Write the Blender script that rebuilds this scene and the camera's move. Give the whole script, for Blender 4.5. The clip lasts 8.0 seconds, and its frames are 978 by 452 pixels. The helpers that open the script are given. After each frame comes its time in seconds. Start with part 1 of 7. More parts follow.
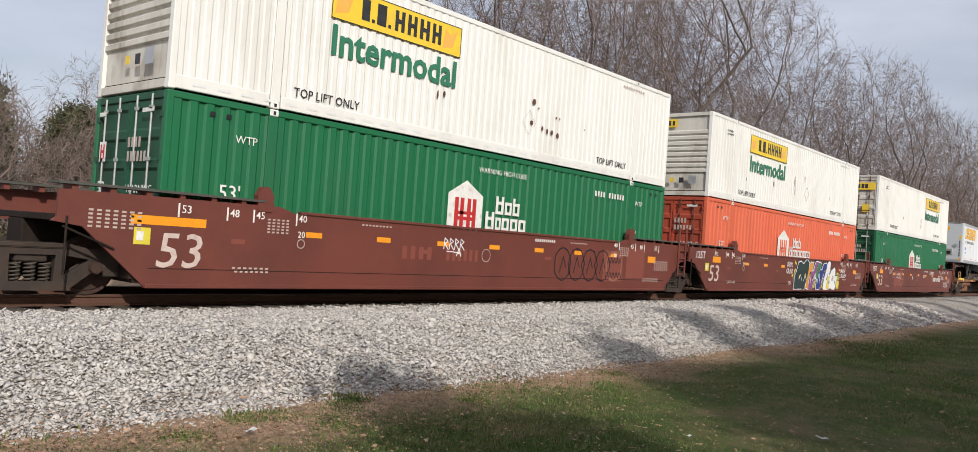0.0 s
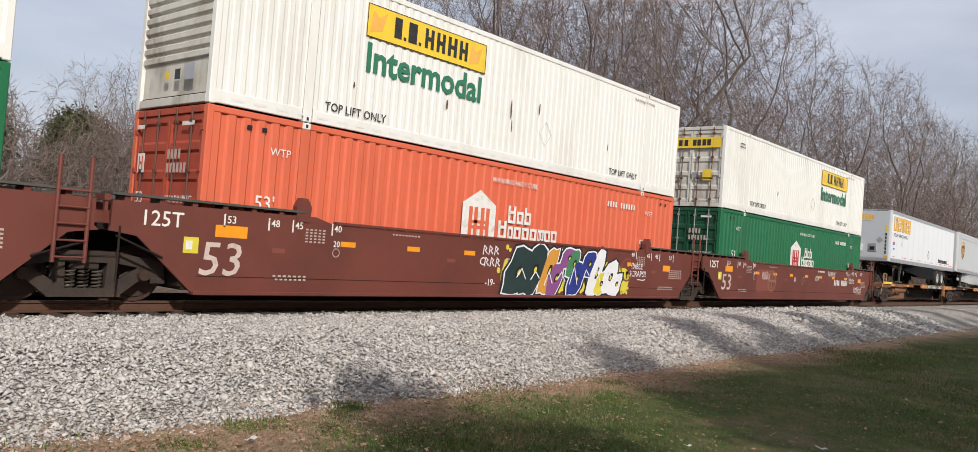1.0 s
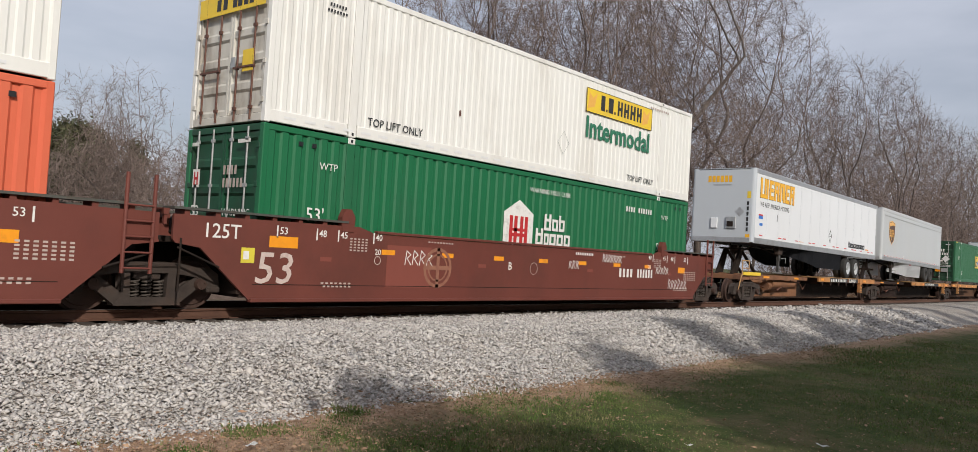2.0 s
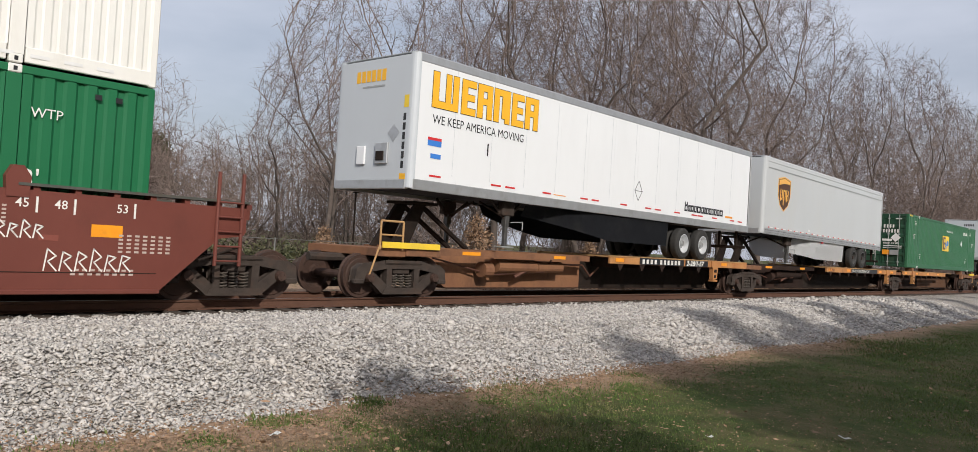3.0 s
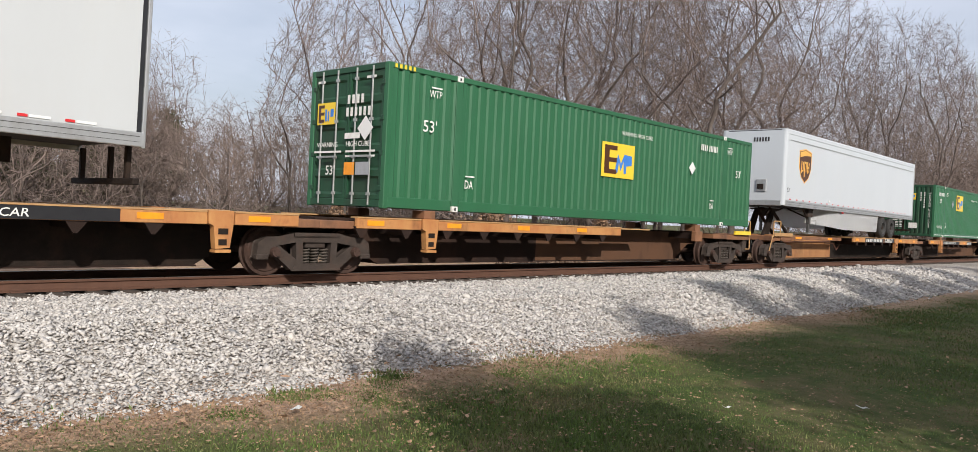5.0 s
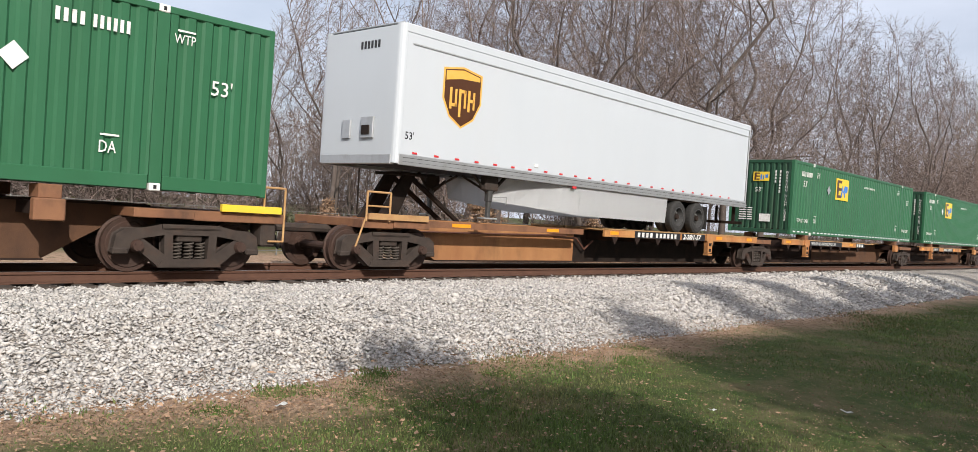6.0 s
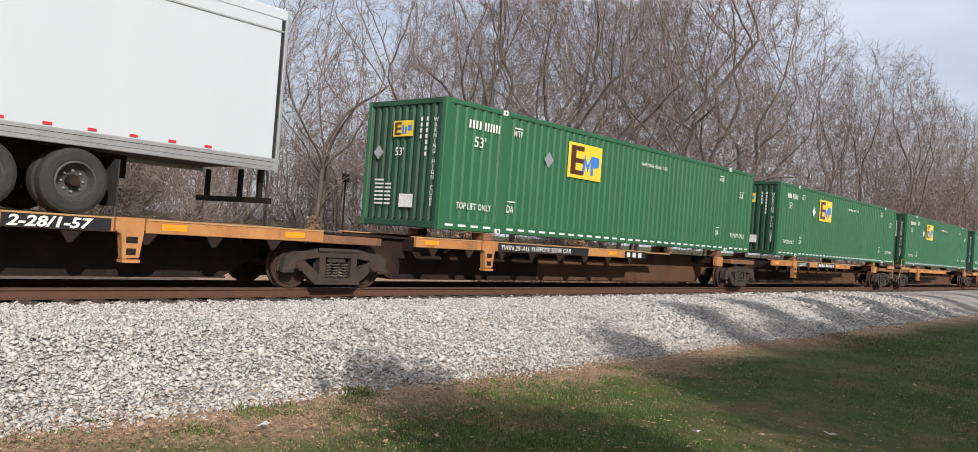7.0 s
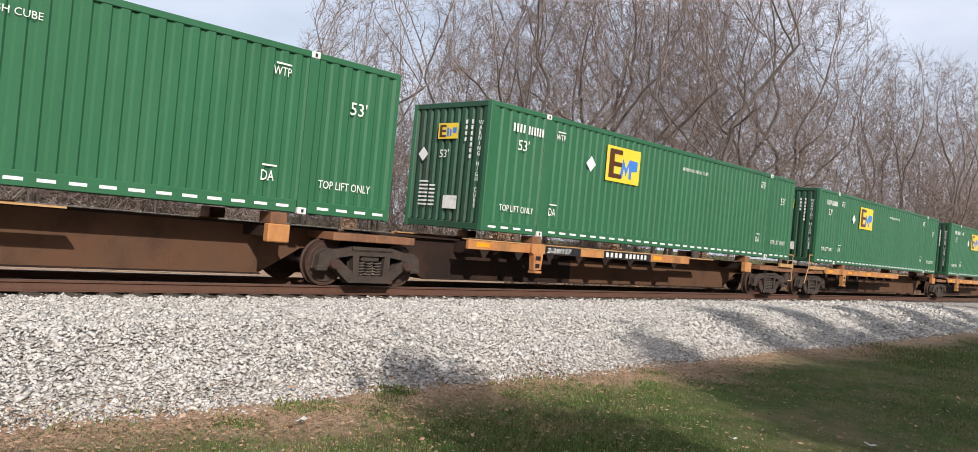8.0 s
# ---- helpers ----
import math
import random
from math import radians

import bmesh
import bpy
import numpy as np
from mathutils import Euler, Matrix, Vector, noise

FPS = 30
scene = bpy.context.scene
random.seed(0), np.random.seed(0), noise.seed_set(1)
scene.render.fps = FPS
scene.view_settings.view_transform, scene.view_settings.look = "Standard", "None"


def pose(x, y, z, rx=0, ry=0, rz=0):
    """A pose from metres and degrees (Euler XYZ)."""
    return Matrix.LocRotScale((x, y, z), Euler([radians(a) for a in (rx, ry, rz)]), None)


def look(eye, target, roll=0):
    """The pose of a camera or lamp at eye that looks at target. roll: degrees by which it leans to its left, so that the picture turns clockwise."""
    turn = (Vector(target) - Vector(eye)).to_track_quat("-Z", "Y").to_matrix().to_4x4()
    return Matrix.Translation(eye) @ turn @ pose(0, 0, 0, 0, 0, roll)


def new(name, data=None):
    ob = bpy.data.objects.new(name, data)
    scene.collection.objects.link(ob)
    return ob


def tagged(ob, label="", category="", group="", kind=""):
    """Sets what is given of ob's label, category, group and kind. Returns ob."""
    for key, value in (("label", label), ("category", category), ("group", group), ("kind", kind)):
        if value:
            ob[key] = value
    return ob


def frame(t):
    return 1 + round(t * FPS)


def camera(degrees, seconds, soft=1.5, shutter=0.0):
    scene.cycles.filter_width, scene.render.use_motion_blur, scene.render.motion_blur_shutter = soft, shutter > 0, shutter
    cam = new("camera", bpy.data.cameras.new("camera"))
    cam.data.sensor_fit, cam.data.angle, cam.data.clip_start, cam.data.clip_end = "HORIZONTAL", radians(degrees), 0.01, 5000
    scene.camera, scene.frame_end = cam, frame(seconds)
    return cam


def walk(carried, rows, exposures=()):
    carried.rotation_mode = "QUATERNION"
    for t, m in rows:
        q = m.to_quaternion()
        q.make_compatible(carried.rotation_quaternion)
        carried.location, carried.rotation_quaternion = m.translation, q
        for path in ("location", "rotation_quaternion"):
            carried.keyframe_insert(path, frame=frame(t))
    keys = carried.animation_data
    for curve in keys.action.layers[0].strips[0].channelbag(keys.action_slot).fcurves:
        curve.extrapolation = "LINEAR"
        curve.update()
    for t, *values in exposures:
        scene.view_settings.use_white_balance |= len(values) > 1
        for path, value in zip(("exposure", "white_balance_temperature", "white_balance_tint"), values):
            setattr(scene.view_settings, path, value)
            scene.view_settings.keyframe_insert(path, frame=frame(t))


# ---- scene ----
# ---- camera: a person standing on the lawn beside the railway, x along the track, y across it, z from the rail top ----
cam = camera(62.42, 8.0, 0.75, 0.0)
EYE = 1.249
PATH = [
    (0.0, 0.054, -0.019, -0.017, -49.106, 1.233, -4.070),
    (0.5, 0.047, -0.021, -0.012, -49.215, 1.150, -4.316),
    (1.0, 0.021, 0.007, 0.010, -49.299, 1.680, -4.342),
    (1.5, 0.018, -0.012, 0.001, -49.090, 2.120, -4.111),
    (2.0, 0.022, -0.001, -0.012, -49.422, 2.004, -3.471),
    (3.5, 0.004, -0.013, 0.005, -47.364, 1.048, -3.600),
    (4.0, 0.005, -0.017, 0.008, -47.097, 1.572, -3.426),
    (4.5, -0.028, 0.025, 0.006, -47.133, -0.092, -2.485),
    (6.0, -0.005, 0.010, 0.004, -47.771, -0.708, -3.742),
    (6.5, 0.016, -0.002, 0.010, -49.015, -0.076, -5.411),
    (7.0, -0.005, 0.011, 0.019, -48.787, 0.639, -4.203),
    (7.5, -0.019, 0.030, 0.005, -48.609, 0.466, -4.409),
    (8.0, -0.063, 0.043, 0.010, -46.475, 0.566, -5.231),
]
walk(cam, [(t, pose(x, y, EYE + z, 90 + p, r, w)) for t, x, y, z, w, p, r in PATH],
     exposures=[(0.0, -0.08), (0.5, -0.14), (1.0, -0.10), (2.0, -0.26), (3.5, -0.10), (4.0, -0.12), (4.5, 0.02), (6.0, 0.28), (7.0, 0.17), (8.0, 0.30)])

# ---- world and sun ----
SUN_AZ, SUN_EL = math.atan2(-0.89, -0.455), radians(31)
to_sun = Vector((math.cos(SUN_AZ) * math.cos(SUN_EL), math.sin(SUN_AZ) * math.cos(SUN_EL), math.sin(SUN_EL)))
world = bpy.data.worlds.new("world")
scene.world = world
world.use_nodes = True
wt = world.node_tree
wbg = wt.nodes["Background"]
sky = wt.nodes.new("ShaderNodeTexSky")
sky.sky_type, sky.sun_disc = "NISHITA", False
sky.sun_elevation, sky.sun_rotation = SUN_EL, math.pi / 2 - SUN_AZ
sky.air_density, sky.dust_density, sky.ozone_density = 1.0, 3.0, 1.5
# thin high cloud that whitens the blue
wco = wt.nodes.new("ShaderNodeTexCoord")
wmap = wt.nodes.new("ShaderNodeMapping")
wmap.inputs["Scale"].default_value = (1.2, 1.2, 4.0)
wno = wt.nodes.new("ShaderNodeTexNoise")
wno.inputs["Scale"].default_value, wno.inputs["Detail"].default_value = 2.2, 5.0
wra = wt.nodes.new("ShaderNodeMapRange")
wra.inputs["From Min"].default_value, wra.inputs["From Max"].default_value = 0.25, 0.75
wra.inputs["To Min"].default_value, wra.inputs["To Max"].default_value = 0.35, 0.85
wmix = wt.nodes.new("ShaderNodeMix")
wmix.data_type = "RGBA"
wmix.inputs[7].default_value = (10.4, 10.9, 12.5, 1)
wt.links.new(wco.outputs["Generated"], wmap.inputs["Vector"])
wt.links.new(wmap.outputs["Vector"], wno.inputs["Vector"])
wt.links.new(wno.outputs["Fac"], wra.inputs["Value"])
wt.links.new(wra.outputs["Result"], wmix.inputs[0])
wt.links.new(sky.outputs["Color"], wmix.inputs[6])
wt.links.new(wmix.outputs[2], wbg.inputs["Color"])
wbg.inputs["Strength"].default_value = 0.082
sun_data = bpy.data.lights.new("sun", "SUN")
sun_data.energy, sun_data.angle, sun_data.color = 3.85, radians(0.6), (1.0, 0.95, 0.88)
sun_ob = new("sun", sun_data)
sun_ob.matrix_world = look(to_sun * 60, (0, 0, 0))

# ---- materials ----
def rgb(c):
    return (*c, 1.0)


def surface(name, color, rough=0.6, metal=0.0, second=None, amount=0.5, scale=3.0, streak=0.0, fine=60.0, bump=0.15, third=None, third_amount=0.35, islands=0.0, spec=0.4, third_scale=0.7):
    """A worn surface: a base colour, patches of a second, stains of a third that run down, and fine relief."""
    m = bpy.data.materials.new(name)
    m.use_nodes = True
    nt = m.node_tree
    bs = nt.nodes["Principled BSDF"]
    bs.inputs["Roughness"].default_value, bs.inputs["Metallic"].default_value = rough, metal
    bs.inputs["Specular IOR Level"].default_value = spec
    co = nt.nodes.new("ShaderNodeTexCoord")
    mp = nt.nodes.new("ShaderNodeMapping")
    mp.inputs["Scale"].default_value = (1, 1, 1 - 0.9 * streak)
    nt.links.new(co.outputs["Object"], mp.inputs["Vector"])
    def noisy(s, detail, src, lo, hi):
        n = nt.nodes.new("ShaderNodeTexNoise")
        n.inputs["Scale"].default_value, n.inputs["Detail"].default_value, n.inputs["Roughness"].default_value = s, detail, 0.65
        nt.links.new(src, n.inputs["Vector"])
        r = nt.nodes.new("ShaderNodeMapRange")
        r.inputs["From Min"].default_value, r.inputs["From Max"].default_value = lo, hi
        nt.links.new(n.outputs["Fac"], r.inputs["Value"])
        return r.outputs["Result"], n.outputs["Fac"]
    def blend(fac, a, b, mode="MIX"):
        x = nt.nodes.new("ShaderNodeMix")
        x.data_type, x.blend_type = "RGBA", mode
        nt.links.new(fac, x.inputs[0])
        if hasattr(a, "links"):
            nt.links.new(a, x.inputs[6])
        else:
            x.inputs[6].default_value = rgb(a)
        if hasattr(b, "links"):
            nt.links.new(b, x.inputs[7])
        else:
            x.inputs[7].default_value = rgb(b)
        return x.outputs[2]
    def times(v, k):
        q = nt.nodes.new("ShaderNodeMath")
        q.operation = "MULTIPLY"
        nt.links.new(v, q.inputs[0])
        q.inputs[1].default_value = k
        return q.outputs[0]
    second = second or tuple(0.8 * v for v in color)
    f1, _ = noisy(scale, 5, mp.outputs["Vector"], 0.35, 0.7)
    colr = blend(times(f1, amount), color, second)
    if third:
        f2, _ = noisy(third_scale * scale, 8, mp.outputs["Vector"], 0.52, 0.7)
        colr = blend(times(f2, third_amount), colr, third)
    if islands:
        ge = nt.nodes.new("ShaderNodeNewGeometry")
        hs = nt.nodes.new("ShaderNodeHueSaturation")
        rr = nt.nodes.new("ShaderNodeMapRange")
        rr.inputs["To Min"].default_value, rr.inputs["To Max"].default_value = 1 - islands, 1 + islands
        nt.links.new(ge.outputs["Random Per Island"], rr.inputs["Value"])
        nt.links.new(rr.outputs["Result"], hs.inputs["Value"])
        nt.links.new(colr, hs.inputs["Color"])
        colr = hs.outputs["Color"]
    nt.links.new(colr, bs.inputs["Base Color"])
    f3, raw = noisy(fine, 3, co.outputs["Object"], 0.3, 0.7)
    bp = nt.nodes.new("ShaderNodeBump")
    bp.inputs["Strength"].default_value, bp.inputs["Distance"].default_value = bump, 0.02
    nt.links.new(raw, bp.inputs["Height"])
    nt.links.new(bp.outputs["Normal"], bs.inputs["Normal"])
    return m


M = {}
DIRT = (0.16, 0.12, 0.085)
M["white"] = surface("white_container_paint", (0.80, 0.79, 0.75), 0.5, second=(0.70, 0.68, 0.62), amount=0.5, scale=1.2, streak=0.8, third=(0.36, 0.29, 0.21), third_amount=0.28, bump=0.05)
M["white_dirty"] = surface("dirty_white_paint", (0.66, 0.64, 0.58), 0.6, second=(0.45, 0.40, 0.33), amount=0.6, scale=2.0, streak=0.7, third=(0.16, 0.11, 0.07), third_amount=0.55, bump=0.1)
M["deep_green"] = surface("dark_green_container_paint", (0.010, 0.130, 0.050), 0.5, second=(0.014, 0.155, 0.062), amount=0.5, scale=1.0, streak=0.7, third=(0.05, 0.11, 0.07), third_amount=0.25, bump=0.05)
M["bright_green"] = surface("green_container_paint", (0.027, 0.115, 0.052), 0.5, second=(0.028, 0.140, 0.064), amount=0.6, scale=1.1, streak=0.7, third=(0.07, 0.16, 0.10), third_amount=0.25, bump=0.05)
# container ends: side green darkened to carry their shade, with grime streaks
M["bright_green_end"] = surface("shaded_grimy_green_end_paint", (0.018, 0.072, 0.036), 0.55, second=(0.015, 0.052, 0.028), amount=0.7, scale=1.6, streak=0.8, third=(0.035, 0.040, 0.026), third_amount=0.6, bump=0.08)
# the deep green lowered the same way: door-end shade in the paint, plus grime
M["deep_green_end"] = surface("shaded_grimy_dark_green_door_paint", (0.010, 0.078, 0.036), 0.55, second=(0.012, 0.056, 0.030), amount=0.7, scale=1.6, streak=0.8, third=(0.035, 0.040, 0.026), third_amount=0.6, bump=0.08)
M["orange"] = surface("faded_orange_container_paint", (0.64, 0.125, 0.060), 0.6, second=(0.70, 0.165, 0.085), amount=0.6, scale=1.0, streak=0.8, third=(0.42, 0.10, 0.05), third_amount=0.3, bump=0.05)
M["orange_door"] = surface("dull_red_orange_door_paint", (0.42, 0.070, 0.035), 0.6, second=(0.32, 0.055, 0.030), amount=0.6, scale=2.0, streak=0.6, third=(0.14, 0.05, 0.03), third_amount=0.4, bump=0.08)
M["well"] = surface("brown_oxide_car_paint", (0.135, 0.036, 0.025), 0.6, second=(0.170, 0.048, 0.034), amount=0.7, scale=0.5, streak=0.2, third=(0.085, 0.030, 0.022), third_amount=0.6, bump=0.1)
M["roundel"] = surface("faded_tan_roundel_paint", (0.30, 0.135, 0.085), 0.65, second=(0.20, 0.080, 0.055), amount=0.8, scale=6.0, bump=0.05)
M["well_number"] = surface("faded_stencil_paint", (0.60, 0.50, 0.45), 0.65, second=(0.46, 0.34, 0.30), amount=0.8, scale=5.0, third=(0.28, 0.13, 0.10), third_amount=0.5, bump=0.03)
M["well_patch"] = surface("fresh_brown_patch_paint", (0.22, 0.062, 0.044), 0.6, second=(0.19, 0.055, 0.040), scale=2.0, bump=0.08)
M["black_steel"] = surface("grimy_black_steel", (0.016, 0.012, 0.010), 0.75, second=(0.034, 0.023, 0.018), amount=0.7, scale=3.0, third=(0.065, 0.038, 0.025), third_amount=0.4, bump=0.3, spec=0.15)
M["truck"] = surface("dusty_cast_steel", (0.036, 0.026, 0.021), 0.85, second=(0.062, 0.046, 0.037), amount=0.8, scale=4.0, third=(0.085, 0.042, 0.025), third_amount=0.4, bump=0.35)
M["spring"] = surface("dusty_spring_steel", (0.10, 0.082, 0.068), 0.7, 0.2, second=(0.06, 0.045, 0.036), amount=0.7, scale=6.0, bump=0.1)
M["wheel"] = surface("rusty_wheel_steel", (0.052, 0.030, 0.023), 0.7, 0.2, second=(0.085, 0.045, 0.032), amount=0.7, scale=5.0, third=(0.05, 0.04, 0.035), bump=0.2)
M["spine"] = surface("rust_stained_orange_car_paint", (0.49, 0.240, 0.085), 0.65, second=(0.36, 0.115, 0.040), amount=0.7, scale=2.5, streak=0.4, third=(0.11, 0.045, 0.025), third_amount=0.65, bump=0.25)
M["spine_rust"] = surface("rusted_sill_steel", (0.25, 0.118, 0.058), 0.75, second=(0.17, 0.075, 0.042), amount=0.8, scale=1.5, streak=0.4, third=(0.045, 0.028, 0.022), third_amount=0.7, bump=0.3)
M["spine_orange"] = surface("faded_orange_sill_paint", (0.40, 0.195, 0.080), 0.7, second=(0.27, 0.115, 0.050), amount=0.8, scale=1.2, streak=0.5, third=(0.09, 0.045, 0.028), third_amount=0.6, bump=0.25)
M["sill"] = surface("brown_black_sill_steel", (0.032, 0.019, 0.015), 0.85, second=(0.020, 0.014, 0.012), amount=0.8, scale=1.2, streak=0.3, third=(0.07, 0.036, 0.024), third_amount=0.5, bump=0.25, spec=0.15)
M["brown_sill"] = surface("rust_brown_sill_steel", (0.115, 0.058, 0.033), 0.8, second=(0.10, 0.055, 0.035), amount=0.8, scale=1.3, streak=0.3, third=(0.035, 0.022, 0.018), third_amount=0.6, bump=0.3, spec=0.2)
M["deck_tan"] = surface("worn_tan_deck_lip", (0.47, 0.285, 0.125), 0.7, second=(0.36, 0.18, 0.075), amount=0.7, scale=5.0, third=(0.2, 0.09, 0.05), bump=0.2)
M["yellow"] = surface("yellow_panel", (0.83, 0.58, 0.045), 0.5, second=(0.76, 0.50, 0.04), scale=2.0, third=(0.5, 0.36, 0.1), bump=0.03)
M["reflector"] = surface("orange_reflector", (0.86, 0.33, 0.02), 0.4, second=(0.74, 0.26, 0.02), scale=6.0, third=(0.4, 0.15, 0.04), bump=0.03)
M["letter_white"] = surface("white_stencil_paint", (0.78, 0.77, 0.73), 0.6, second=(0.60, 0.58, 0.54), scale=9.0, third=(0.36, 0.31, 0.27), third_amount=0.6, bump=0.03)
M["faint_white"] = surface("worn_stencil_paint", (0.50, 0.42, 0.38), 0.6, second=(0.36, 0.24, 0.20), scale=9.0, bump=0.03)
M["letter_green"] = surface("green_letter_paint", (0.030, 0.17, 0.095), 0.5, second=(0.05, 0.20, 0.12), scale=6.0, bump=0.03)
M["letter_black"] = surface("black_letter_paint", (0.022, 0.022, 0.024), 0.5, second=(0.06, 0.06, 0.06), scale=6.0, bump=0.03)
M["logo_red"] = surface("red_logo_paint", (0.50, 0.032, 0.035), 0.5, second=(0.42, 0.03, 0.03), scale=5.0, bump=0.03)
M["logo_blue"] = surface("blue_logo_paint", (0.045, 0.19, 0.60), 0.5, second=(0.06, 0.24, 0.62), scale=5.0, bump=0.03)
M["logo_brown"] = surface("dark_brown_logo_paint", (0.075, 0.028, 0.012), 0.4, second=(0.10, 0.04, 0.016), scale=4.0, bump=0.03)
M["logo_gold"] = surface("gold_logo_paint", (0.78, 0.40, 0.07), 0.4, second=(0.85, 0.52, 0.16), scale=3.0, bump=0.03)
M["amber"] = surface("amber_letter_paint", (0.88, 0.46, 0.03), 0.45, second=(0.80, 0.40, 0.02), scale=3.0, bump=0.03)
M["trailer_white"] = surface("clean_white_trailer_skin", (0.80, 0.81, 0.82), 0.35, second=(0.74, 0.75, 0.76), amount=0.5, scale=0.6, streak=0.7, third=(0.62, 0.62, 0.61), third_amount=0.15, bump=0.02, spec=0.5)
M["trailer_grey"] = surface("pale_grey_trailer_skin", (0.515, 0.535, 0.545), 0.45, second=(0.48, 0.495, 0.505), amount=0.6, scale=0.7, streak=0.8, third=(0.50, 0.49, 0.46), third_amount=0.3, bump=0.03)
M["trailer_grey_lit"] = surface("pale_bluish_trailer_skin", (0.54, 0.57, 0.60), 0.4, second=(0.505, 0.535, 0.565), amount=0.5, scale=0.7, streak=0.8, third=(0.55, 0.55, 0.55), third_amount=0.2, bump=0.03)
M["alu"] = surface("dull_aluminium", (0.52, 0.53, 0.54), 0.42, 0.6, second=(0.42, 0.42, 0.42), scale=4.0, streak=0.3, third=(0.3, 0.28, 0.26), bump=0.05)
M["tape_red"] = surface("red_reflective_tape", (0.60, 0.035, 0.04), 0.4, second=(0.5, 0.03, 0.035), scale=9.0, bump=0.03)
M["tape_white"] = surface("white_reflective_tape", (0.75, 0.75, 0.74), 0.4, second=(0.66, 0.65, 0.62), scale=9.0, bump=0.03)
M["tyre"] = surface("dusty_tyre_rubber", (0.026, 0.025, 0.024), 0.85, second=(0.048, 0.045, 0.041), amount=0.7, scale=6.0, third=(0.07, 0.064, 0.056), bump=0.2)
M["rim"] = surface("white_wheel_rim", (0.70, 0.71, 0.72), 0.35, 0.4, second=(0.58, 0.58, 0.58), scale=7.0, bump=0.05)
M["rim_grey"] = surface("grey_wheel_rim", (0.075, 0.073, 0.07), 0.5, 0.4, second=(0.16, 0.155, 0.15), scale=7.0, bump=0.08)
M["skirt_black"] = surface("black_plastic_skirt", (0.012, 0.013, 0.017), 0.7, second=(0.028, 0.030, 0.036), scale=1.5, third=(0.07, 0.065, 0.06), third_amount=0.3, bump=0.05)
M["rod"] = surface("galvanised_rod", (0.45, 0.46, 0.45), 0.45, 0.5, second=(0.34, 0.34, 0.33), scale=8.0, third=(0.2, 0.13, 0.09), bump=0.08)
M["rod_dark"] = surface("rusty_lock_rod", (0.12, 0.055, 0.04), 0.6, 0.2, second=(0.18, 0.08, 0.05), scale=8.0, bump=0.1)
M["grating"] = surface("grey_green_grating_steel", (0.085, 0.090, 0.080), 0.6, 0.3, second=(0.12, 0.10, 0.08), scale=5.0, third=(0.12, 0.06, 0.035), bump=0.25)
M["rail"] = surface("rust_brown_rail_steel", (0.095, 0.046, 0.030), 0.8, 0.1, second=(0.130, 0.064, 0.040), amount=0.7, scale=3.0, third=(0.07, 0.04, 0.03), bump=0.2)
M["rail_top"] = surface("polished_rail_head", (0.42, 0.41, 0.40), 0.28, 0.9, second=(0.33, 0.30, 0.28), scale=4.0, bump=0.04)
M["tie"] = surface("weathered_tie_timber", (0.055, 0.042, 0.034), 0.9, second=(0.09, 0.07, 0.055), amount=0.8, scale=6.0, bump=0.4)
M["stone"] = surface("crushed_grey_ballast", (0.50, 0.47, 0.442), 0.85, second=(0.42, 0.39, 0.36), amount=0.7, scale=1.6, third=(0.52, 0.46, 0.40), third_amount=0.5, islands=0.28, bump=0.3, spec=0.25)
M["bark"] = surface("grey_brown_bark", (0.115, 0.092, 0.078), 0.9, second=(0.062, 0.048, 0.041), amount=0.8, scale=1.2, third=(0.21, 0.185, 0.165), third_amount=0.5, bump=0.5, islands=0.2)
M["twig"] = surface("brown_winter_twig", (0.205, 0.157, 0.136), 0.9, second=(0.145, 0.104, 0.088), amount=0.8, scale=0.4, bump=0.2, islands=0.3)
M["needle"] = surface("dark_evergreen_foliage", (0.055, 0.068, 0.030), 0.8, second=(0.115, 0.092, 0.048), amount=0.8, scale=0.5, third=(0.14, 0.10, 0.05), third_amount=0.5, islands=0.4, bump=0.1)
M["leaf_dry"] = surface("dry_oak_leaf", (0.31, 0.20, 0.125), 0.8, second=(0.17, 0.10, 0.06), amount=0.7, scale=0.8, islands=0.4, bump=0.1)
M["blade"] = surface("winter_grass_blade", (0.076, 0.130, 0.025), 0.7, second=(0.125, 0.135, 0.046), amount=0.75, scale=1.5, third=(0.24, 0.18, 0.095), third_amount=0.6, islands=0.4, bump=0.05)
M["blade_tan"] = surface("dead_grass_blade", (0.35, 0.225, 0.125), 0.8, second=(0.23, 0.155, 0.078), amount=0.8, scale=1.4, third=(0.11, 0.125, 0.035), third_amount=0.7, islands=0.35, bump=0.05)
M["litter"] = surface("brown_leaf_litter", (0.21, 0.135, 0.085), 0.9, second=(0.14, 0.09, 0.058), amount=0.8, scale=2.0, third=(0.30, 0.20, 0.13), islands=0.35, bump=0.3)
M["paper"] = surface("white_litter_scrap", (0.78, 0.78, 0.76), 0.6, second=(0.6, 0.6, 0.58), scale=20.0, bump=0.1)
M["asphalt"] = surface("grey_asphalt", (0.10, 0.10, 0.10), 0.9, second=(0.07, 0.07, 0.07), scale=1.0, bump=0.3)
M["wire"] = surface("galvanised_fence_wire", (0.20, 0.20, 0.19), 0.6, 0.4, second=(0.14, 0.13, 0.12), scale=8.0, bump=0.05)
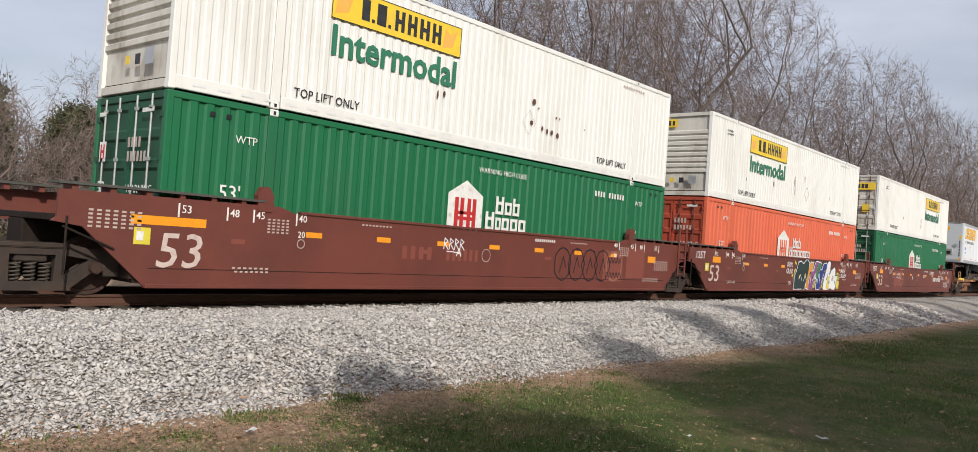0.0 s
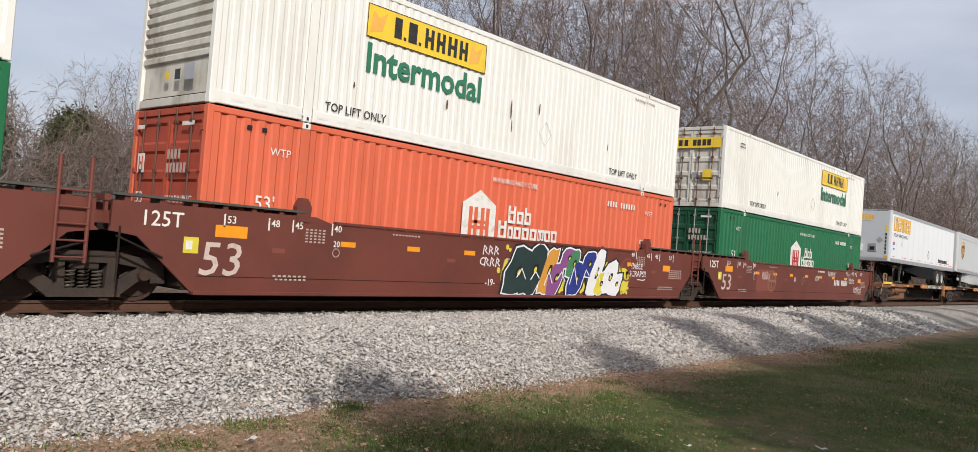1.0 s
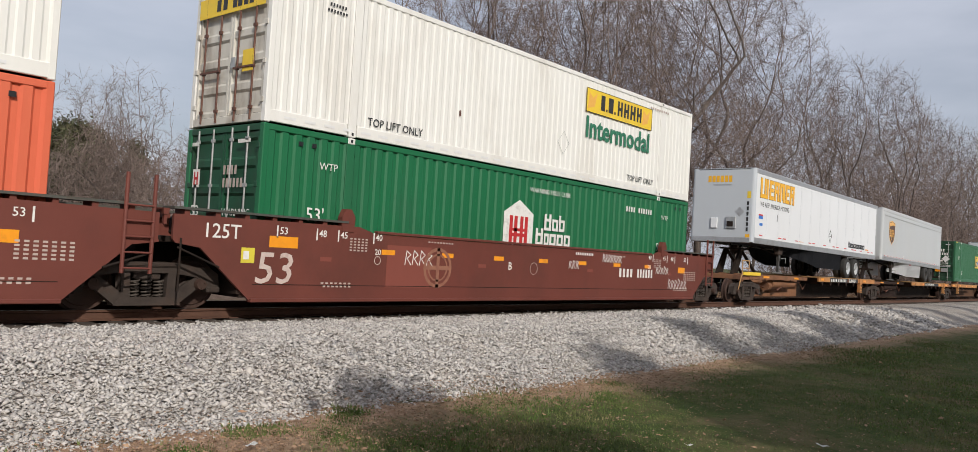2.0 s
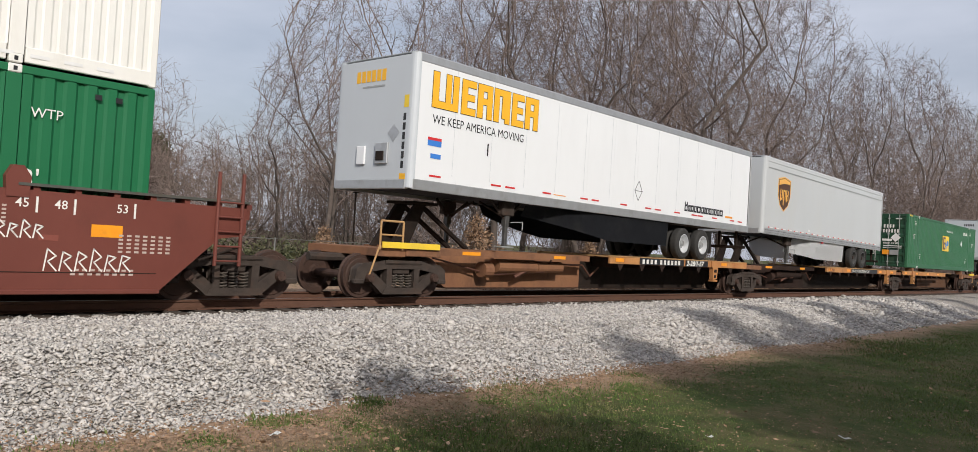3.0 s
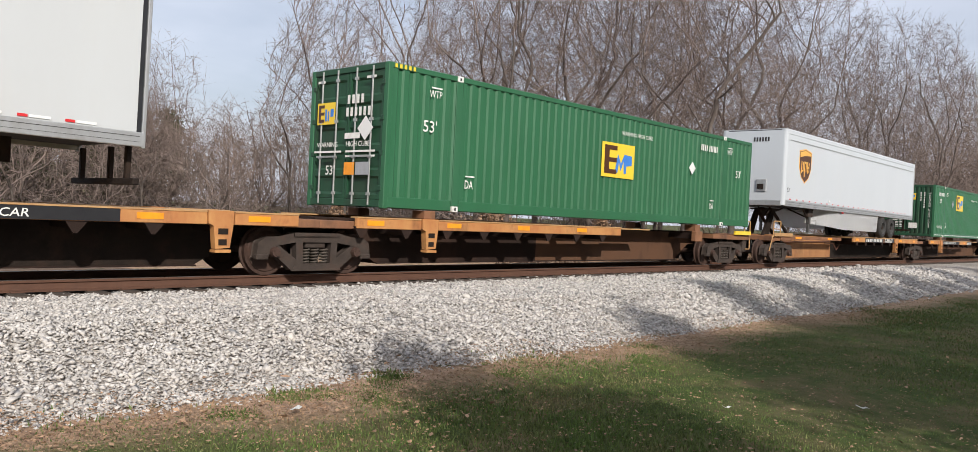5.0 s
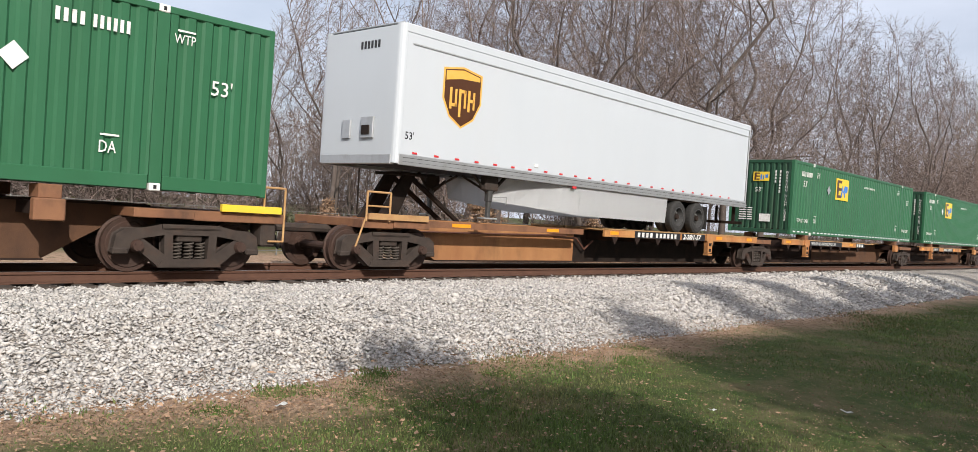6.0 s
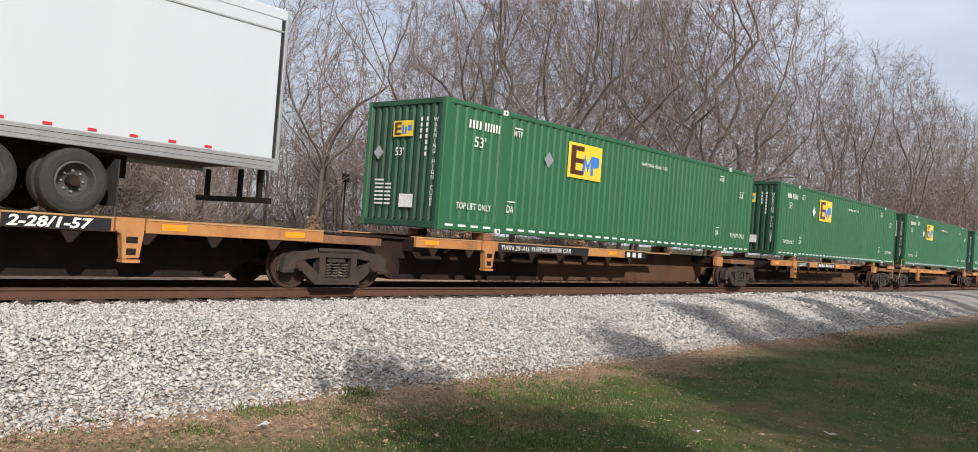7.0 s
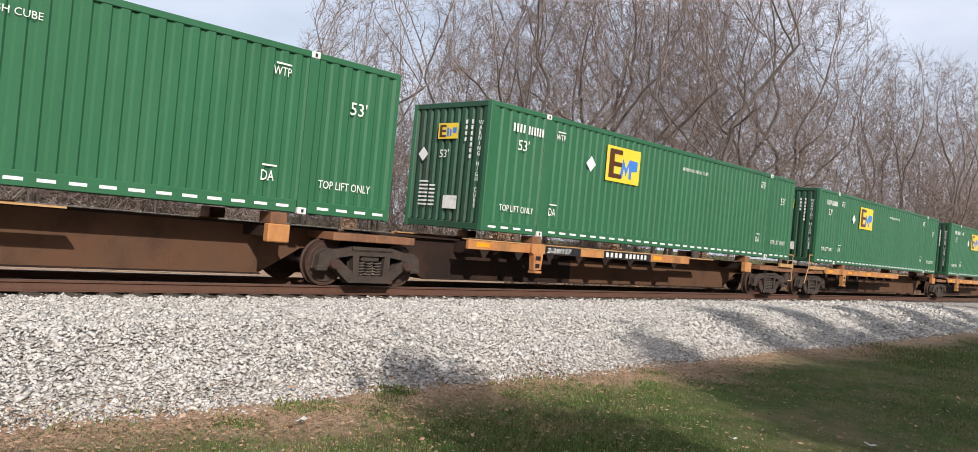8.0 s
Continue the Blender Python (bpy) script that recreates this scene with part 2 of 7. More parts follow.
M["house_wall"] = surface("cream_house_siding", (0.55, 0.50, 0.42), 0.8, second=(0.48, 0.43, 0.36), scale=0.8, bump=0.1)
M["house_roof"] = surface("grey_shingle_roof", (0.15, 0.14, 0.13), 0.9, second=(0.10, 0.095, 0.09), scale=1.0, bump=0.4)
M["tag_dark"] = surface("dark_green_spray_paint", (0.018, 0.035, 0.035), 0.5, second=(0.03, 0.055, 0.05), scale=3.0, bump=0.03)
M["tag_orange"] = surface("amber_spray_paint", (0.62, 0.30, 0.05), 0.5, second=(0.52, 0.22, 0.04), scale=3.0, bump=0.03)
M["tag_purple"] = surface("purple_spray_paint", (0.22, 0.07, 0.22), 0.5, second=(0.30, 0.11, 0.26), scale=3.0, bump=0.03)
M["tag_blue"] = surface("blue_spray_paint", (0.022, 0.035, 0.20), 0.5, second=(0.03, 0.05, 0.28), scale=3.0, bump=0.03)
M["tag_green"] = surface("bright_green_spray_paint", (0.06, 0.22, 0.10), 0.5, second=(0.05, 0.17, 0.09), scale=3.0, bump=0.03)
M["tag_yellow"] = surface("yellow_spray_paint", (0.68, 0.58, 0.06), 0.5, second=(0.55, 0.45, 0.05), scale=3.0, bump=0.03)
M["tag_white"] = surface("white_spray_paint", (0.78, 0.78, 0.80), 0.5, second=(0.66, 0.66, 0.68), scale=3.0, bump=0.03)
M["tag_black"] = surface("black_spray_paint", (0.015, 0.015, 0.018), 0.5, second=(0.03, 0.03, 0.03), scale=3.0, bump=0.03)


def ground_material():
    """Winter lawn: green and straw in patches, bare brown soil and straw towards the ballast."""
    m = bpy.data.materials.new("winter_lawn_soil")
    m.use_nodes = True
    nt = m.node_tree
    bs = nt.nodes["Principled BSDF"]
    bs.inputs["Roughness"].default_value = 0.95
    bs.inputs["Specular IOR Level"].default_value = 0.15
    co = nt.nodes.new("ShaderNodeTexCoord")
    def noisy(s, d, lo, hi):
        n = nt.nodes.new("ShaderNodeTexNoise")
        n.inputs["Scale"].default_value, n.inputs["Detail"].default_value, n.inputs["Roughness"].default_value = s, d, 0.7
        nt.links.new(co.outputs["Object"], n.inputs["Vector"])
        r = nt.nodes.new("ShaderNodeMapRange")
        r.inputs["From Min"].default_value, r.inputs["From Max"].default_value = lo, hi
        nt.links.new(n.outputs["Fac"], r.inputs["Value"])
        return r.outputs["Result"], n.outputs["Fac"]
    def blend(fac, a, b):
        x = nt.nodes.new("ShaderNodeMix")
        x.data_type = "RGBA"
        nt.links.new(fac, x.inputs[0])
        for v, i in ((a, 6), (b, 7)):
            if hasattr(v, "links"):
                nt.links.new(v, x.inputs[i])
            else:
                x.inputs[i].default_value = rgb(v)
        return x.outputs[2]
    a, _ = noisy(0.5, 6, 0.33, 0.64)
    b, _ = noisy(11.0, 6, 0.35, 0.7)
    c, raw = noisy(45.0, 4, 0.3, 0.75)
    green = blend(b, (0.040, 0.068, 0.015), (0.078, 0.090, 0.030))
    straw = blend(c, (0.20, 0.145, 0.080), (0.105, 0.085, 0.045))
    thin, _ = noisy(0.8, 7, 0.44, 0.68)
    lawn = blend(thin, green, straw)
    sep = nt.nodes.new("ShaderNodeSeparateXYZ")
    nt.links.new(co.outputs["Object"], sep.inputs[0])
    add = nt.nodes.new("ShaderNodeMath")
    add.operation = "MULTIPLY_ADD"
    nt.links.new(a, add.inputs[0])
    add.inputs[1].default_value = -0.9
    nt.links.new(sep.outputs["Y"], add.inputs[2])
    edge = nt.nodes.new("ShaderNodeMapRange")
    edge.inputs["From Min"].default_value, edge.inputs["From Max"].default_value = 5.3, 6.6
    nt.links.new(add.outputs[0], edge.inputs["Value"])
    far = nt.nodes.new("ShaderNodeMapRange")
    far.inputs["From Min"].default_value, far.inputs["From Max"].default_value = 29.0, 25.0
    nt.links.new(sep.outputs["Y"], far.inputs["Value"])
    both = nt.nodes.new("ShaderNodeMath")
    both.operation = "MULTIPLY"
    nt.links.new(edge.outputs["Result"], both.inputs[0])
    nt.links.new(far.outputs["Result"], both.inputs[1])
    mid, _ = noisy(7.0, 7, 0.38, 0.62)
    bare = blend(mid, blend(c, (0.50, 0.36, 0.255), (0.33, 0.215, 0.14)), blend(c, (0.34, 0.215, 0.14), (0.17, 0.105, 0.066)))
    moss, _ = noisy(2.6, 6, 0.55, 0.66)
    dry = blend(moss, bare, (0.085, 0.105, 0.035))
    out = blend(both.outputs[0], lawn, dry)
    nt.links.new(out, bs.inputs["Base Color"])
    bp = nt.nodes.new("ShaderNodeBump")
    bp.inputs["Strength"].default_value, bp.inputs["Distance"].default_value = 0.6, 0.04
    nt.links.new(raw, bp.inputs["Height"])
    nt.links.new(bp.outputs["Normal"], bs.inputs["Normal"])
    return m


def gravel_material():
    """The bed under and beyond the single stones: cells of crushed stone."""
    m = bpy.data.materials.new("ballast_bed")
    m.use_nodes = True
    nt = m.node_tree
    bs = nt.nodes["Principled BSDF"]
    bs.inputs["Roughness"].default_value = 0.9
    bs.inputs["Specular IOR Level"].default_value = 0.2
    co = nt.nodes.new("ShaderNodeTexCoord")
    vo = nt.nodes.new("ShaderNodeTexVoronoi")
    vo.inputs["Scale"].default_value = 24.0
    nt.links.new(co.outputs["Object"], vo.inputs["Vector"])
    sx = nt.nodes.new("ShaderNodeSeparateXYZ")
    nt.links.new(vo.outputs["Color"], sx.inputs[0])
    ra = nt.nodes.new("ShaderNodeValToRGB")
    ra.color_ramp.elements[0].color, ra.color_ramp.elements[1].color = (0.31, 0.29, 0.27, 1), (0.58, 0.55, 0.515, 1)
    nt.links.new(sx.outputs[0], ra.inputs[0])
    no = nt.nodes.new("ShaderNodeTexNoise")
    no.inputs["Scale"].default_value, no.inputs["Detail"].default_value = 0.8, 6
    nt.links.new(co.outputs["Object"], no.inputs["Vector"])
    mx = nt.nodes.new("ShaderNodeMix")
    mx.data_type, mx.blend_type = "RGBA", "MULTIPLY"
    mx.inputs[7].default_value = (0.78, 0.70, 0.62, 1)
    nt.links.new(no.outputs["Fac"], mx.inputs[0])
    nt.links.new(ra.outputs[0], mx.inputs[6])
    sy = nt.nodes.new("ShaderNodeSeparateXYZ")
    nt.links.new(co.outputs["Object"], sy.inputs[0])
    off = nt.nodes.new("ShaderNodeMath")
    off.operation = "SUBTRACT"
    nt.links.new(sy.outputs["Y"], off.inputs[0])
    off.inputs[1].default_value = 13.613
    ab = nt.nodes.new("ShaderNodeMath")
    ab.operation = "ABSOLUTE"
    nt.links.new(off.outputs[0], ab.inputs[0])
    st = nt.nodes.new("ShaderNodeMapRange")
    st.inputs["From Min"].default_value, st.inputs["From Max"].default_value = 1.35, 0.75
    nt.links.new(ab.outputs[0], st.inputs["Value"])
    # dark band along the rails: rusty oil stain plus painted shade of the train
    oil_and_shade = nt.nodes.new("ShaderNodeMix")
    oil_and_shade.data_type = "RGBA"
    oil_and_shade.inputs[7].default_value = (0.055, 0.040, 0.032, 1)
    nt.links.new(st.outputs["Result"], oil_and_shade.inputs[0])
    nt.links.new(mx.outputs[2], oil_and_shade.inputs[6])
    nt.links.new(oil_and_shade.outputs[2], bs.inputs["Base Color"])
    bp = nt.nodes.new("ShaderNodeBump")
    bp.invert = True
    bp.inputs["Strength"].default_value, bp.inputs["Distance"].default_value = 1.0, 0.05
    nt.links.new(vo.outputs["Distance"], bp.inputs["Height"])
    nt.links.new(bp.outputs["Normal"], bs.inputs["Normal"])
    return m


M["ground"] = ground_material()
M["gravel"] = gravel_material()


# ---- mesh helpers ----
def mesh_of(name, bm, mat, smooth=False):
    bmesh.ops.recalc_face_normals(bm, faces=bm.faces)
    me = bpy.data.meshes.new(name)
    bm.to_mesh(me)
    bm.free()
    me.materials.append(mat)
    if smooth:
        for p in me.polygons:
            p.use_smooth = True
    return me


def part(name, bm, mat, parent, label="", m=None, smooth=False):
    """Links a bmesh as one mesh object under a thing or a part."""
    ob = new(name, mesh_of(name, bm, mat, smooth))
    ob.parent = parent
    if m is not None:
        ob.matrix_basis = m
    if label:
        tagged(ob, label)
    return ob


def again(name, ob, parent, m):
    """One more part on the same mesh."""
    o = new(name, ob.data)
    o.parent, o.matrix_basis = parent, m
    return o


def thing(name, label, category, group="", kind="", at=None):
    ob = new(name)
    ob.empty_display_size = 0.3
    if at is not None:
        ob.matrix_basis = at
    return tagged(ob, label, category, group, kind)


def box(bm, x0, x1, y0, y1, z0, z1, bevel=0.0):
    ge = bmesh.ops.create_cube(bm, size=1.0, matrix=Matrix.Translation(((x0 + x1) / 2, (y0 + y1) / 2, (z0 + z1) / 2)) @ Matrix.Diagonal((x1 - x0, y1 - y0, z1 - z0, 1)))
    if bevel:
        es = {e for v in ge["verts"] for e in v.link_edges}
        bmesh.ops.bevel(bm, geom=list(es), offset=bevel, segments=1, affect="EDGES")
    return bm


def boxes(*rows, bevel=0.0):
    bm = bmesh.new()
    for r in rows:
        box(bm, *r, bevel=bevel)
    return bm


def rod(bm, a, b, r, n=8, r2=None):
    a, b = Vector(a), Vector(b)
    d = b - a
    m = Matrix.Translation((a + b) / 2) @ d.to_track_quat("Z", "Y").to_matrix().to_4x4()
    bmesh.ops.create_cone(bm, cap_ends=True, segments=n, radius1=r, radius2=r if r2 is None else r2, depth=d.length, matrix=m)
    return bm


def rods(*rows, n=8):
    bm = bmesh.new()
    for a, b, r in rows:
        rod(bm, a, b, r, n)
    return bm


def plate(bm, outline, y0, y1):
    """A plate cut to an outline in x and z, from y0 to y1."""
    lo = [bm.verts.new((x, y0, z)) for x, z in outline]
    hi = [bm.verts.new((x, y1, z)) for x, z in outline]
    n = len(outline)
    bm.faces.new(lo)
    bm.faces.new(hi[::-1])
    for i in range(n):
        j = (i + 1) % n
        bm.faces.new((lo[i], lo[j], hi[j], hi[i]))
    return bm


def lathe(bm, profile, n=24, caps=True):
    """A turned body: profile rows of (distance along the axis, radius)."""
    rings = []
    for d, r in profile:
        rings.append([bm.verts.new((r * math.cos(2 * math.pi * k / n), d, r * math.sin(2 * math.pi * k / n))) for k in range(n)])
    for a, b in zip(rings, rings[1:]):
        for k in range(n):
            j = (k + 1) % n
            bm.faces.new((a[k], a[j], b[j], b[k]))
    if not caps:
        return bm
    if profile[0][1] > 0.001:
        bm.faces.new(rings[0])
    if profile[-1][1] > 0.001:
        bm.faces.new(rings[-1][::-1])
    return bm


def ribbed(u0, u1, pitch, depth, flat=0.42):
    """A trapezoid rib profile: rows of (along, inwards)."""
    n = max(1, round((u1 - u0) / pitch))
    p = (u1 - u0) / n
    rows = []
    for i in range(n):
        b = u0 + i * p
        rows += [(b, 0), (b + p * flat, 0), (b + p * (flat + 0.14), depth), (b + p * (1 - 0.14), depth)]
    rows.append((u1, 0))
    return rows


def sheet(bm, rows, v0, v1, place):
    """A sheet with that profile from v0 to v1; place(u, inwards, v) gives the point."""
    lo = [bm.verts.new(place(u, d, v0)) for u, d in rows]
    hi = [bm.verts.new(place(u, d, v1)) for u, d in rows]
    for i in range(len(rows) - 1):
        bm.faces.new((lo[i], lo[i + 1], hi[i + 1], hi[i]))
    return bm


TEXTS = {}
SIDE = Matrix.Rotation(math.pi / 2, 4, "X")
END = Matrix.Rotation(-math.pi / 2, 4, "Z") @ SIDE


def lettering(name, words, size, mat, parent, x, y, z, turn=SIDE, label="", stretch=1.0, center=False, bold=0.0, shear=0.0):
    """Painted writing, on the near side or on an end."""
    key = (words, size, mat.name, stretch, center, bold, shear)
    if key not in TEXTS:
        cu = bpy.data.curves.new("writing", "FONT")
        cu.body, cu.size, cu.extrude, cu.offset, cu.shear = words, size, 0.001, bold + (0.0 if set("MWmw") & set(words) else 0.005 * size), shear
        cu.resolution_u = 2
        cu.align_x = "CENTER" if center else "LEFT"
        ob = new("writing", cu)
        bpy.context.view_layer.update()
        me = bpy.data.meshes.new_from_object(ob.evaluated_get(bpy.context.evaluated_depsgraph_get()))
        bpy.data.objects.remove(ob)
        me.transform(Matrix.Diagonal((stretch, 1, 1, 1)))
        me.materials.clear()
        me.materials.append(mat)
        TEXTS[key] = me
    o = new(name, TEXTS[key])
    o.parent = parent
    o.matrix_basis = Matrix.Translation((x, y, z)) @ turn
    if label:
        tagged(o, label)
    return o


def marks(name, rows, mat, parent, y, end=False, label="", thick=0.003):
    """Flat painted bars: rows of (x0, x1, z0, z1) on the near side, or (across0, across1, z0, z1) on an end at x = y."""
    if name in ("reflective_tape", "reflective_strip", "rail_label", "hazard_stripe", "paint_patch", "warning_label", "data_plate", "reflector", "equipment_number", "stencil_bar", "arrow", "sticker", "name_shape", "brand_shape") and len(rows) > 1:
        return [marks(name, [r], mat, parent, y - 0.0004 * (i % 4), end, label, thick) for i, r in enumerate(rows)][0]
    bm = bmesh.new()
    for i, (a, b, c, d) in enumerate(rows):
        # bars that cross stand a hair apart
        f = y - thick - 0.0004 * (i % 4)
        if end:
            box(bm, f, y, -b, -a, c, d)
        else:
            box(bm, a, b, f, y, c, d)
    ob = part(name, bm, mat, parent, label)
    if name in ("small_print", "web_address"):
        tagged(ob, label or "small unreadable print", kind="stuff")
    return ob


def many(name, rows, mat, parent, label="", bevel=0.0):
    """Separate alike parts, one for each box."""
    for r in rows:
        part(name, boxes(r, bevel=bevel), mat, parent, label)


def bar_text(x, z, width, height, count, gap=0.45):
    """Bars in place of writing that cannot be read or is not to be written."""
    w = width / count
    return [(x + i * w, x + (i + 1 - gap) * w, z, z + height) for i in range(count)]


# ---- the plan of the track ----
NEAR = 12.318
MID = NEAR + 1.295
GROUND = -0.70


def travel(t):
    """How far the train has gone along x at t seconds."""
    return -18.41 * t - 0.030 * t * t + 0.002 * t ** 3


RIDERS = []
ROLLERS = []

# ---- ground, ballast, track ----
def profile_z(y):
    """The height of the ballast bed across the track."""
    pts = [(7.0, -0.76), (7.7, -0.66), (9.5, -0.22), (10.3, -0.175), (11.9, -0.205), (12.6, -0.215), (15.2, -0.205), (16.0, -0.26), (17.6, -0.66), (18.4, -0.78), (24.6, -0.80)]
    for (a, za), (b, zb) in zip(pts, pts[1:]):
        if a <= y <= b:
            return za + (zb - za) * (y - a) / (b - a)
    return -0.78


def build_ground():
    bm = bmesh.new()
    xs = [-2500, -300, -60] + [-20 + 2 * i for i in range(61)] + [150, 300, 800, 2500]
    ys = [-2500, -300, -60, -20, -8] + [-4 + 1.0 * i for i in range(40)] + [45, 60, 100, 300, 2500]
    grid = [[bm.verts.new((x, y, GROUND + (0.05 * noise.noise((x * 0.25, y * 0.25, 0)) if abs(x) < 120 and abs(y) < 40 else 0))) for x in xs] for y in ys]
    for j in range(len(ys) - 1):
        for i in range(len(xs) - 1):
            bm.faces.new((grid[j][i], grid[j][i + 1], grid[j + 1][i + 1], grid[j + 1][i]))
    ob = new("ground", mesh_of("ground", bm, M["ground"], True))
    tagged(ob, "winter lawn with green and straw patches beside the track", "ground", kind="structure")
    bm = bmesh.new()
    xs = [-60, -30, -10] + [-4 + 0.5 * i for i in range(129)] + [70, 90, 130, 200, 400]
    ys = [7.0 + 0.25 * i for i in range(37)] + [16.5 + 0.6 * i for i in range(14)]
    grid = [[bm.verts.new((x, y, profile_z(y) + 0.035 * noise.noise((x * 1.3, y * 1.3, 3)) - (0.0 if 11.5 < y < 15.5 else 0.02))) for x in xs] for y in ys]
    for j in range(len(ys) - 1):
        for i in range(len(xs) - 1):
            bm.faces.new((grid[j][i], grid[j][i + 1], grid[j + 1][i + 1], grid[j + 1][i]))
    ob = new("ballast", mesh_of("ballast", bm, M["gravel"], True))
    tagged(ob, "bed of crushed grey stone sloping down from the track", "ballast", kind="structure")


def scatter_mesh(name, verts, faces, mat):
    me = bpy.data.meshes.new(name)
    v = np.asarray(verts, dtype=np.float32).reshape(-1, 3)
    f = np.asarray(faces, dtype=np.int32).reshape(-1, 3)
    me.vertices.add(len(v))
    me.vertices.foreach_set("co", v.ravel())
    me.loops.add(f.size)
    me.loops.foreach_set("vertex_index", f.ravel())
    me.polygons.add(len(f))
    me.polygons.foreach_set("loop_start", np.arange(0, f.size, 3, dtype=np.int32))
    me.update(calc_edges=True)
    me.validate()
    me.materials.append(mat)
    return me


OCTA_F = np.array([[0, 2, 4], [2, 1, 4], [1, 3, 4], [3, 0, 4], [2, 0, 5], [1, 2, 5], [3, 1, 5], [0, 3, 5]])
OCTA_V = np.array([[1, 0, 0], [-1, 0, 0], [0, 1, 0], [0, -1, 0], [0, 0, 1], [0, 0, -1]], float)


def turns(rng, n):
    q = rng.normal(size=(n, 4))
    q /= np.linalg.norm(q, axis=1)[:, None]
    w, x, y, z = q.T
    return np.stack([np.stack([1 - 2 * (y * y + z * z), 2 * (x * y - z * w), 2 * (x * z + y * w)], 1),
                     np.stack([2 * (x * y + z * w), 1 - 2 * (x * x + z * z), 2 * (y * z - x * w)], 1),
                     np.stack([2 * (x * z - y * w), 2 * (y * z + x * w), 1 - 2 * (x * x + y * y)], 1)], 1)


def build_stones():
    """Crushed stones lying on the shoulder; dense near the camera, thinner far along."""
    rng = np.random.default_rng(5)
    P, S = [], []
    for x0, x1, dens, size in ((0.5, 9, 820, 0.024), (9, 15, 700, 0.025), (15, 26, 330, 0.034), (26, 42, 90, 0.050)):
        n = int((x1 - x0) * 5.4 * dens)
        x, y = rng.uniform(x0, x1, n), 7.35 + 5.28 * rng.uniform(0, 1, n)
        # the toe of the bed is ragged
        keep = y > 7.45 + 0.5 * np.sin(x * 1.7) * np.sin(x * 0.53 + 1) + rng.exponential(0.25, n) - 0.25
        x, y = x[keep], y[keep]
        z = np.array([profile_z(v) for v in y])
        P.append(np.stack([x, y, z + rng.uniform(-0.02, 0.02, len(x))], 1))
        S.append(size * rng.lognormal(0, 0.30, len(x)))
        # stray stones rolled out onto the dead grass
        m = int((x1 - x0) * dens * 0.22)
        y = 7.6 - rng.exponential(0.45, m)
        P.append(np.stack([rng.uniform(x0, x1, m), y, np.array([profile_z(v) for v in y]) + 0.015], 1))
        S.append(size * rng.lognormal(-0.1, 0.30, m))
    P, S = np.concatenate(P), np.concatenate(S)
    n = len(P)
    shape = OCTA_V[None] + 0.30 * rng.normal(size=(n, 6, 3))
    shape *= np.array([1.15, 0.95, 0.62])
    # slabs lie mostly flat, turned every way
    a, tip = rng.uniform(0, 2 * np.pi, n), rng.normal(0, 0.30, (n, 2))
    R = np.zeros((n, 3, 3))
    R[:, 0, 0], R[:, 0, 1], R[:, 1, 0], R[:, 1, 1], R[:, 2, 2] = np.cos(a), -np.sin(a), np.sin(a), np.cos(a), 1
    R[:, 2, 0], R[:, 2, 1], R[:, 0, 2], R[:, 1, 2] = tip[:, 0], tip[:, 1], -tip[:, 0], -tip[:, 1]
    v = np.einsum("nij,nkj->nki", R, shape) * S[:, None, None] + P[:, None, :]
    f = OCTA_F[None] + 6 * np.arange(n)[:, None, None]
    ob = new("ballast_stones", scatter_mesh("ballast_stones", v, f, M["stone"]))
    tagged(ob, "loose angular pale grey ballast stones", "stones", kind="stuff")


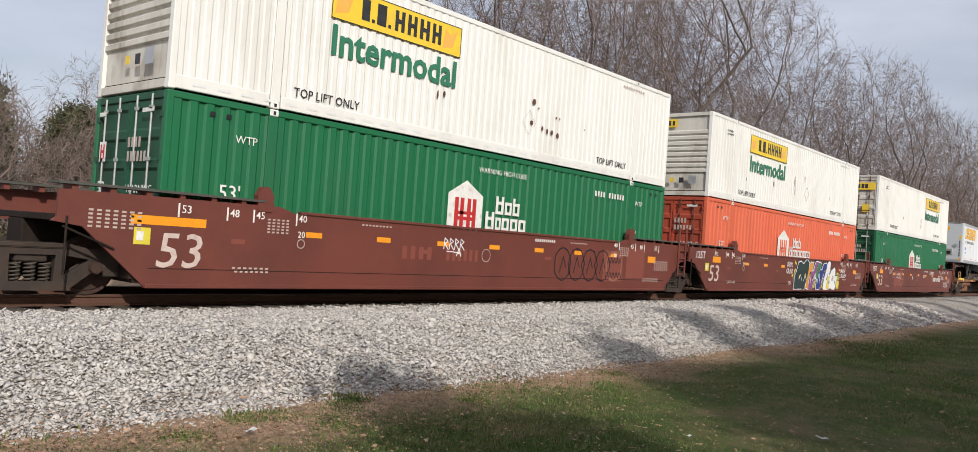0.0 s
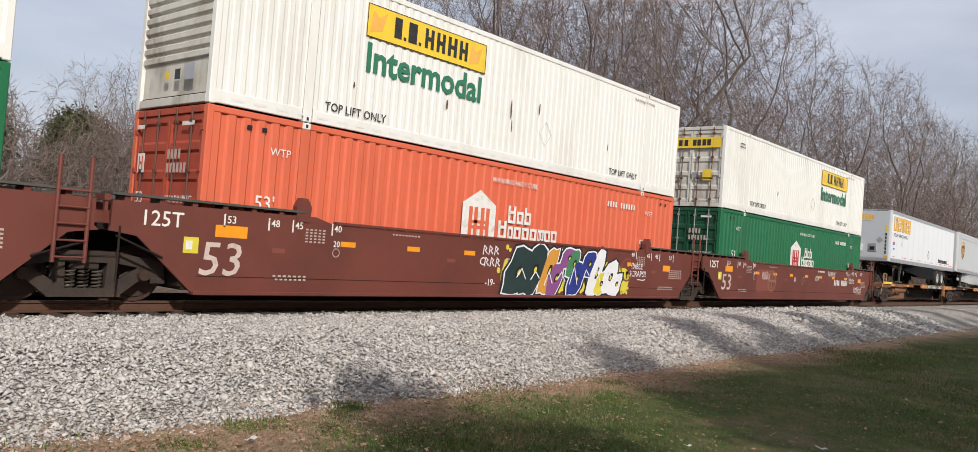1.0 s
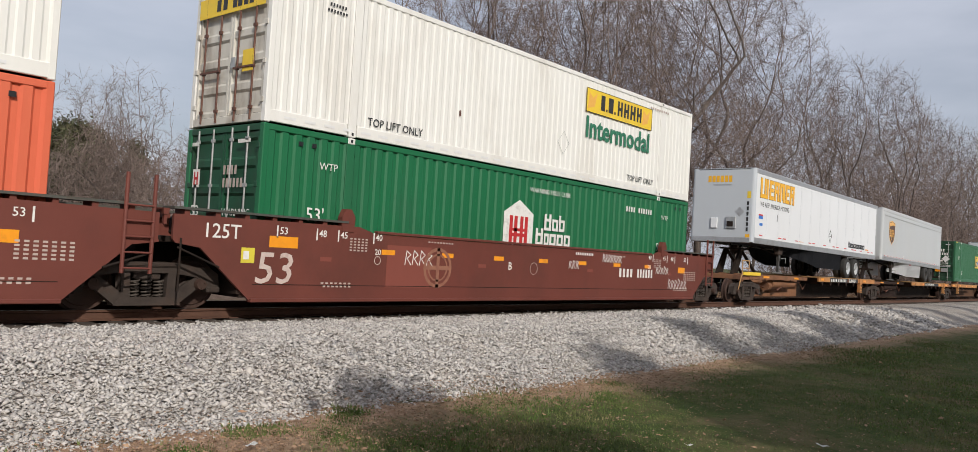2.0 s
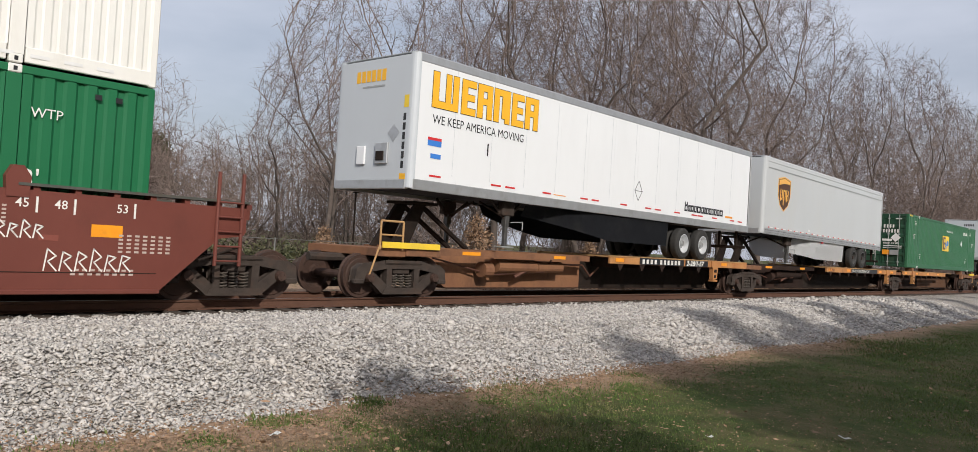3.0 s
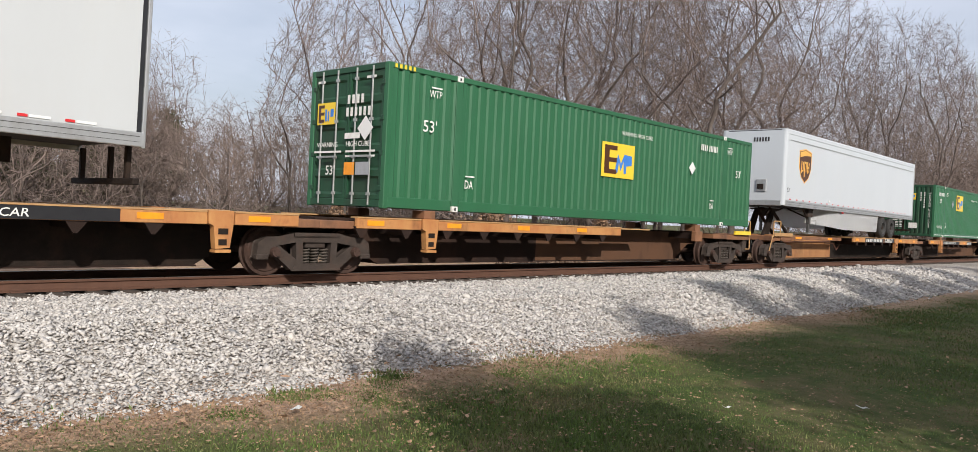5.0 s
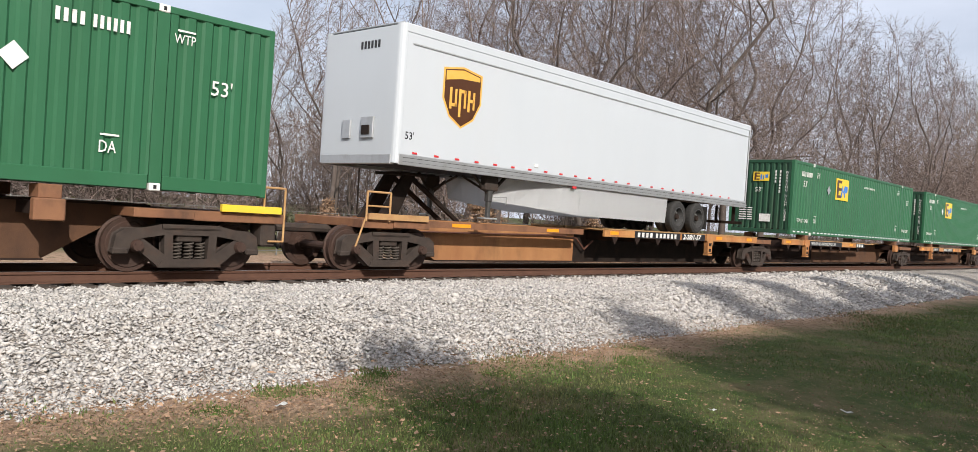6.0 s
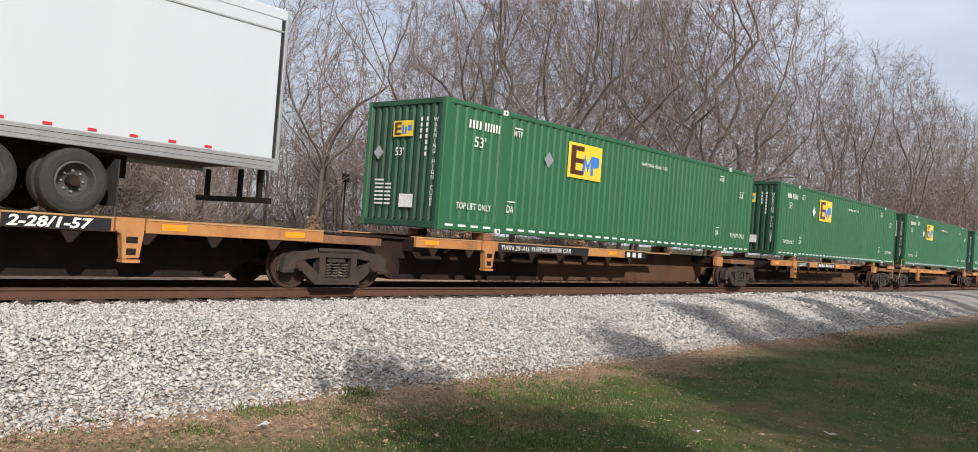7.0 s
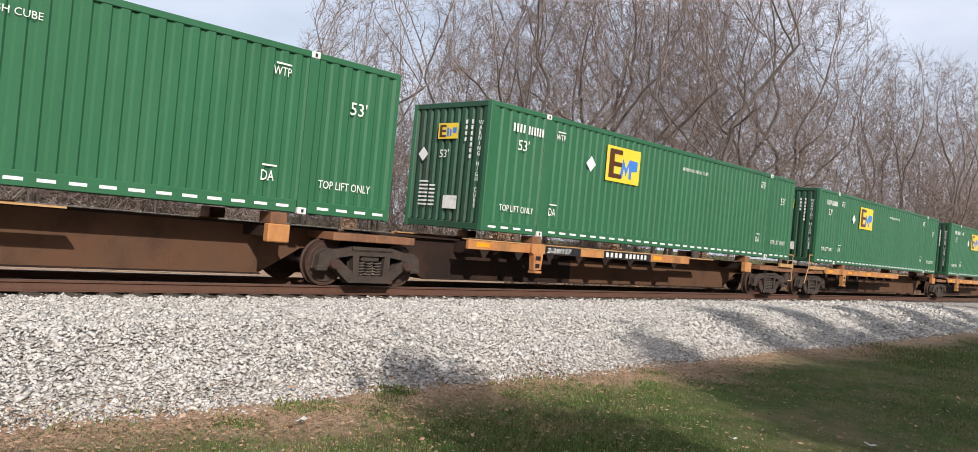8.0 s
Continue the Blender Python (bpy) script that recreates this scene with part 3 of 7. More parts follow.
def build_grass():
    rng = np.random.default_rng(8)
    for name, mat, region, count, h, label in (
            ("grass", M["blade"], "lawn", 330000, 0.017, "short winter grass, green and straw, with shaded patches"),
            ("dry_grass", M["blade_tan"], "edge", 60000, 0.006, "dead tan grass along the foot of the ballast")):
        n = count
        d = rng.uniform(3.0 ** 0.5, 34 ** 0.5, n) ** 2
        a = np.radians(rng.uniform(5, 78, n))
        x, y = d * np.cos(a), d * np.sin(a)
        edge = 6.3 + 0.5 * np.sin(x * 0.9) + 0.3 * np.sin(x * 2.3 + 1)
        keep = (y < edge + rng.normal(0, 0.35, n)) if region == "lawn" else (y > edge - 0.7 + rng.normal(0, 0.4, n)) & (y < 7.15 + rng.normal(0, 0.12, n))
        x, y, d = x[keep], y[keep], d[keep]
        if region == "lawn":
            # green weeds in clumps on the bare strip
            c = np.repeat(np.array([(4.7, 7.05), (5.05, 7.0), (5.5, 6.7), (5.85, 6.95), (6.2, 7.2), (5.3, 6.4), (9.9, 6.1), (9.7, 5.6), (9.3, 4.9), (10.3, 6.3), (3.9, 6.8), (11.2, 6.8), (7.6, 6.6)]), 420, 0)
            c = c + rng.normal(0, 0.13, c.shape)
            x, y, d = np.concatenate([x, c[:, 0]]), np.concatenate([y, c[:, 1]]), np.concatenate([d, np.hypot(c[:, 0], c[:, 1])])
        n = len(x)
        w = 0.006 + 0.0006 * d
        hh = h * rng.lognormal(0, 0.35, n)
        t = rng.uniform(0, 2 * np.pi, n)
        lean = rng.normal(0, 0.6, (n, 2)) * hh[:, None]
        base = np.stack([x, y, np.full(n, GROUND - 0.03) + np.where(y > 7.0, (y - 7.0) * 0.1, 0)], 1)
        v = np.empty((n, 3, 3))
        off = np.stack([np.cos(t) * w, np.sin(t) * w, np.zeros(n)], 1)
        v[:, 0], v[:, 1] = base - off, base + off
        v[:, 2] = base + np.stack([lean[:, 0], lean[:, 1], hh + 0.032], 1)
        ob = new(name, scatter_mesh(name, v, np.arange(3 * n).reshape(n, 3), mat))
        tagged(ob, label, "grass", kind="stuff")
    n = 24000
    d = rng.uniform(3.0 ** 0.5, 24 ** 0.5, n) ** 2
    a = np.radians(rng.uniform(8, 76, n))
    x, y = d * np.cos(a), d * np.sin(a)
    keep = (y < 7.9) & (y > 1)
    x, y = x[keep], y[keep]
    # thicker along the bare strip
    m = 15000
    bx = rng.uniform(1.5 ** 0.5, 22 ** 0.5, m) ** 2
    x, y = np.concatenate([x, bx]), np.concatenate([y, 6.75 + rng.normal(0, 0.42, m) + 0.25 * np.sin(bx * 0.9)])
    n = len(x)
    s = rng.lognormal(-4.35, 0.45, n)
    R = turns(rng, n)
    R[:, 2] *= 0.45
    quad = np.array([[-1, 0, 0], [0, -0.6, 0.15], [1, 0, 0], [0, 0.6, 0.15]])
    v = np.einsum("nij,kj->nki", R, quad) * s[:, None, None] + np.stack([x, y, np.full(n, GROUND + 0.045) + np.maximum(0, y - 7.0) * 0.1], 1)[:, None, :]
    f = np.array([[0, 1, 2], [0, 2, 3]])[None] + 4 * np.arange(n)[:, None, None]
    ob = new("fallen_leaves", scatter_mesh("fallen_leaves", v, f, M["leaf_dry"]))
    tagged(ob, "dry brown leaves fallen on the lawn", "leaves", kind="stuff")


def build_litter():
    for x, y, s, r in ((4.35, 6.45, 0.055, 20), (9.3, 2.95, 0.05, 70), (8.0, 3.9, 0.03, 120)):
        bm = bmesh.new()
        g = [[bm.verts.new((s * (i - 1.5), 0.5 * s * (j - 1), 0.012 * math.sin(2.1 * i + j))) for i in range(4)] for j in range(3)]
        for j in range(2):
            for i in range(3):
                bm.faces.new((g[j][i], g[j][i + 1], g[j + 1][i + 1], g[j + 1][i]))
        bmesh.ops.solidify(bm, geom=bm.faces[:], thickness=0.006)
        ob = new("paper_scrap", mesh_of("paper_scrap", bm, M["paper"]))
        ob.matrix_basis = pose(x, y, GROUND + 0.06, 0, 0, r)
        tagged(ob, "crumpled white scrap of paper on the grass", "litter", "litter on the lawn")


def build_track():
    track = thing("railway_track", "single railway track of rusty rails on timber ties", "track", kind="structure")
    prof = [(-0.075, -0.170), (0.075, -0.170), (0.075, -0.155), (0.015, -0.135), (0.010, -0.050), (0.036, -0.036), (0.036, -0.004), (0.030, 0.0), (-0.030, 0.0), (-0.036, -0.004), (-0.036, -0.036), (-0.010, -0.050), (-0.015, -0.135), (-0.075, -0.155)]
    for s in (-1, 1):
        bm = bmesh.new()
        a = [bm.verts.new((-80, y, z)) for y, z in prof]
        b = [bm.verts.new((420, y, z)) for y, z in prof]
        for i in range(len(prof)):
            j = (i + 1) % len(prof)
            bm.faces.new((a[i], a[j], b[j], b[i]))
        r = part("rail", bm, M["rail"], track, "rust-brown steel rail", pose(0, MID + s * 0.7525, 0))
        part("running_surface", boxes((-80, 420, -0.024, 0.024, 0.0, 0.0025)), M["rail_top"], r, "polished rail head")
    bm = boxes((-0.115, 0.115, -1.3, 1.3, -0.34, -0.172), bevel=0.012)
    first = part("tie", bm, M["tie"], track, "weathered timber tie", pose(-6, MID, 0))
    for i in range(1, 130):
        again("tie", first, track, pose(-6 + 0.52 * i + random.uniform(-0.03, 0.03), MID + random.uniform(-0.04, 0.04), 0, 0, 0, random.uniform(-1, 1)))
    bm = boxes((-0.09, 0.09, -0.14, -0.078, -0.172, -0.150), bevel=0.004)
    first = part("tie_plate", bm, M["rail"], track, "", pose(-6, MID - 0.7525, 0))
    for i in range(1, 100):
        again("tie_plate", first, track, pose(-6 + 0.52 * i, MID - 0.7525, 0))


# ---- trees ----
def tube(V, F, pts, radii, n):
    base = len(V)
    up = Vector((0.13, 0.21, 0.97))
    for i, (p, r) in enumerate(zip(pts, radii)):
        d = (pts[min(i + 1, len(pts) - 1)] - pts[max(i - 1, 0)]).normalized()
        s = d.cross(up)
        s = s.normalized() if s.length > 1e-4 else Vector((1, 0, 0))
        u = d.cross(s)
        for k in range(n):
            a = 2 * math.pi * k / n
            q = p + r * (math.cos(a) * s + math.sin(a) * u)
            V.append((q.x, q.y, q.z))
    for i in range(len(pts) - 1):
        for k in range(n):
            j = (k + 1) % n
            a, b, c, d = base + i * n + k, base + i * n + j, base + (i + 1) * n + j, base + (i + 1) * n + k
            F.append((a, b, c))
            F.append((a, c, d))


def colonize(seed, height, clear, reach, n, step, roots=1, spread=0.0, limbs=6):
    """Grow a bare crown towards points scattered in its outline: nodes and each node's parent."""
    rng = np.random.default_rng(seed)
    v = rng.uniform(0, 1, 3 * n) ** 0.85
    ang = rng.uniform(0, 2 * np.pi, 3 * n)
    lump = 0.84 + 0.20 * np.sin(2 * ang + seed) * np.sin(5 * v + seed) + 0.16 * np.sin(3 * ang + 2.1 * seed + 4 * v)
    rad = reach * np.sqrt(np.clip(1 - ((v - 0.46) / 0.56) ** 2, 0, 1)) * lump
    q = rad * rng.uniform(0, 1, 3 * n) ** 0.42
    A = np.stack([q * np.cos(ang), q * np.sin(ang), height * (clear + (1 - clear) * v)], 1)[:n]
    P, parent = [], []
    def run(p, d, length, last, bend, rise):
        """A stem or limb laid down first; gives its node numbers."""
        ids = []
        for i in range(max(2, int(length / step))):
            P.append(p)
            parent.append(last)
            last = len(P) - 1
            ids.append(last)
            d = d + rng.normal(0, bend, 3) + np.array([0, 0, rise])
            d = d / np.linalg.norm(d)
            p = p + d * step
        return ids
    for k in range(roots):
        a = 2 * np.pi * (k + 0.3 * rng.random()) / roots
        lean = 0.30 if roots > 1 else 0.05
        stem = run(np.array([spread * np.cos(a), spread * np.sin(a), -0.15]), np.array([lean * np.cos(a), lean * np.sin(a), 1.0]), height * (clear + 0.12), -1, 0.05, 0.0)
        a0 = rng.uniform(0, 6.28)
        for j in range(limbs):
            b = a0 + 2.4 * j + rng.normal(0, 0.3)
            out = rng.uniform(0.45, 1.05) if j else 0.12
            i = stem[-1 - int(min(len(stem) - 2, rng.uniform(0, 0.45) * len(stem) * (j > 0)))]
            limb = run(P[i], np.array([out * np.cos(b), out * np.sin(b), 1.0]), height * rng.uniform(0.30, 0.48), i, 0.13, -0.015 * out)
            i = limb[int(len(limb) * rng.uniform(0.25, 0.5))]
            c = b + rng.choice([-1.0, 1.0]) * rng.uniform(0.7, 1.3)
            run(P[i], np.array([np.cos(c), np.sin(c), rng.uniform(0.5, 1.1)]), height * rng.uniform(0.18, 0.30), i, 0.16, 0.0)
    P, parent = np.array(P), np.array(parent)
    kids = np.zeros(len(P), int)
    course = np.where(parent[:, None] >= 0, P - P[parent], np.array([0, 0, 1.0]))
    course /= np.linalg.norm(course, axis=1)[:, None]
    D = np.linalg.norm(A[:, None] - P[None], axis=2)
    near, dist = D.argmin(1), D.min(1)
    for it in range(120):
        live = dist < 0.34 * height
        if not live.any():
            break
        pull = np.zeros_like(P)
        u = A[live] - P[near[live]]
        np.add.at(pull, near[live], u / (np.linalg.norm(u, axis=1)[:, None] + 1e-6))
        ids = np.unique(near[live])
        ids = ids[kids[ids] < 4]
        if not len(ids):
            break
        d = pull[ids]
        d /= np.linalg.norm(d, axis=1)[:, None] + 1e-6
        d = d + 0.55 * course[ids] + rng.normal(0, 0.13, d.shape) + np.array([0, 0, 0.03])
        d /= np.linalg.norm(d, axis=1)[:, None]
        Q = P[ids] + d * step
        kids[ids] += 1
        course = np.concatenate([course, d])
        n0 = len(P)
        P, parent, kids = np.concatenate([P, Q]), np.concatenate([parent, ids]), np.concatenate([kids, np.zeros(len(Q), int)])
        D = np.linalg.norm(A[:, None] - Q[None], axis=2)
        m = D.min(1)
        hit = m < dist
        near[hit], dist[hit] = n0 + D.argmin(1)[hit], m[hit]
        keep = dist > 1.5 * step
        A, near, dist = A[keep], near[keep], dist[keep]
    return P, parent, kids, rng


def grow(seed, height, clear, reach, n, step=0.5, roots=1, spread=0.0, twig=1.0, per=2, limbs=6, fine=0.0115):
    """A bare broad-leaved tree: trunk and limbs in one mesh, the fine branches and twigs in another."""
    P, parent, kids, rng = colonize(seed, height, clear, reach, n, step, roots, spread, limbs)
    load = np.zeros(len(P))
    radius = np.zeros(len(P))
    e = 2.0
    for i in range(len(P) - 1, -1, -1):
        radius[i] = max(load[i], 0.0105 ** e) ** (1 / e)
        if parent[i] >= 0:
            load[parent[i]] += radius[i] ** e
    radius = np.where(P[:, 2] < 0.6, radius * (1.0 + 0.5 * (0.6 - P[:, 2])), radius)
    seg = np.nonzero(parent >= 0)[0]
    p0, p1, r1 = P[parent[seg]], P[seg], radius[seg]
    r0 = np.minimum(radius[parent[seg]], 1.22 * r1)
    d = p1 - p0
    d /= np.linalg.norm(d, axis=1)[:, None]
    s = np.cross(d, np.array([0.31, 0.17, 0.93]))
    s /= np.linalg.norm(s, axis=1)[:, None]
    u = np.cross(d, s)
    def tubes(which, k):
        a = 2 * np.pi * np.arange(k) / k
        ring = np.cos(a)[None, :, None] * s[which][:, None] + np.sin(a)[None, :, None] * u[which][:, None]
        back = (p0 - 0.25 * r0[:, None] * d)[which]
        v = np.concatenate([back[:, None] + ring * r0[which][:, None, None], p1[which][:, None] + ring * r1[which][:, None, None]], 1)
        j = (np.arange(k) + 1) % k
        i = np.arange(k)
        f = np.concatenate([np.stack([i, j, j + k], 1), np.stack([i, j + k, i + k], 1)])
        return v.reshape(-1, 3), (f[None] + 2 * k * np.arange(len(v))[:, None, None]).reshape(-1, 3)
    stout = r1 > min(0.05, 0.4 * r1.max())
    wood = tubes(stout, 7)
    # every limb grows out of the one below it: join their rings inside the wood
    order = {int(i): k for k, i in enumerate(seg[stout])}
    first = seg[stout][0]
    link = []
    for i, k in order.items():
        up = order.get(int(parent[i]))
        if up is not None:
            link.append((14 * k, 14 * k + 1, 14 * up + 7))
        elif i != first:
            link.append((14 * k, 14 * k + 1, 0))
    wood = (wood[0], np.concatenate([wood[1], np.array(link, int).reshape(-1, 3)]))
    fv, ff = tubes(~stout & (r1 > 0.019), 3)
    # slim branches: one flat blade each
    thin = r1 <= 0.019
    w = s[thin] * r1[thin][:, None] * 1.15
    bv = np.stack([p0[thin] - w, p0[thin] + w, p1[thin] + w, p1[thin] - w], 1)
    bf = np.array([[0, 1, 2], [0, 2, 3]])[None] + 4 * np.arange(len(bv))[:, None, None]
    # twigs on every slim branch, each with two shoots
    base, way = np.repeat(p1[r1 < 0.024], per, 0), np.repeat(d[r1 < 0.024], per, 0)
    m = len(base)
    base = base - way * rng.uniform(0, step, (m, 1))
    way = way * 0.75 + rng.normal(0, 0.6, (m, 3)) + np.array([0, 0, 0.10])
    way /= np.linalg.norm(way, axis=1)[:, None]
    L = twig * rng.uniform(0.55, 1.35, m)[:, None]
    B, W, LL = [base], [way], [L]
    for f in (0.35, 0.62):
        y = way * 0.8 + rng.normal(0, 0.45, (m, 3))
        y /= np.linalg.norm(y, axis=1)[:, None]
        B.append(base + way * L * f)
        W.append(y)
        LL.append(L * rng.uniform(0.4, 0.75, (m, 1)))
    B, W, LL = np.concatenate(B), np.concatenate(W), np.concatenate(LL)
    x = np.cross(W, rng.normal(size=W.shape))
    x /= np.linalg.norm(x, axis=1)[:, None]
    x *= fine * twig ** 0.5
    tv = np.stack([B - x, B + x, B + W * LL], 1)
    tf = np.arange(3 * len(tv)).reshape(-1, 3)
    n1, n2 = len(fv), len(fv) + 4 * len(bv)
    V = np.concatenate([fv, bv.reshape(-1, 3), tv.reshape(-1, 3)])
    F = np.concatenate([ff, bf.reshape(-1, 3) + n1, tf + n2])
    return wood, (V, F)


TREE_MESHES = {}
# size and place of the trees on the lawn, by the sun's height
SHADE_S, SHADE_X = 0.715, 2.7


def tree_kind(key, *args, **kw):
    wood, twigs = grow(*args, **kw)
    a, b = scatter_mesh("trunk", *wood, M["bark"]), scatter_mesh("crown", *twigs, M["twig"])
    for q in a.polygons:
        q.use_smooth = True
    TREE_MESHES[key] = (a, b)


def plant(kind, x, y, turn, size, label, group, z=GROUND):
    t = thing("tree", label, "tree", group, at=Matrix.Translation((x, y, z)) @ Matrix.Rotation(radians(turn), 4, "Z") @ Matrix.Diagonal((size, size, size, 1)))
    for nm, me in zip(("trunk", "crown"), TREE_MESHES[kind]):
        o = new(nm, me)
        o.parent = t
    return t


def leaf_cloud(rng, centres, count, size, spread):
    c = centres[rng.integers(0, len(centres), count)]
    p = c[:, :3] + rng.normal(size=(count, 3)) * c[:, 3:4] * spread
    tri = np.array([[-1, 0, 0], [0.2, -0.5, 0.1], [1, 0, 0], [0.2, 0.5, 0.1]])
    v = np.einsum("nij,kj->nki", turns(rng, count), tri) * (size * rng.lognormal(0, 0.3, count))[:, None, None] + p[:, None, :]
    f = np.array([[0, 1, 2], [0, 2, 3]])[None] + 4 * np.arange(count)[:, None, None]
    return v, f


def evergreen_kind(key, seed, height, mat, leaves=9000, shape=0.36, leaf=0.13, low=0.22):
    rng = np.random.default_rng(seed)
    py = random.Random(seed)
    V, F = [], []
    pts = [Vector((0.02 * height * math.sin(0.7 * i + seed), 0.02 * height * math.cos(0.5 * i), height * i / 8 - 0.1)) for i in range(9)]
    tube(V, F, pts, [height * 0.014 * (1 - 0.85 * i / 8) for i in range(9)], 7)
    cs = []
    for k in range(70):
        h = py.uniform(low, 1.0)
        reach = height * shape * (1.05 - h) ** 0.7 * py.uniform(0.35, 1.0)
        a = py.uniform(0, 2 * math.pi)
        p0 = Vector((0, 0, height * h * 0.97))
        p1 = p0 + Vector((reach * math.cos(a), reach * math.sin(a), reach * py.uniform(-0.15, 0.35)))
        tube(V, F, [p0, p0.lerp(p1, 0.5) + Vector((0, 0, 0.1)), p1], [0.05, 0.03, 0.01], 3)
        for f in (0.45, 0.75, 1.0):
            q = p0.lerp(p1, f)
            cs.append((q.x, q.y, q.z, 0.045 * height * py.uniform(0.6, 1.3)))
    v, f = leaf_cloud(rng, np.array(cs), leaves, leaf, 0.8)
    a = scatter_mesh("trunk", V, F, M["bark"])
    b = scatter_mesh("crown", v, f, mat)
    TREE_MESHES[key] = (a, b)


def build_trees():
    tree_kind("broad", 11, 24, 0.14, 7.8, 2300, limbs=8, per=4, fine=0.0088)
    tree_kind("round", 12, 24, 0.18, 6.8, 2100, limbs=7, per=4, fine=0.0088)
    tree_kind("forked", 13, 23, 0.08, 6.6, 1900, roots=2, spread=0.25, limbs=5, per=4, fine=0.0088)
    tree_kind("wood", 14, 22, 0.14, 5.8, 1500, step=0.55, twig=1.25)
    tree_kind("wood_upright", 15, 22, 0.20, 4.8, 1300, step=0.55, twig=1.25, limbs=5)
    tree_kind("slender", 16, 17, 0.25, 3.0, 900, step=0.42, limbs=4)
    tree_kind("shrub", 17, 6, 0.06, 3.0, 420, step=0.32, roots=4, spread=0.5, twig=0.9, limbs=2)
    tree_kind("distant", 18, 15, 0.20, 4.2, 420, step=0.55, twig=1.4, limbs=4)
    evergreen_kind("evergreen", 21, 13, M["needle"], 9000, 0.34, 0.15)
    evergreen_kind("brown", 22, 3.2, M["leaf_dry"], 2600, 0.5, 0.06)
    evergreen_kind("narrow", 23, 13, M["needle"], 4200, 0.20)
    evergreen_kind("tufted", 25, 13, M["needle"], 2600, 0.30, low=0.76)
    evergreen_kind("wide", 24, 13, M["needle"], 8600, 0.40)
    rng = random.Random(4)
    tall = "tall bare winter tree with grey-brown twigs behind the track"
    # the tall grove behind the track
    for x, y, k, s in ((30, 27, "round", 0.84), (34, 33, "broad", 0.86), (36.5, 25.5, "forked", 0.95), (40, 29.5, "round", 1.0), (43, 24.5, "broad", 0.98), (47, 30, "forked", 1.06), (49.5, 25, "round", 1.06), (54, 33, "forked", 1.0), (56.5, 25.5, "broad", 1.02),
                       (48, 40, "broad", 0.9), (61, 37, "round", 1.0)):
        plant(k, x + rng.uniform(-0.7, 0.7), y + rng.uniform(-0.7, 0.7), rng.uniform(0, 360), s, tall, "bare grove behind the track")
    for x, y, k, s in ((42.5, 43, "round", 0.78), (50, 52, "broad", 0.8), (36, 48, "slender", 0.85)):
        plant(k, x, y, rng.uniform(0, 360), s, "round-crowned bare tree behind the grove", "bare grove behind the track")
    # the lower wood that follows the track into the distance
    for x, y, s in ((65, 27, 0.74), (70, 31, 0.86), (75, 26, 0.88)):
        plant("wood", x, y, rng.uniform(0, 360), s, "bare winter tree in the wood along the track", "wood along the track")
    for i in range(30):
        x = 80 + 4.2 * i + 0.07 * i * i + rng.uniform(-1.5, 1.5)
        y = 23.5 + rng.uniform(-1, 2.5) + (6 if i % 3 == 1 else 0)
        plant(("wood", "wood_upright")[i % 2], x, y, rng.uniform(0, 360), rng.uniform(0.94, 1.10) * (1 + 0.006 * i), "bare winter tree in the wood along the track", "wood along the track")
    for i in range(16):
        plant("distant", 80 + 9 * i + rng.uniform(-2, 2), 38 + 0.02 * i * i + rng.uniform(-3, 4), rng.uniform(0, 360), rng.uniform(1.35, 1.6), "bare winter tree in the wood along the track", "wood along the track")
    # thicket under and between the trees
    for i in range(40):
        x = -2 + 2.1 * i + rng.uniform(-1, 1) if i < 30 else 66 + 6 * (i - 30)
        y = (40 if i < 14 else 33) + rng.uniform(-5, 8) if i < 30 else 23 + rng.uniform(-1.5, 4)
        plant("shrub", x, y, rng.uniform(0, 360), rng.uniform(0.7, 1.25), "tangled leafless shrub at the edge of the wood", "leafless shrubs")
    for i in range(26):
        plant("shrub", 78 + 4.6 * i + rng.uniform(-1.5, 1.5), 25 + rng.uniform(-3, 6), rng.uniform(0, 360), rng.uniform(1.3, 2.0), "tall leafless thicket under the wood", "leafless thicket")
    # brown tangle beyond the open strip
    for i in range(34):
        plant("shrub", 8 + 1.25 * i + rng.uniform(-1, 1), 44 + 0.25 * i + rng.uniform(-3, 14), rng.uniform(0, 360), rng.uniform(1.0, 1.7), "brown leafless thicket beyond the open strip", "leafless thicket")
    # distant wood that closes the view
    for i in range(20):
        x = -15 + 8.5 * i + rng.uniform(-2, 2)
        plant("distant", x, 88 + rng.uniform(-8, 10), rng.uniform(0, 360), rng.uniform(0.8, 1.1), "bare tree in the distant wood", "distant wood")
    # thinner trees and evergreens beyond the open strip
    for x, y, k, s in ((22.5, 30, "slender", 0.98), (25, 33, "slender", 0.9), (27.5, 42, "slender", 0.8), (18.5, 42, "slender", 0.58), (22, 55, "distant", 0.8), (12, 60, "distant", 0.7), (28, 60, "distant", 0.95), (17, 72, "distant", 0.85), (31, 40, "slender", 0.85)):
        plant(k, x, y, rng.uniform(0, 360), s, "slender bare tree beyond the open strip", "scattered trees behind the track")
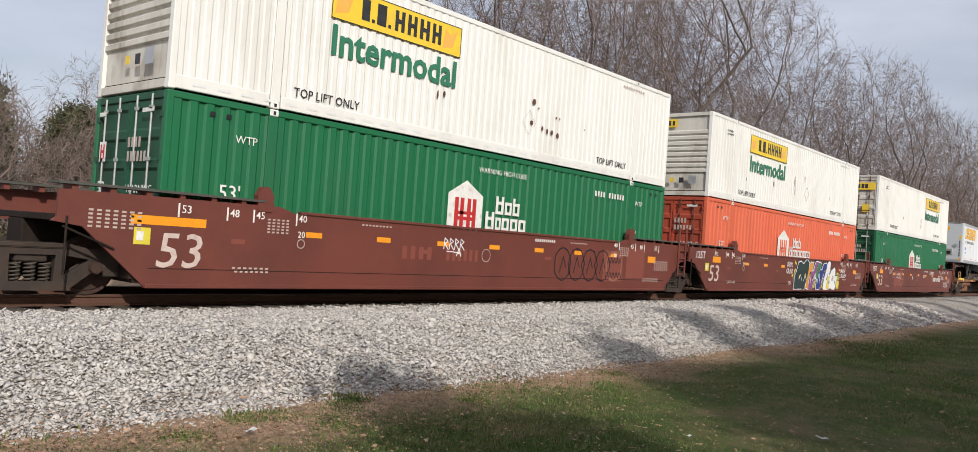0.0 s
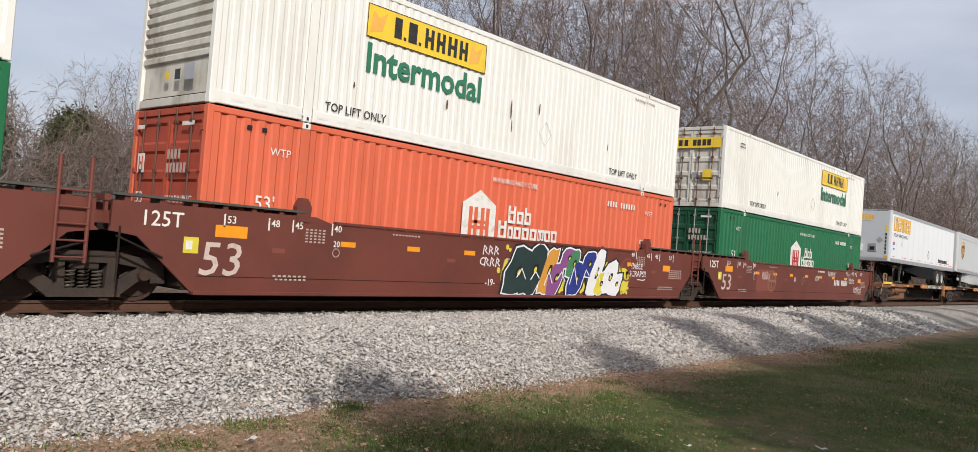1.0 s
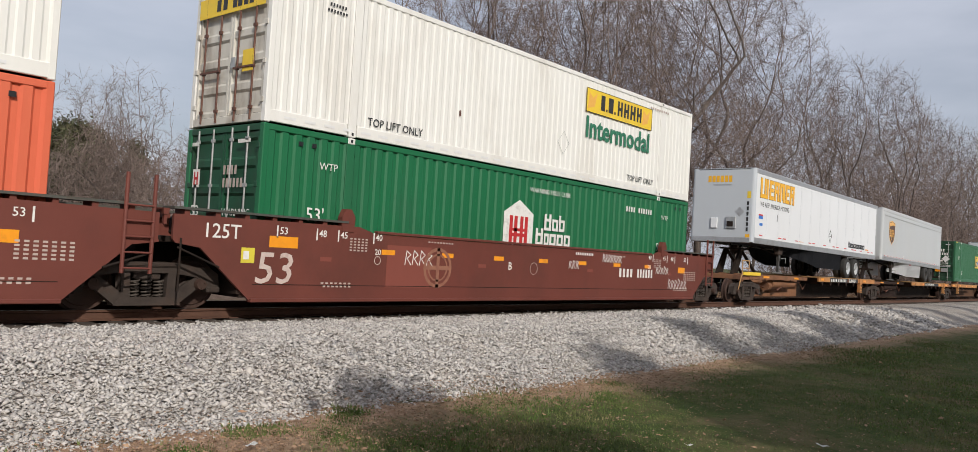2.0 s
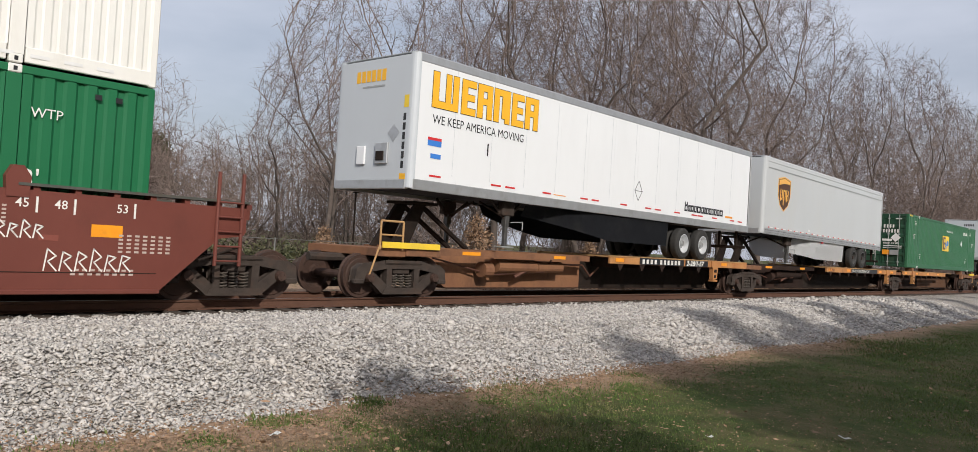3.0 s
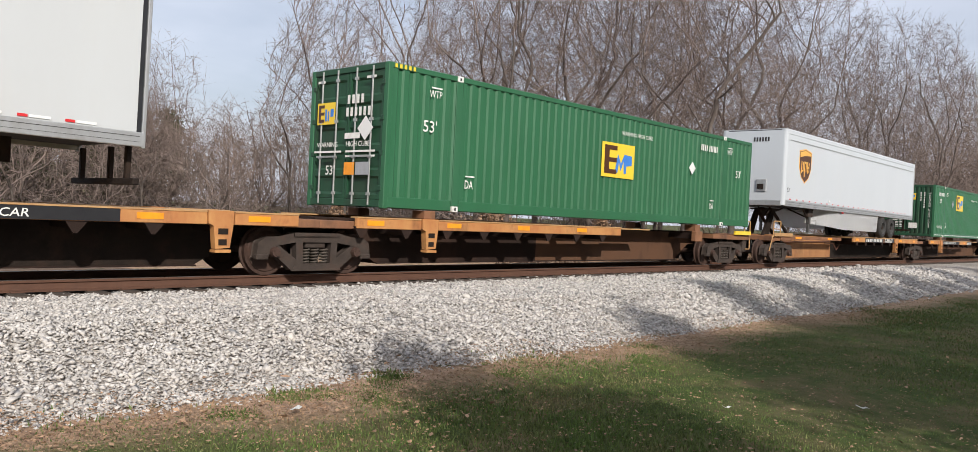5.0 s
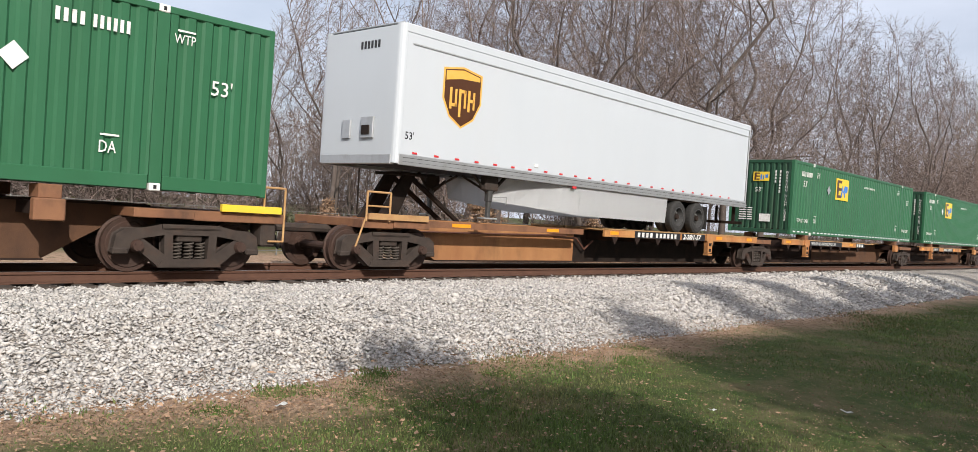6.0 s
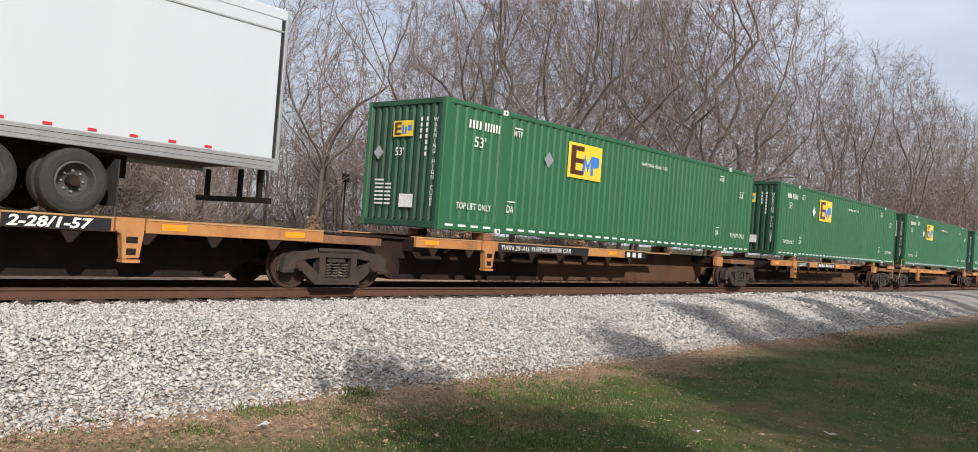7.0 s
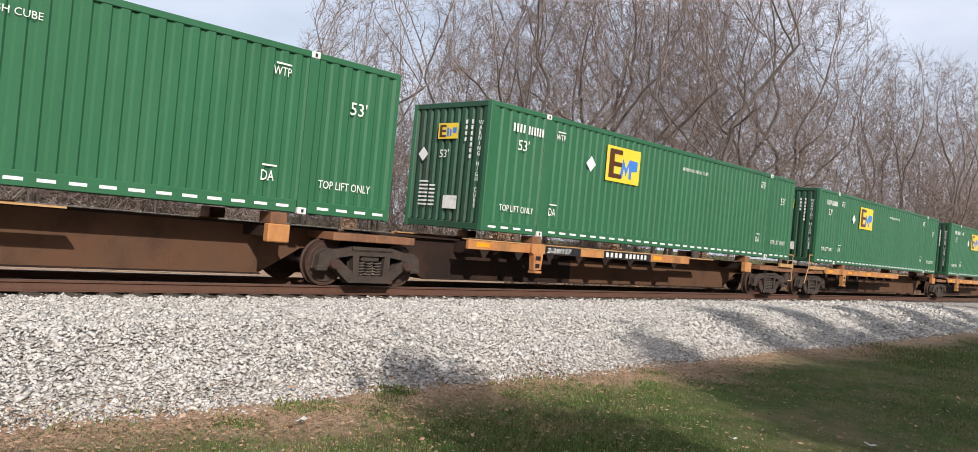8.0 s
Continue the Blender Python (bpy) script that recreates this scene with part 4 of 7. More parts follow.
    for x, y, s in ((15.5, 50, 0.62), (18, 48, 0.56), (20.5, 51, 0.65), (17, 57, 0.75), (22.5, 58, 0.72), (20, 65, 0.85), (26, 63, 0.75), (13, 47, 0.60), (30, 70, 0.8), (14, 62, 0.88), (9, 52, 0.75), (35, 74, 0.8)):
        plant("evergreen", x, y, rng.uniform(0, 360), s, "dark evergreen tree with browned foliage", "evergreens beyond the open strip")
    for x, y, s in ((27.5, 25.5, 1.0), (30, 27, 0.9), (20, 27, 0.7), (36, 25, 0.8), (44, 24, 0.7)):
        plant("brown", x, y, rng.uniform(0, 360), s, "young tree holding dry brown leaves", "brown-leaved saplings")


def build_shade_trees():
    """The row behind the camera whose shadows lie over the lawn and the ballast."""
    rng = random.Random(9)
    row = [(-2.9, -5.9, 1.07), (8.0, -5.0, 1.20), (11.9, -5.0, 1.22), (17, -5.0, 1.24), (22.5, -5.0, 1.25), (28.5, -5.0, 1.26), (35, -5.0, 1.26), (43, -5.0, 1.26), (52, -5.0, 1.28)]
    back = [(-1.6, 0.93), (2.6, 0.97), (4.2, 0.98), (5.6, 0.95), (7.8, 1.00), (10.2, 1.10), (12.8, 1.12), (15.4, 1.15), (18.2, 1.15), (21.0, 1.16), (24.2, 1.16), (27.5, 1.16), (31, 1.16), (34.5, 1.16), (38, 1.16), (42, 1.18), (46, 1.18), (50.5, 1.18), (55.5, 1.18), (61, 1.18), (67, 1.18)]
    for k, trees in (("narrow", row), ("tufted", [(3.8, -5.0, 1.03)]), ("wide", [(x, -7.0 if i % 2 == 0 else -6.6, s) for i, (x, s) in enumerate(back)])):
        for x, y, s in trees:
            plant(k, x + SHADE_X * s, y - 0.35, rng.uniform(0, 360), SHADE_S * s, "evergreen tree standing on the lawn behind the path", "evergreens on the lawn")


def build_backdrop():
    """Beyond the track: a brown bank, a hedge, a fence, a lane and a house."""
    rng = np.random.default_rng(31)
    # leaf-strewn bank under the grove
    n = 26000
    x, y = rng.uniform(24, 150, n), 21 + rng.exponential(7, n)
    R = turns(rng, n)
    v = np.einsum("nij,kj->nki", R, np.array([[-1, 0, 0], [0, -0.6, 0.2], [1, 0, 0]])) * rng.uniform(0.05, 0.14, n)[:, None, None] + np.stack([x, y, np.full(n, GROUND + 0.06) + np.minimum(0.5, 0.03 * (y - 20)) * rng.uniform(0, 1, n)], 1)[:, None, :]
    ob = new("leaf_litter", scatter_mesh("leaf_litter", v, np.arange(3 * n).reshape(n, 3), M["litter"]))
    tagged(ob, "brown fallen leaves on the floor of the wood", "leaves", kind="stuff")
    # undergrowth: tangled brown stems at the wood's edge
    V, F = [], []
    py = random.Random(3)
    for i in range(1700):
        p = Vector((py.uniform(24, 170), py.uniform(22, 34), GROUND))
        d = Vector((py.gauss(0, 0.35), py.gauss(0, 0.35), 1)).normalized()
        L = py.uniform(0.8, 3.4)
        q = p + d * L * 0.5
        e = (d + Vector((py.gauss(0, 0.4), py.gauss(0, 0.4), 0))).normalized()
        tube(V, F, [p, q, q + e * L * 0.5], [0.018, 0.012, 0.006], 3)
        for k in range(3):
            b = p.lerp(q, py.uniform(0.4, 1.0))
            e = Vector((py.gauss(0, 1), py.gauss(0, 1), py.uniform(0.3, 1.2))).normalized()
            tube(V, F, [b, b + e * L * 0.35], [0.010, 0.005], 3)
    ob = new("undergrowth", scatter_mesh("undergrowth", V, F, M["twig"]))
    tagged(ob, "tangled bare brush at the edge of the wood", "brush", kind="stuff")
    # clipped hedge
    h = thing("hedge", "low dark green hedge beyond the track", "hedge")
    cs = np.array([(x, 30.5 + 0.3 * math.sin(x), GROUND + z, 0.35) for x in np.arange(2, 24, 0.5) for z in (0.3, 0.7, 1.0)])
    v, f = leaf_cloud(rng, cs, 9000, 0.09, 0.8)
    o = new("foliage", scatter_mesh("foliage", v, f, M["needle"]))
    o.parent = h
    V, F = [], []
    for x in np.arange(2, 24, 1.0):
        tube(V, F, [Vector((x, 30.5, GROUND)), Vector((x + 0.1, 30.5, GROUND + 0.9))], [0.03, 0.015], 4)
    o = new("stem", scatter_mesh("stem", V, F, M["bark"]))
    o.parent = h
    # wire fence
    fe = thing("wire_fence", "grey galvanised chain fence with thin posts", "fence")
    first = part("post", rods(((0, 0, 0), (0, 0, 1.7), 0.03)), M["wire"], fe, "", pose(-4, 26, GROUND))
    for i in range(1, 14):
        again("post", first, fe, pose(-4 + 3.0 * i, 26, GROUND))
    for z in (0.15, 0.9, 1.65):
        part("wire", rods(((-4, 26, GROUND + z), (38, 26, GROUND + z), 0.012), n=5), M["wire"], fe)
    # lane and far house
    bm = boxes((-60, 40, 36, 40, GROUND - 0.2, GROUND + 0.06))
    tagged(new("road", mesh_of("road", bm, M["asphalt"])), "narrow grey asphalt lane beyond the hedge", "road", kind="structure")
    ho = thing("house", "small pale house far behind the trees", "house", at=pose(36, 112, GROUND, 0, 0, 12))
    part("wall", boxes((-6, 6, -4, 4, 0, 3.0)), M["house_wall"], ho, "cream siding wall")
    bm = bmesh.new()
    plate(bm, [(-6.5, 3.0), (6.5, 3.0), (0, 5.6)], -4.4, 4.4)
    part("roof", bm, M["house_roof"], ho, "grey shingle gable roof")
    win = part("window", boxes((-0.5, 0.5, -0.06, 0.0, 0, 1.3)), M["skirt_black"], ho, "dark window pane", pose(-3.5, -4.0, 1.0))
    for x in (-0.5, 2.8):
        again("window", win, ho, pose(x, -4.0, 1.0))
    # lamp post seen between the wagons
    lp = thing("street_lamp", "slim dark lamp post with a lantern head", "street lamp", at=pose(27, 34, GROUND))
    part("pole", rods(((0, 0, 0), (0, 0, 4.2), 0.05)), M["black_steel"], lp)
    part("lantern", boxes((-0.16, 0.16, -0.16, 0.16, 4.2, 4.65), bevel=0.05), M["black_steel"], lp)

# ---- rolling stock: local x along the vehicle, y from the track's middle (near side negative), z from the rail top ----
HALF = 1.295
LONG = 16.154
TALL = 2.896


def ride(ob, x, z=0.0, tilt=0.0):
    RIDERS.append((ob, x, z, tilt))
    ob.matrix_basis = pose(x, MID, z, 0, tilt, 0)
    return ob


# -- freight truck: two wheelsets in a cast frame --
TRUCK = {}


def truck_meshes():
    r = 0.435
    bm = bmesh.new()
    prof = [(-0.075, 0.02), (-0.075, r - 0.075), (-0.055, r - 0.060), (-0.060, r), (0.045, r - 0.008), (0.060, r + 0.028), (0.085, r + 0.028), (0.088, r - 0.08), (0.030, r - 0.12), (0.020, 0.16), (0.10, 0.13), (0.10, 0.02)]
    for y, flip in ((-0.7525, 1), (0.7525, -1)):
        w = bmesh.new()
        lathe(w, prof, 28)
        if flip < 0:
            bmesh.ops.scale(w, vec=(1, -1, 1), verts=w.verts)
        bmesh.ops.translate(w, vec=(0, y, 0), verts=w.verts)
        me = bpy.data.meshes.new("tmp")
        w.to_mesh(me)
        w.free()
        bm.from_mesh(me)
        bpy.data.meshes.remove(me)
    rod(bm, (0, -0.95, 0), (0, 0.95, 0), 0.085, 12)
    TRUCK["wheelset"] = mesh_of("wheelset", bm, M["wheel"])
    # cast side frame, an arched beam with two windows and a spring opening
    bm = bmesh.new()
    top = [(-1.24, 0.34), (-1.20, 0.60), (-1.06, 0.69), (-0.80, 0.70), (-0.48, 0.77), (0.48, 0.77), (0.80, 0.70), (1.06, 0.69), (1.20, 0.60), (1.24, 0.34), (1.04, 0.32), (0.98, 0.50), (0.82, 0.57), (0.44, 0.63), (-0.44, 0.63), (-0.82, 0.57), (-0.98, 0.50), (-1.04, 0.32)]
    plate(bm, top, -0.10, 0.09)
    for s in (-1, 1):
        plate(bm, [(s * 1.0, 0.50), (s * 0.84, 0.56), (s * 0.36, 0.23), (s * 0.36, 0.12), (s * 0.52, 0.12)], -0.085, 0.07)
        plate(bm, [(s * 0.44, 0.61), (s * 0.33, 0.61), (s * 0.31, 0.20), (s * 0.42, 0.20)], -0.11, 0.08)
        box(bm, min(s * 1.02, s * 1.26), max(s * 1.02, s * 1.26), -0.12, 0.0, 0.30, 0.40)
    plate(bm, [(-0.52, 0.11), (0.52, 0.11), (0.46, 0.21), (-0.46, 0.21)], -0.13, 0.09)
    box(bm, -0.50, 0.50, -0.125, -0.10, 0.71, 0.79)
    bmesh.ops.bevel(bm, geom=[e for e in bm.edges if e.calc_length() > 0.09], offset=0.018, segments=1, affect="EDGES")
    TRUCK["side_frame"] = mesh_of("side_frame", bm, M["truck"])
    V, F = [], []
    tube(V, F, [Vector((0.075 * math.cos(math.pi * n / 3), 0.075 * math.sin(math.pi * n / 3), 0.215 + 0.0092 * n)) for n in range(31)], [0.017] * 31, 4)
    TRUCK["spring"] = scatter_mesh("spring", V, F, M["spring"])
    bm = boxes((-0.22, 0.22, -1.06, 1.06, 0.50, 0.66), bevel=0.02)
    TRUCK["bolster"] = mesh_of("bolster", bm, M["truck"])
    bm = bmesh.new()
    lathe(bm, [(-0.10, 0.03), (-0.10, 0.085), (-0.03, 0.10), (0.06, 0.105), (0.06, 0.02)], 14)
    for k in range(3):
        a = 2 * math.pi * k / 3 + 0.5
        rod(bm, (0.055 * math.cos(a), -0.115, 0.055 * math.sin(a)), (0.055 * math.cos(a), -0.09, 0.055 * math.sin(a)), 0.014, 6)
    TRUCK["bearing_cap"] = mesh_of("bearing_cap", bm, M["wheel"])


def add_truck(car, x):
    r = 0.435
    t = new("truck")
    t.parent, t.matrix_basis = car, pose(x, 0, 0)
    tagged(t, "four-wheel cast steel truck with coil springs")
    def put(name, m):
        o = new(name, TRUCK[name])
        o.parent, o.matrix_basis = t, m
        return o
    for s in (-1, 1):
        w = put("wheelset", pose(s * 0.89, 0, r))
        ROLLERS.append((w, s * 0.89, r))
        for y, k in ((-1.03, 0), (1.03, 180)):
            put("bearing_cap", pose(s * 0.89, y * 1.04, r, 0, 0, k))
    for y, k in ((-1.0, 0), (1.0, 180)):
        put("side_frame", pose(0, y, 0, 0, 0, k))
        for q in (-0.20, 0.0, 0.20):
            put("spring", pose(q, y * 1.03, 0))
    put("bolster", pose(0, 0, 0))
    return t


# -- container --
def container(name, label, paint, x, z, front="doors", pitch=0.29, depth=0.034, group="containers on the train", door_paint=None, rod_paint="rod", rail_paint=None, castings="letter_white"):
    c = thing(name, label, "container", group)
    p, dp = M[paint], M[door_paint or paint]
    rp = M[rail_paint or paint]
    L, H, T = LONG, HALF, TALL
    posts = (1.98, L - 1.98)
    for s in (-1, 1):
        bm = bmesh.new()
        for a, b in ((0.12, posts[0] - 0.11), (posts[0] + 0.11, posts[1] - 0.11), (posts[1] + 0.11, L - 0.12)):
            sheet(bm, ribbed(a, b, pitch, depth), 0.24, T - 0.115, lambda u, d, v: (u, s * (H - 0.014 - d), v))
        part("side_panel", bm, p, c, "corrugated steel side")
        part("top_rail", boxes((0.1, L - 0.1, min(s * H, s * (H - 0.08)), max(s * H, s * (H - 0.08)), T - 0.115, T - 0.004), bevel=0.01), p, c)
        bm = boxes((0.1, posts[0] - 0.12, min(s * (H - 0.002), s * (H - 0.07)), max(s * (H - 0.002), s * (H - 0.07)), 0.02, 0.24), (posts[0] + 0.12, posts[1] - 0.12, min(s * (H - 0.002), s * (H - 0.07)), max(s * (H - 0.002), s * (H - 0.07)), 0.02, 0.24), (posts[1] + 0.12, L - 0.1, min(s * (H - 0.002), s * (H - 0.07)), max(s * (H - 0.002), s * (H - 0.07)), 0.02, 0.24), bevel=0.01)
        part("bottom_rail", bm, rp, c)
        for q in posts:
            part("lift_post", boxes((q - 0.10, q + 0.10, min(s * H, s * (H - 0.1)), max(s * H, s * (H - 0.1)), 0.12, T - 0.12), bevel=0.008), p, c)
        for q in (0.06, L - 0.06):
            part("corner_post", boxes((q - 0.06, q + 0.06, min(s * H, s * (H - 0.14)), max(s * H, s * (H - 0.14)), 0.0, T), bevel=0.015), p, c)
        for q in posts:
            for v in (0.0, T - 0.12):
                bm = boxes((q - 0.09, q + 0.09, min(s * (H + 0.012), s * (H - 0.15)), max(s * (H + 0.012), s * (H - 0.15)), v, v + 0.12), bevel=0.012)
                k = part("corner_casting", bm, M[castings if v or castings == "letter_white" else paint], c, "steel lifting casting")
                if s < 0:
                    part("slot", boxes((q - 0.025, q + 0.025, -H - 0.016, -H - 0.010, v + 0.03, v + 0.09)), M["tag_black"], k)
    bm = bmesh.new()
    sheet(bm, ribbed(0.1, L - 0.1, 0.6, 0.018), -H + 0.06, H - 0.06, lambda u, d, v: (u, v, T - 0.022 - d))
    part("roof", bm, p, c, "corrugated roof sheet")
    part("floor", boxes((0.05, L - 0.05, -H + 0.072, H - 0.072, 0.03, 0.2)), M["black_steel"], c, "dark underside with cross members")
    for e, kind in ((0, front), (1, "ribs" if front == "doors" else "doors")):
        sgn = -1 if e == 0 else 1
        xe = 0.0 if e == 0 else L
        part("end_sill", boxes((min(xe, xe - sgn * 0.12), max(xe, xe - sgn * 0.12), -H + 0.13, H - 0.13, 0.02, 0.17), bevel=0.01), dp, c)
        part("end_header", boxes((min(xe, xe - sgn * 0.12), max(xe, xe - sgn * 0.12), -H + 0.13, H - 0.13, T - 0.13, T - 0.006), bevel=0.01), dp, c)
        if kind == "doors":
            for s in (-1, 1):
                d = new("door")
                d.parent = c
                bm = bmesh.new()
                y0, y1 = (-H + 0.15, -0.012) if s < 0 else (0.012, H - 0.15)
                rows = [(0.18, 0.0)]
                for k in range(5):
                    b = 0.26 + k * 0.50
                    rows += [(b, 0.0), (b + 0.05, 0.035), (b + 0.33, 0.035), (b + 0.38, 0.0)]
                rows.append((T - 0.14, 0.0))
                sheet(bm, rows, y0 + 0.05, y1 - 0.05, lambda u, dd, v: (xe - sgn * (0.03 + dd), v, u))
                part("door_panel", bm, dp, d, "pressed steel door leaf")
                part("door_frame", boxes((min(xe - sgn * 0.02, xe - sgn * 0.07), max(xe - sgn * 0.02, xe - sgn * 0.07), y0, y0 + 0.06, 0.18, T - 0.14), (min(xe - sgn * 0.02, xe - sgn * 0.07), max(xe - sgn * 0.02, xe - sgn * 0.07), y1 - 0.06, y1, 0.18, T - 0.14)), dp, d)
                for q in (0.28, 0.74):
                    yy = y0 + (y1 - y0) * q
                    part("locking_bar", rods(((xe + sgn * 0.015, yy, 0.06), (xe + sgn * 0.015, yy, T - 0.05), 0.019)), M[rod_paint], d, "upright locking bar")
                    many("bar_keeper", [(min(xe, xe + sgn * 0.035), max(xe, xe + sgn * 0.035), yy - 0.05, yy + 0.05, v, v + 0.06) for v in (0.25, 1.0, 1.75, T - 0.3)] if e == 0 else [], M[rod_paint], d)
                part("handle", boxes((min(xe + sgn * 0.02, xe + sgn * 0.05), max(xe + sgn * 0.02, xe + sgn * 0.05), y0 + 0.25, y1 - 0.2, 1.02, 1.055)), M[rod_paint], d)
                for v in (0.4, 1.1, 1.8, 2.5):
                    yy = -H + 0.14 if s < 0 else H - 0.14
                    part("hinge", boxes((min(xe - sgn * 0.04, xe + sgn * 0.012), max(xe - sgn * 0.04, xe + sgn * 0.012), yy - 0.05, yy + 0.05, v - 0.05, v + 0.05), bevel=0.008), dp, d)
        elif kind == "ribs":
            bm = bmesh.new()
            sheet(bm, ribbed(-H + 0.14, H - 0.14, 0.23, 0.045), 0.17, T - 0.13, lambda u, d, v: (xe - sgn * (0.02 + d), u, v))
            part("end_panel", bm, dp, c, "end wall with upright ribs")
        else:
            bm = bmesh.new()
            rows = [(0.17, 0.0), (0.78, 0.0)]
            for k in range(8):
                b = 0.80 + k * 0.19
                rows += [(b, 0.0), (b + 0.03, 0.05), (b + 0.12, 0.05), (b + 0.16, 0.0)]
            rows.append((T - 0.13, 0.0))
            sheet(bm, rows, -H + 0.14, H - 0.14, lambda u, d, v: (xe - sgn * (0.06 - d), v, u))
            part("end_panel", bm, M["white_dirty"], c, "stained end wall with level ribs")
    ride(c, x, z)
    return c


Y0 = -HALF - 0.006


def white_container(x, z, panel_at, doors, label, spotted=False):
    c = container("container", label, "white", x, z, front="doors" if doors else "level", pitch=0.22, depth=0.017, group="white containers", door_paint="white_dirty", rod_paint="rod_dark" if doors else "rod", castings="white")
    # yellow name panel with plain dark shapes in place of the name
    a = panel_at
    pn = marks("name_panel", [(a, a + 3.55, 1.92, 2.58)], M["yellow"], c, Y0 + 0.002, label="yellow name panel")
    rows = []
    xx = a + 0.72
    for w in (0.20, 0.07, 0.24, 0.07):
        rows.append((xx, xx + w, 2.06, 2.06 + (0.42 if w > 0.1 else 0.07)))
        xx += w + 0.06
    xx += 0.05
    for w in (0.26, 0.26, 0.28, 0.26):
        rows.append((xx, xx + w * 0.34, 2.06, 2.48))
        rows.append((xx + w * 0.66, xx + w, 2.06, 2.48))
        rows.append((xx, xx + w, 2.22, 2.31))
        xx += w + 0.09
    marks("name_shape", rows, M["letter_black"], pn, Y0 - 0.004)
    for q in (a + 0.30, a + 3.20):
        bm = bmesh.new()
        plate(bm, [(q - 0.22, 2.02), (q + 0.10, 2.10), (q + 0.22, 2.5), (q + 0.02, 2.34), (q - 0.16, 2.46)], Y0 - 0.004, Y0 - 0.001)
        part("scroll", bm, M["logo_gold"], pn)
    marks("panel_edge", [(a, a + 3.55, 2.565, 2.58), (a, a + 3.55, 1.92, 1.935), (a, a + 0.015, 1.935, 2.565), (a + 3.535, a + 3.55, 1.935, 2.565)], M["letter_black"], pn, Y0 - 0.004)
    lettering("lettering", "Intermodal", 0.80, M["letter_green"], c, a + 0.02, Y0, 1.25, stretch=0.98, bold=0.02, label="green word on the side")
    for q in (2.35, 13.15):
        lettering("lettering", "TOP LIFT ONLY", 0.23, M["letter_black"], c, q - (0.0 if q < 5 else 0.9), Y0, 0.30, stretch=0.95, label="black stencil words")
    marks("small_print", bar_text(1.25, 2.42, 0.42, 0.05, 6) + bar_text(1.2, 2.30, 0.5, 0.05, 7), M["letter_black"], c, Y0, label="small unreadable stencil")
    marks("small_print", bar_text(13.4, 2.60, 1.2, 0.06, 9), M["faint_white"], c, Y0)
    bm = bmesh.new()
    if doors:
        spots = [(5.0, 1.0, 0.07, 0.16), (11.2, 1.4, 0.04, 0.2)]
    elif spotted:
        spots = [(9.35, 1.45, 0.14, 0.16), (9.55, 1.32, 0.05, 0.06), (9.3, 0.92, 0.12, 0.13), (9.75, 0.85, 0.09, 0.12), (9.95, 0.80, 0.09, 0.15), (10.15, 0.80, 0.10, 0.14), (10.4, 0.76, 0.12, 0.14), (10.3, 1.2, 0.07, 0.07), (10.45, 1.2, 0.05, 0.07), (6.2, 1.05, 0.08, 0.14), (6.0, 1.0, 0.05, 0.2), (11.6, 1.1, 0.04, 0.05)]
    else:
        spots = [(7.8, 1.3, 0.04, 0.5), (7.85, 0.9, 0.03, 0.3), (5.6, 1.0, 0.05, 0.24), (8.9, 1.5, 0.04, 0.3), (12.1, 1.0, 0.03, 0.2), (3.0, 0.9, 0.04, 0.12)]
    for k, (sx, sz, sw, sh) in enumerate(spots):
        bm = bmesh.new()
        blob(bm, sx, sz, sw, sh, Y0 + 0.001, 300 + k, n=9, square=0.1)
        part("rust_spot", bm, M["rod_dark"], c, "dark rust spot")
    bm = bmesh.new()
    q = 9.2 if not doors else 9.0
    for (ax, az), (bx, bz) in zip(((q, 0.62), (q + 0.25, 0.92), (q, 1.22), (q - 0.25, 0.92)), ((q + 0.25, 0.92), (q, 1.22), (q - 0.25, 0.92), (q, 0.62))):
        rod(bm, (ax, Y0, az), (bx, Y0, bz), 0.006, 4)
    part("placard_holder", bm, M["rod"], c, "diamond placard holder")
    marks("rail_label", bar_text(0.4, 0.10, 15.3, 0.05, 34, 0.45), M["tape_white"], c, -HALF - 0.001, label="worn reflective strip")
    if doors:
        pn = marks("name_panel", [(-1.12, 1.12, 2.12, 2.50)], M["yellow"], c, -0.03, True, "yellow name panel")
        marks("name_shape", [(k, k + 0.14, 2.20, 2.42) for k in (-0.5, -0.28, 0.05, 0.22, 0.42, 0.60)], M["letter_black"], pn, -0.034, True)
        marks("warning_label", [(0.50, 0.85, 0.95, 1.35)], M["yellow"], c, -0.03, True, "yellow warning label")
        marks("warning_label", [(0.10, 0.25, 1.05, 1.25)], M["rod"], c, -0.03, True)
    else:
        pn = marks("name_panel", [(-1.05, 0.0, 2.40, 2.68)], M["yellow"], c, -0.012, True, "yellow name panel")
        marks("name_shape", [(-0.95 + k * 0.15, -0.86 + k * 0.15, 2.46, 2.62) for k in range(6)], M["letter_black"], pn, -0.016, True)
        marks("data_plate", [(0.55, 0.85, 0.42, 0.70)], M["alu"], c, -0.062, True, "metal data plate")
        marks("data_plate", [(0.20, 0.38, 0.45, 0.63)], M["letter_black"], c, -0.062, True)
        marks("data_plate", [(-0.15, 0.0, 0.48, 0.62)], M["yellow"], c, -0.062, True)
    return c


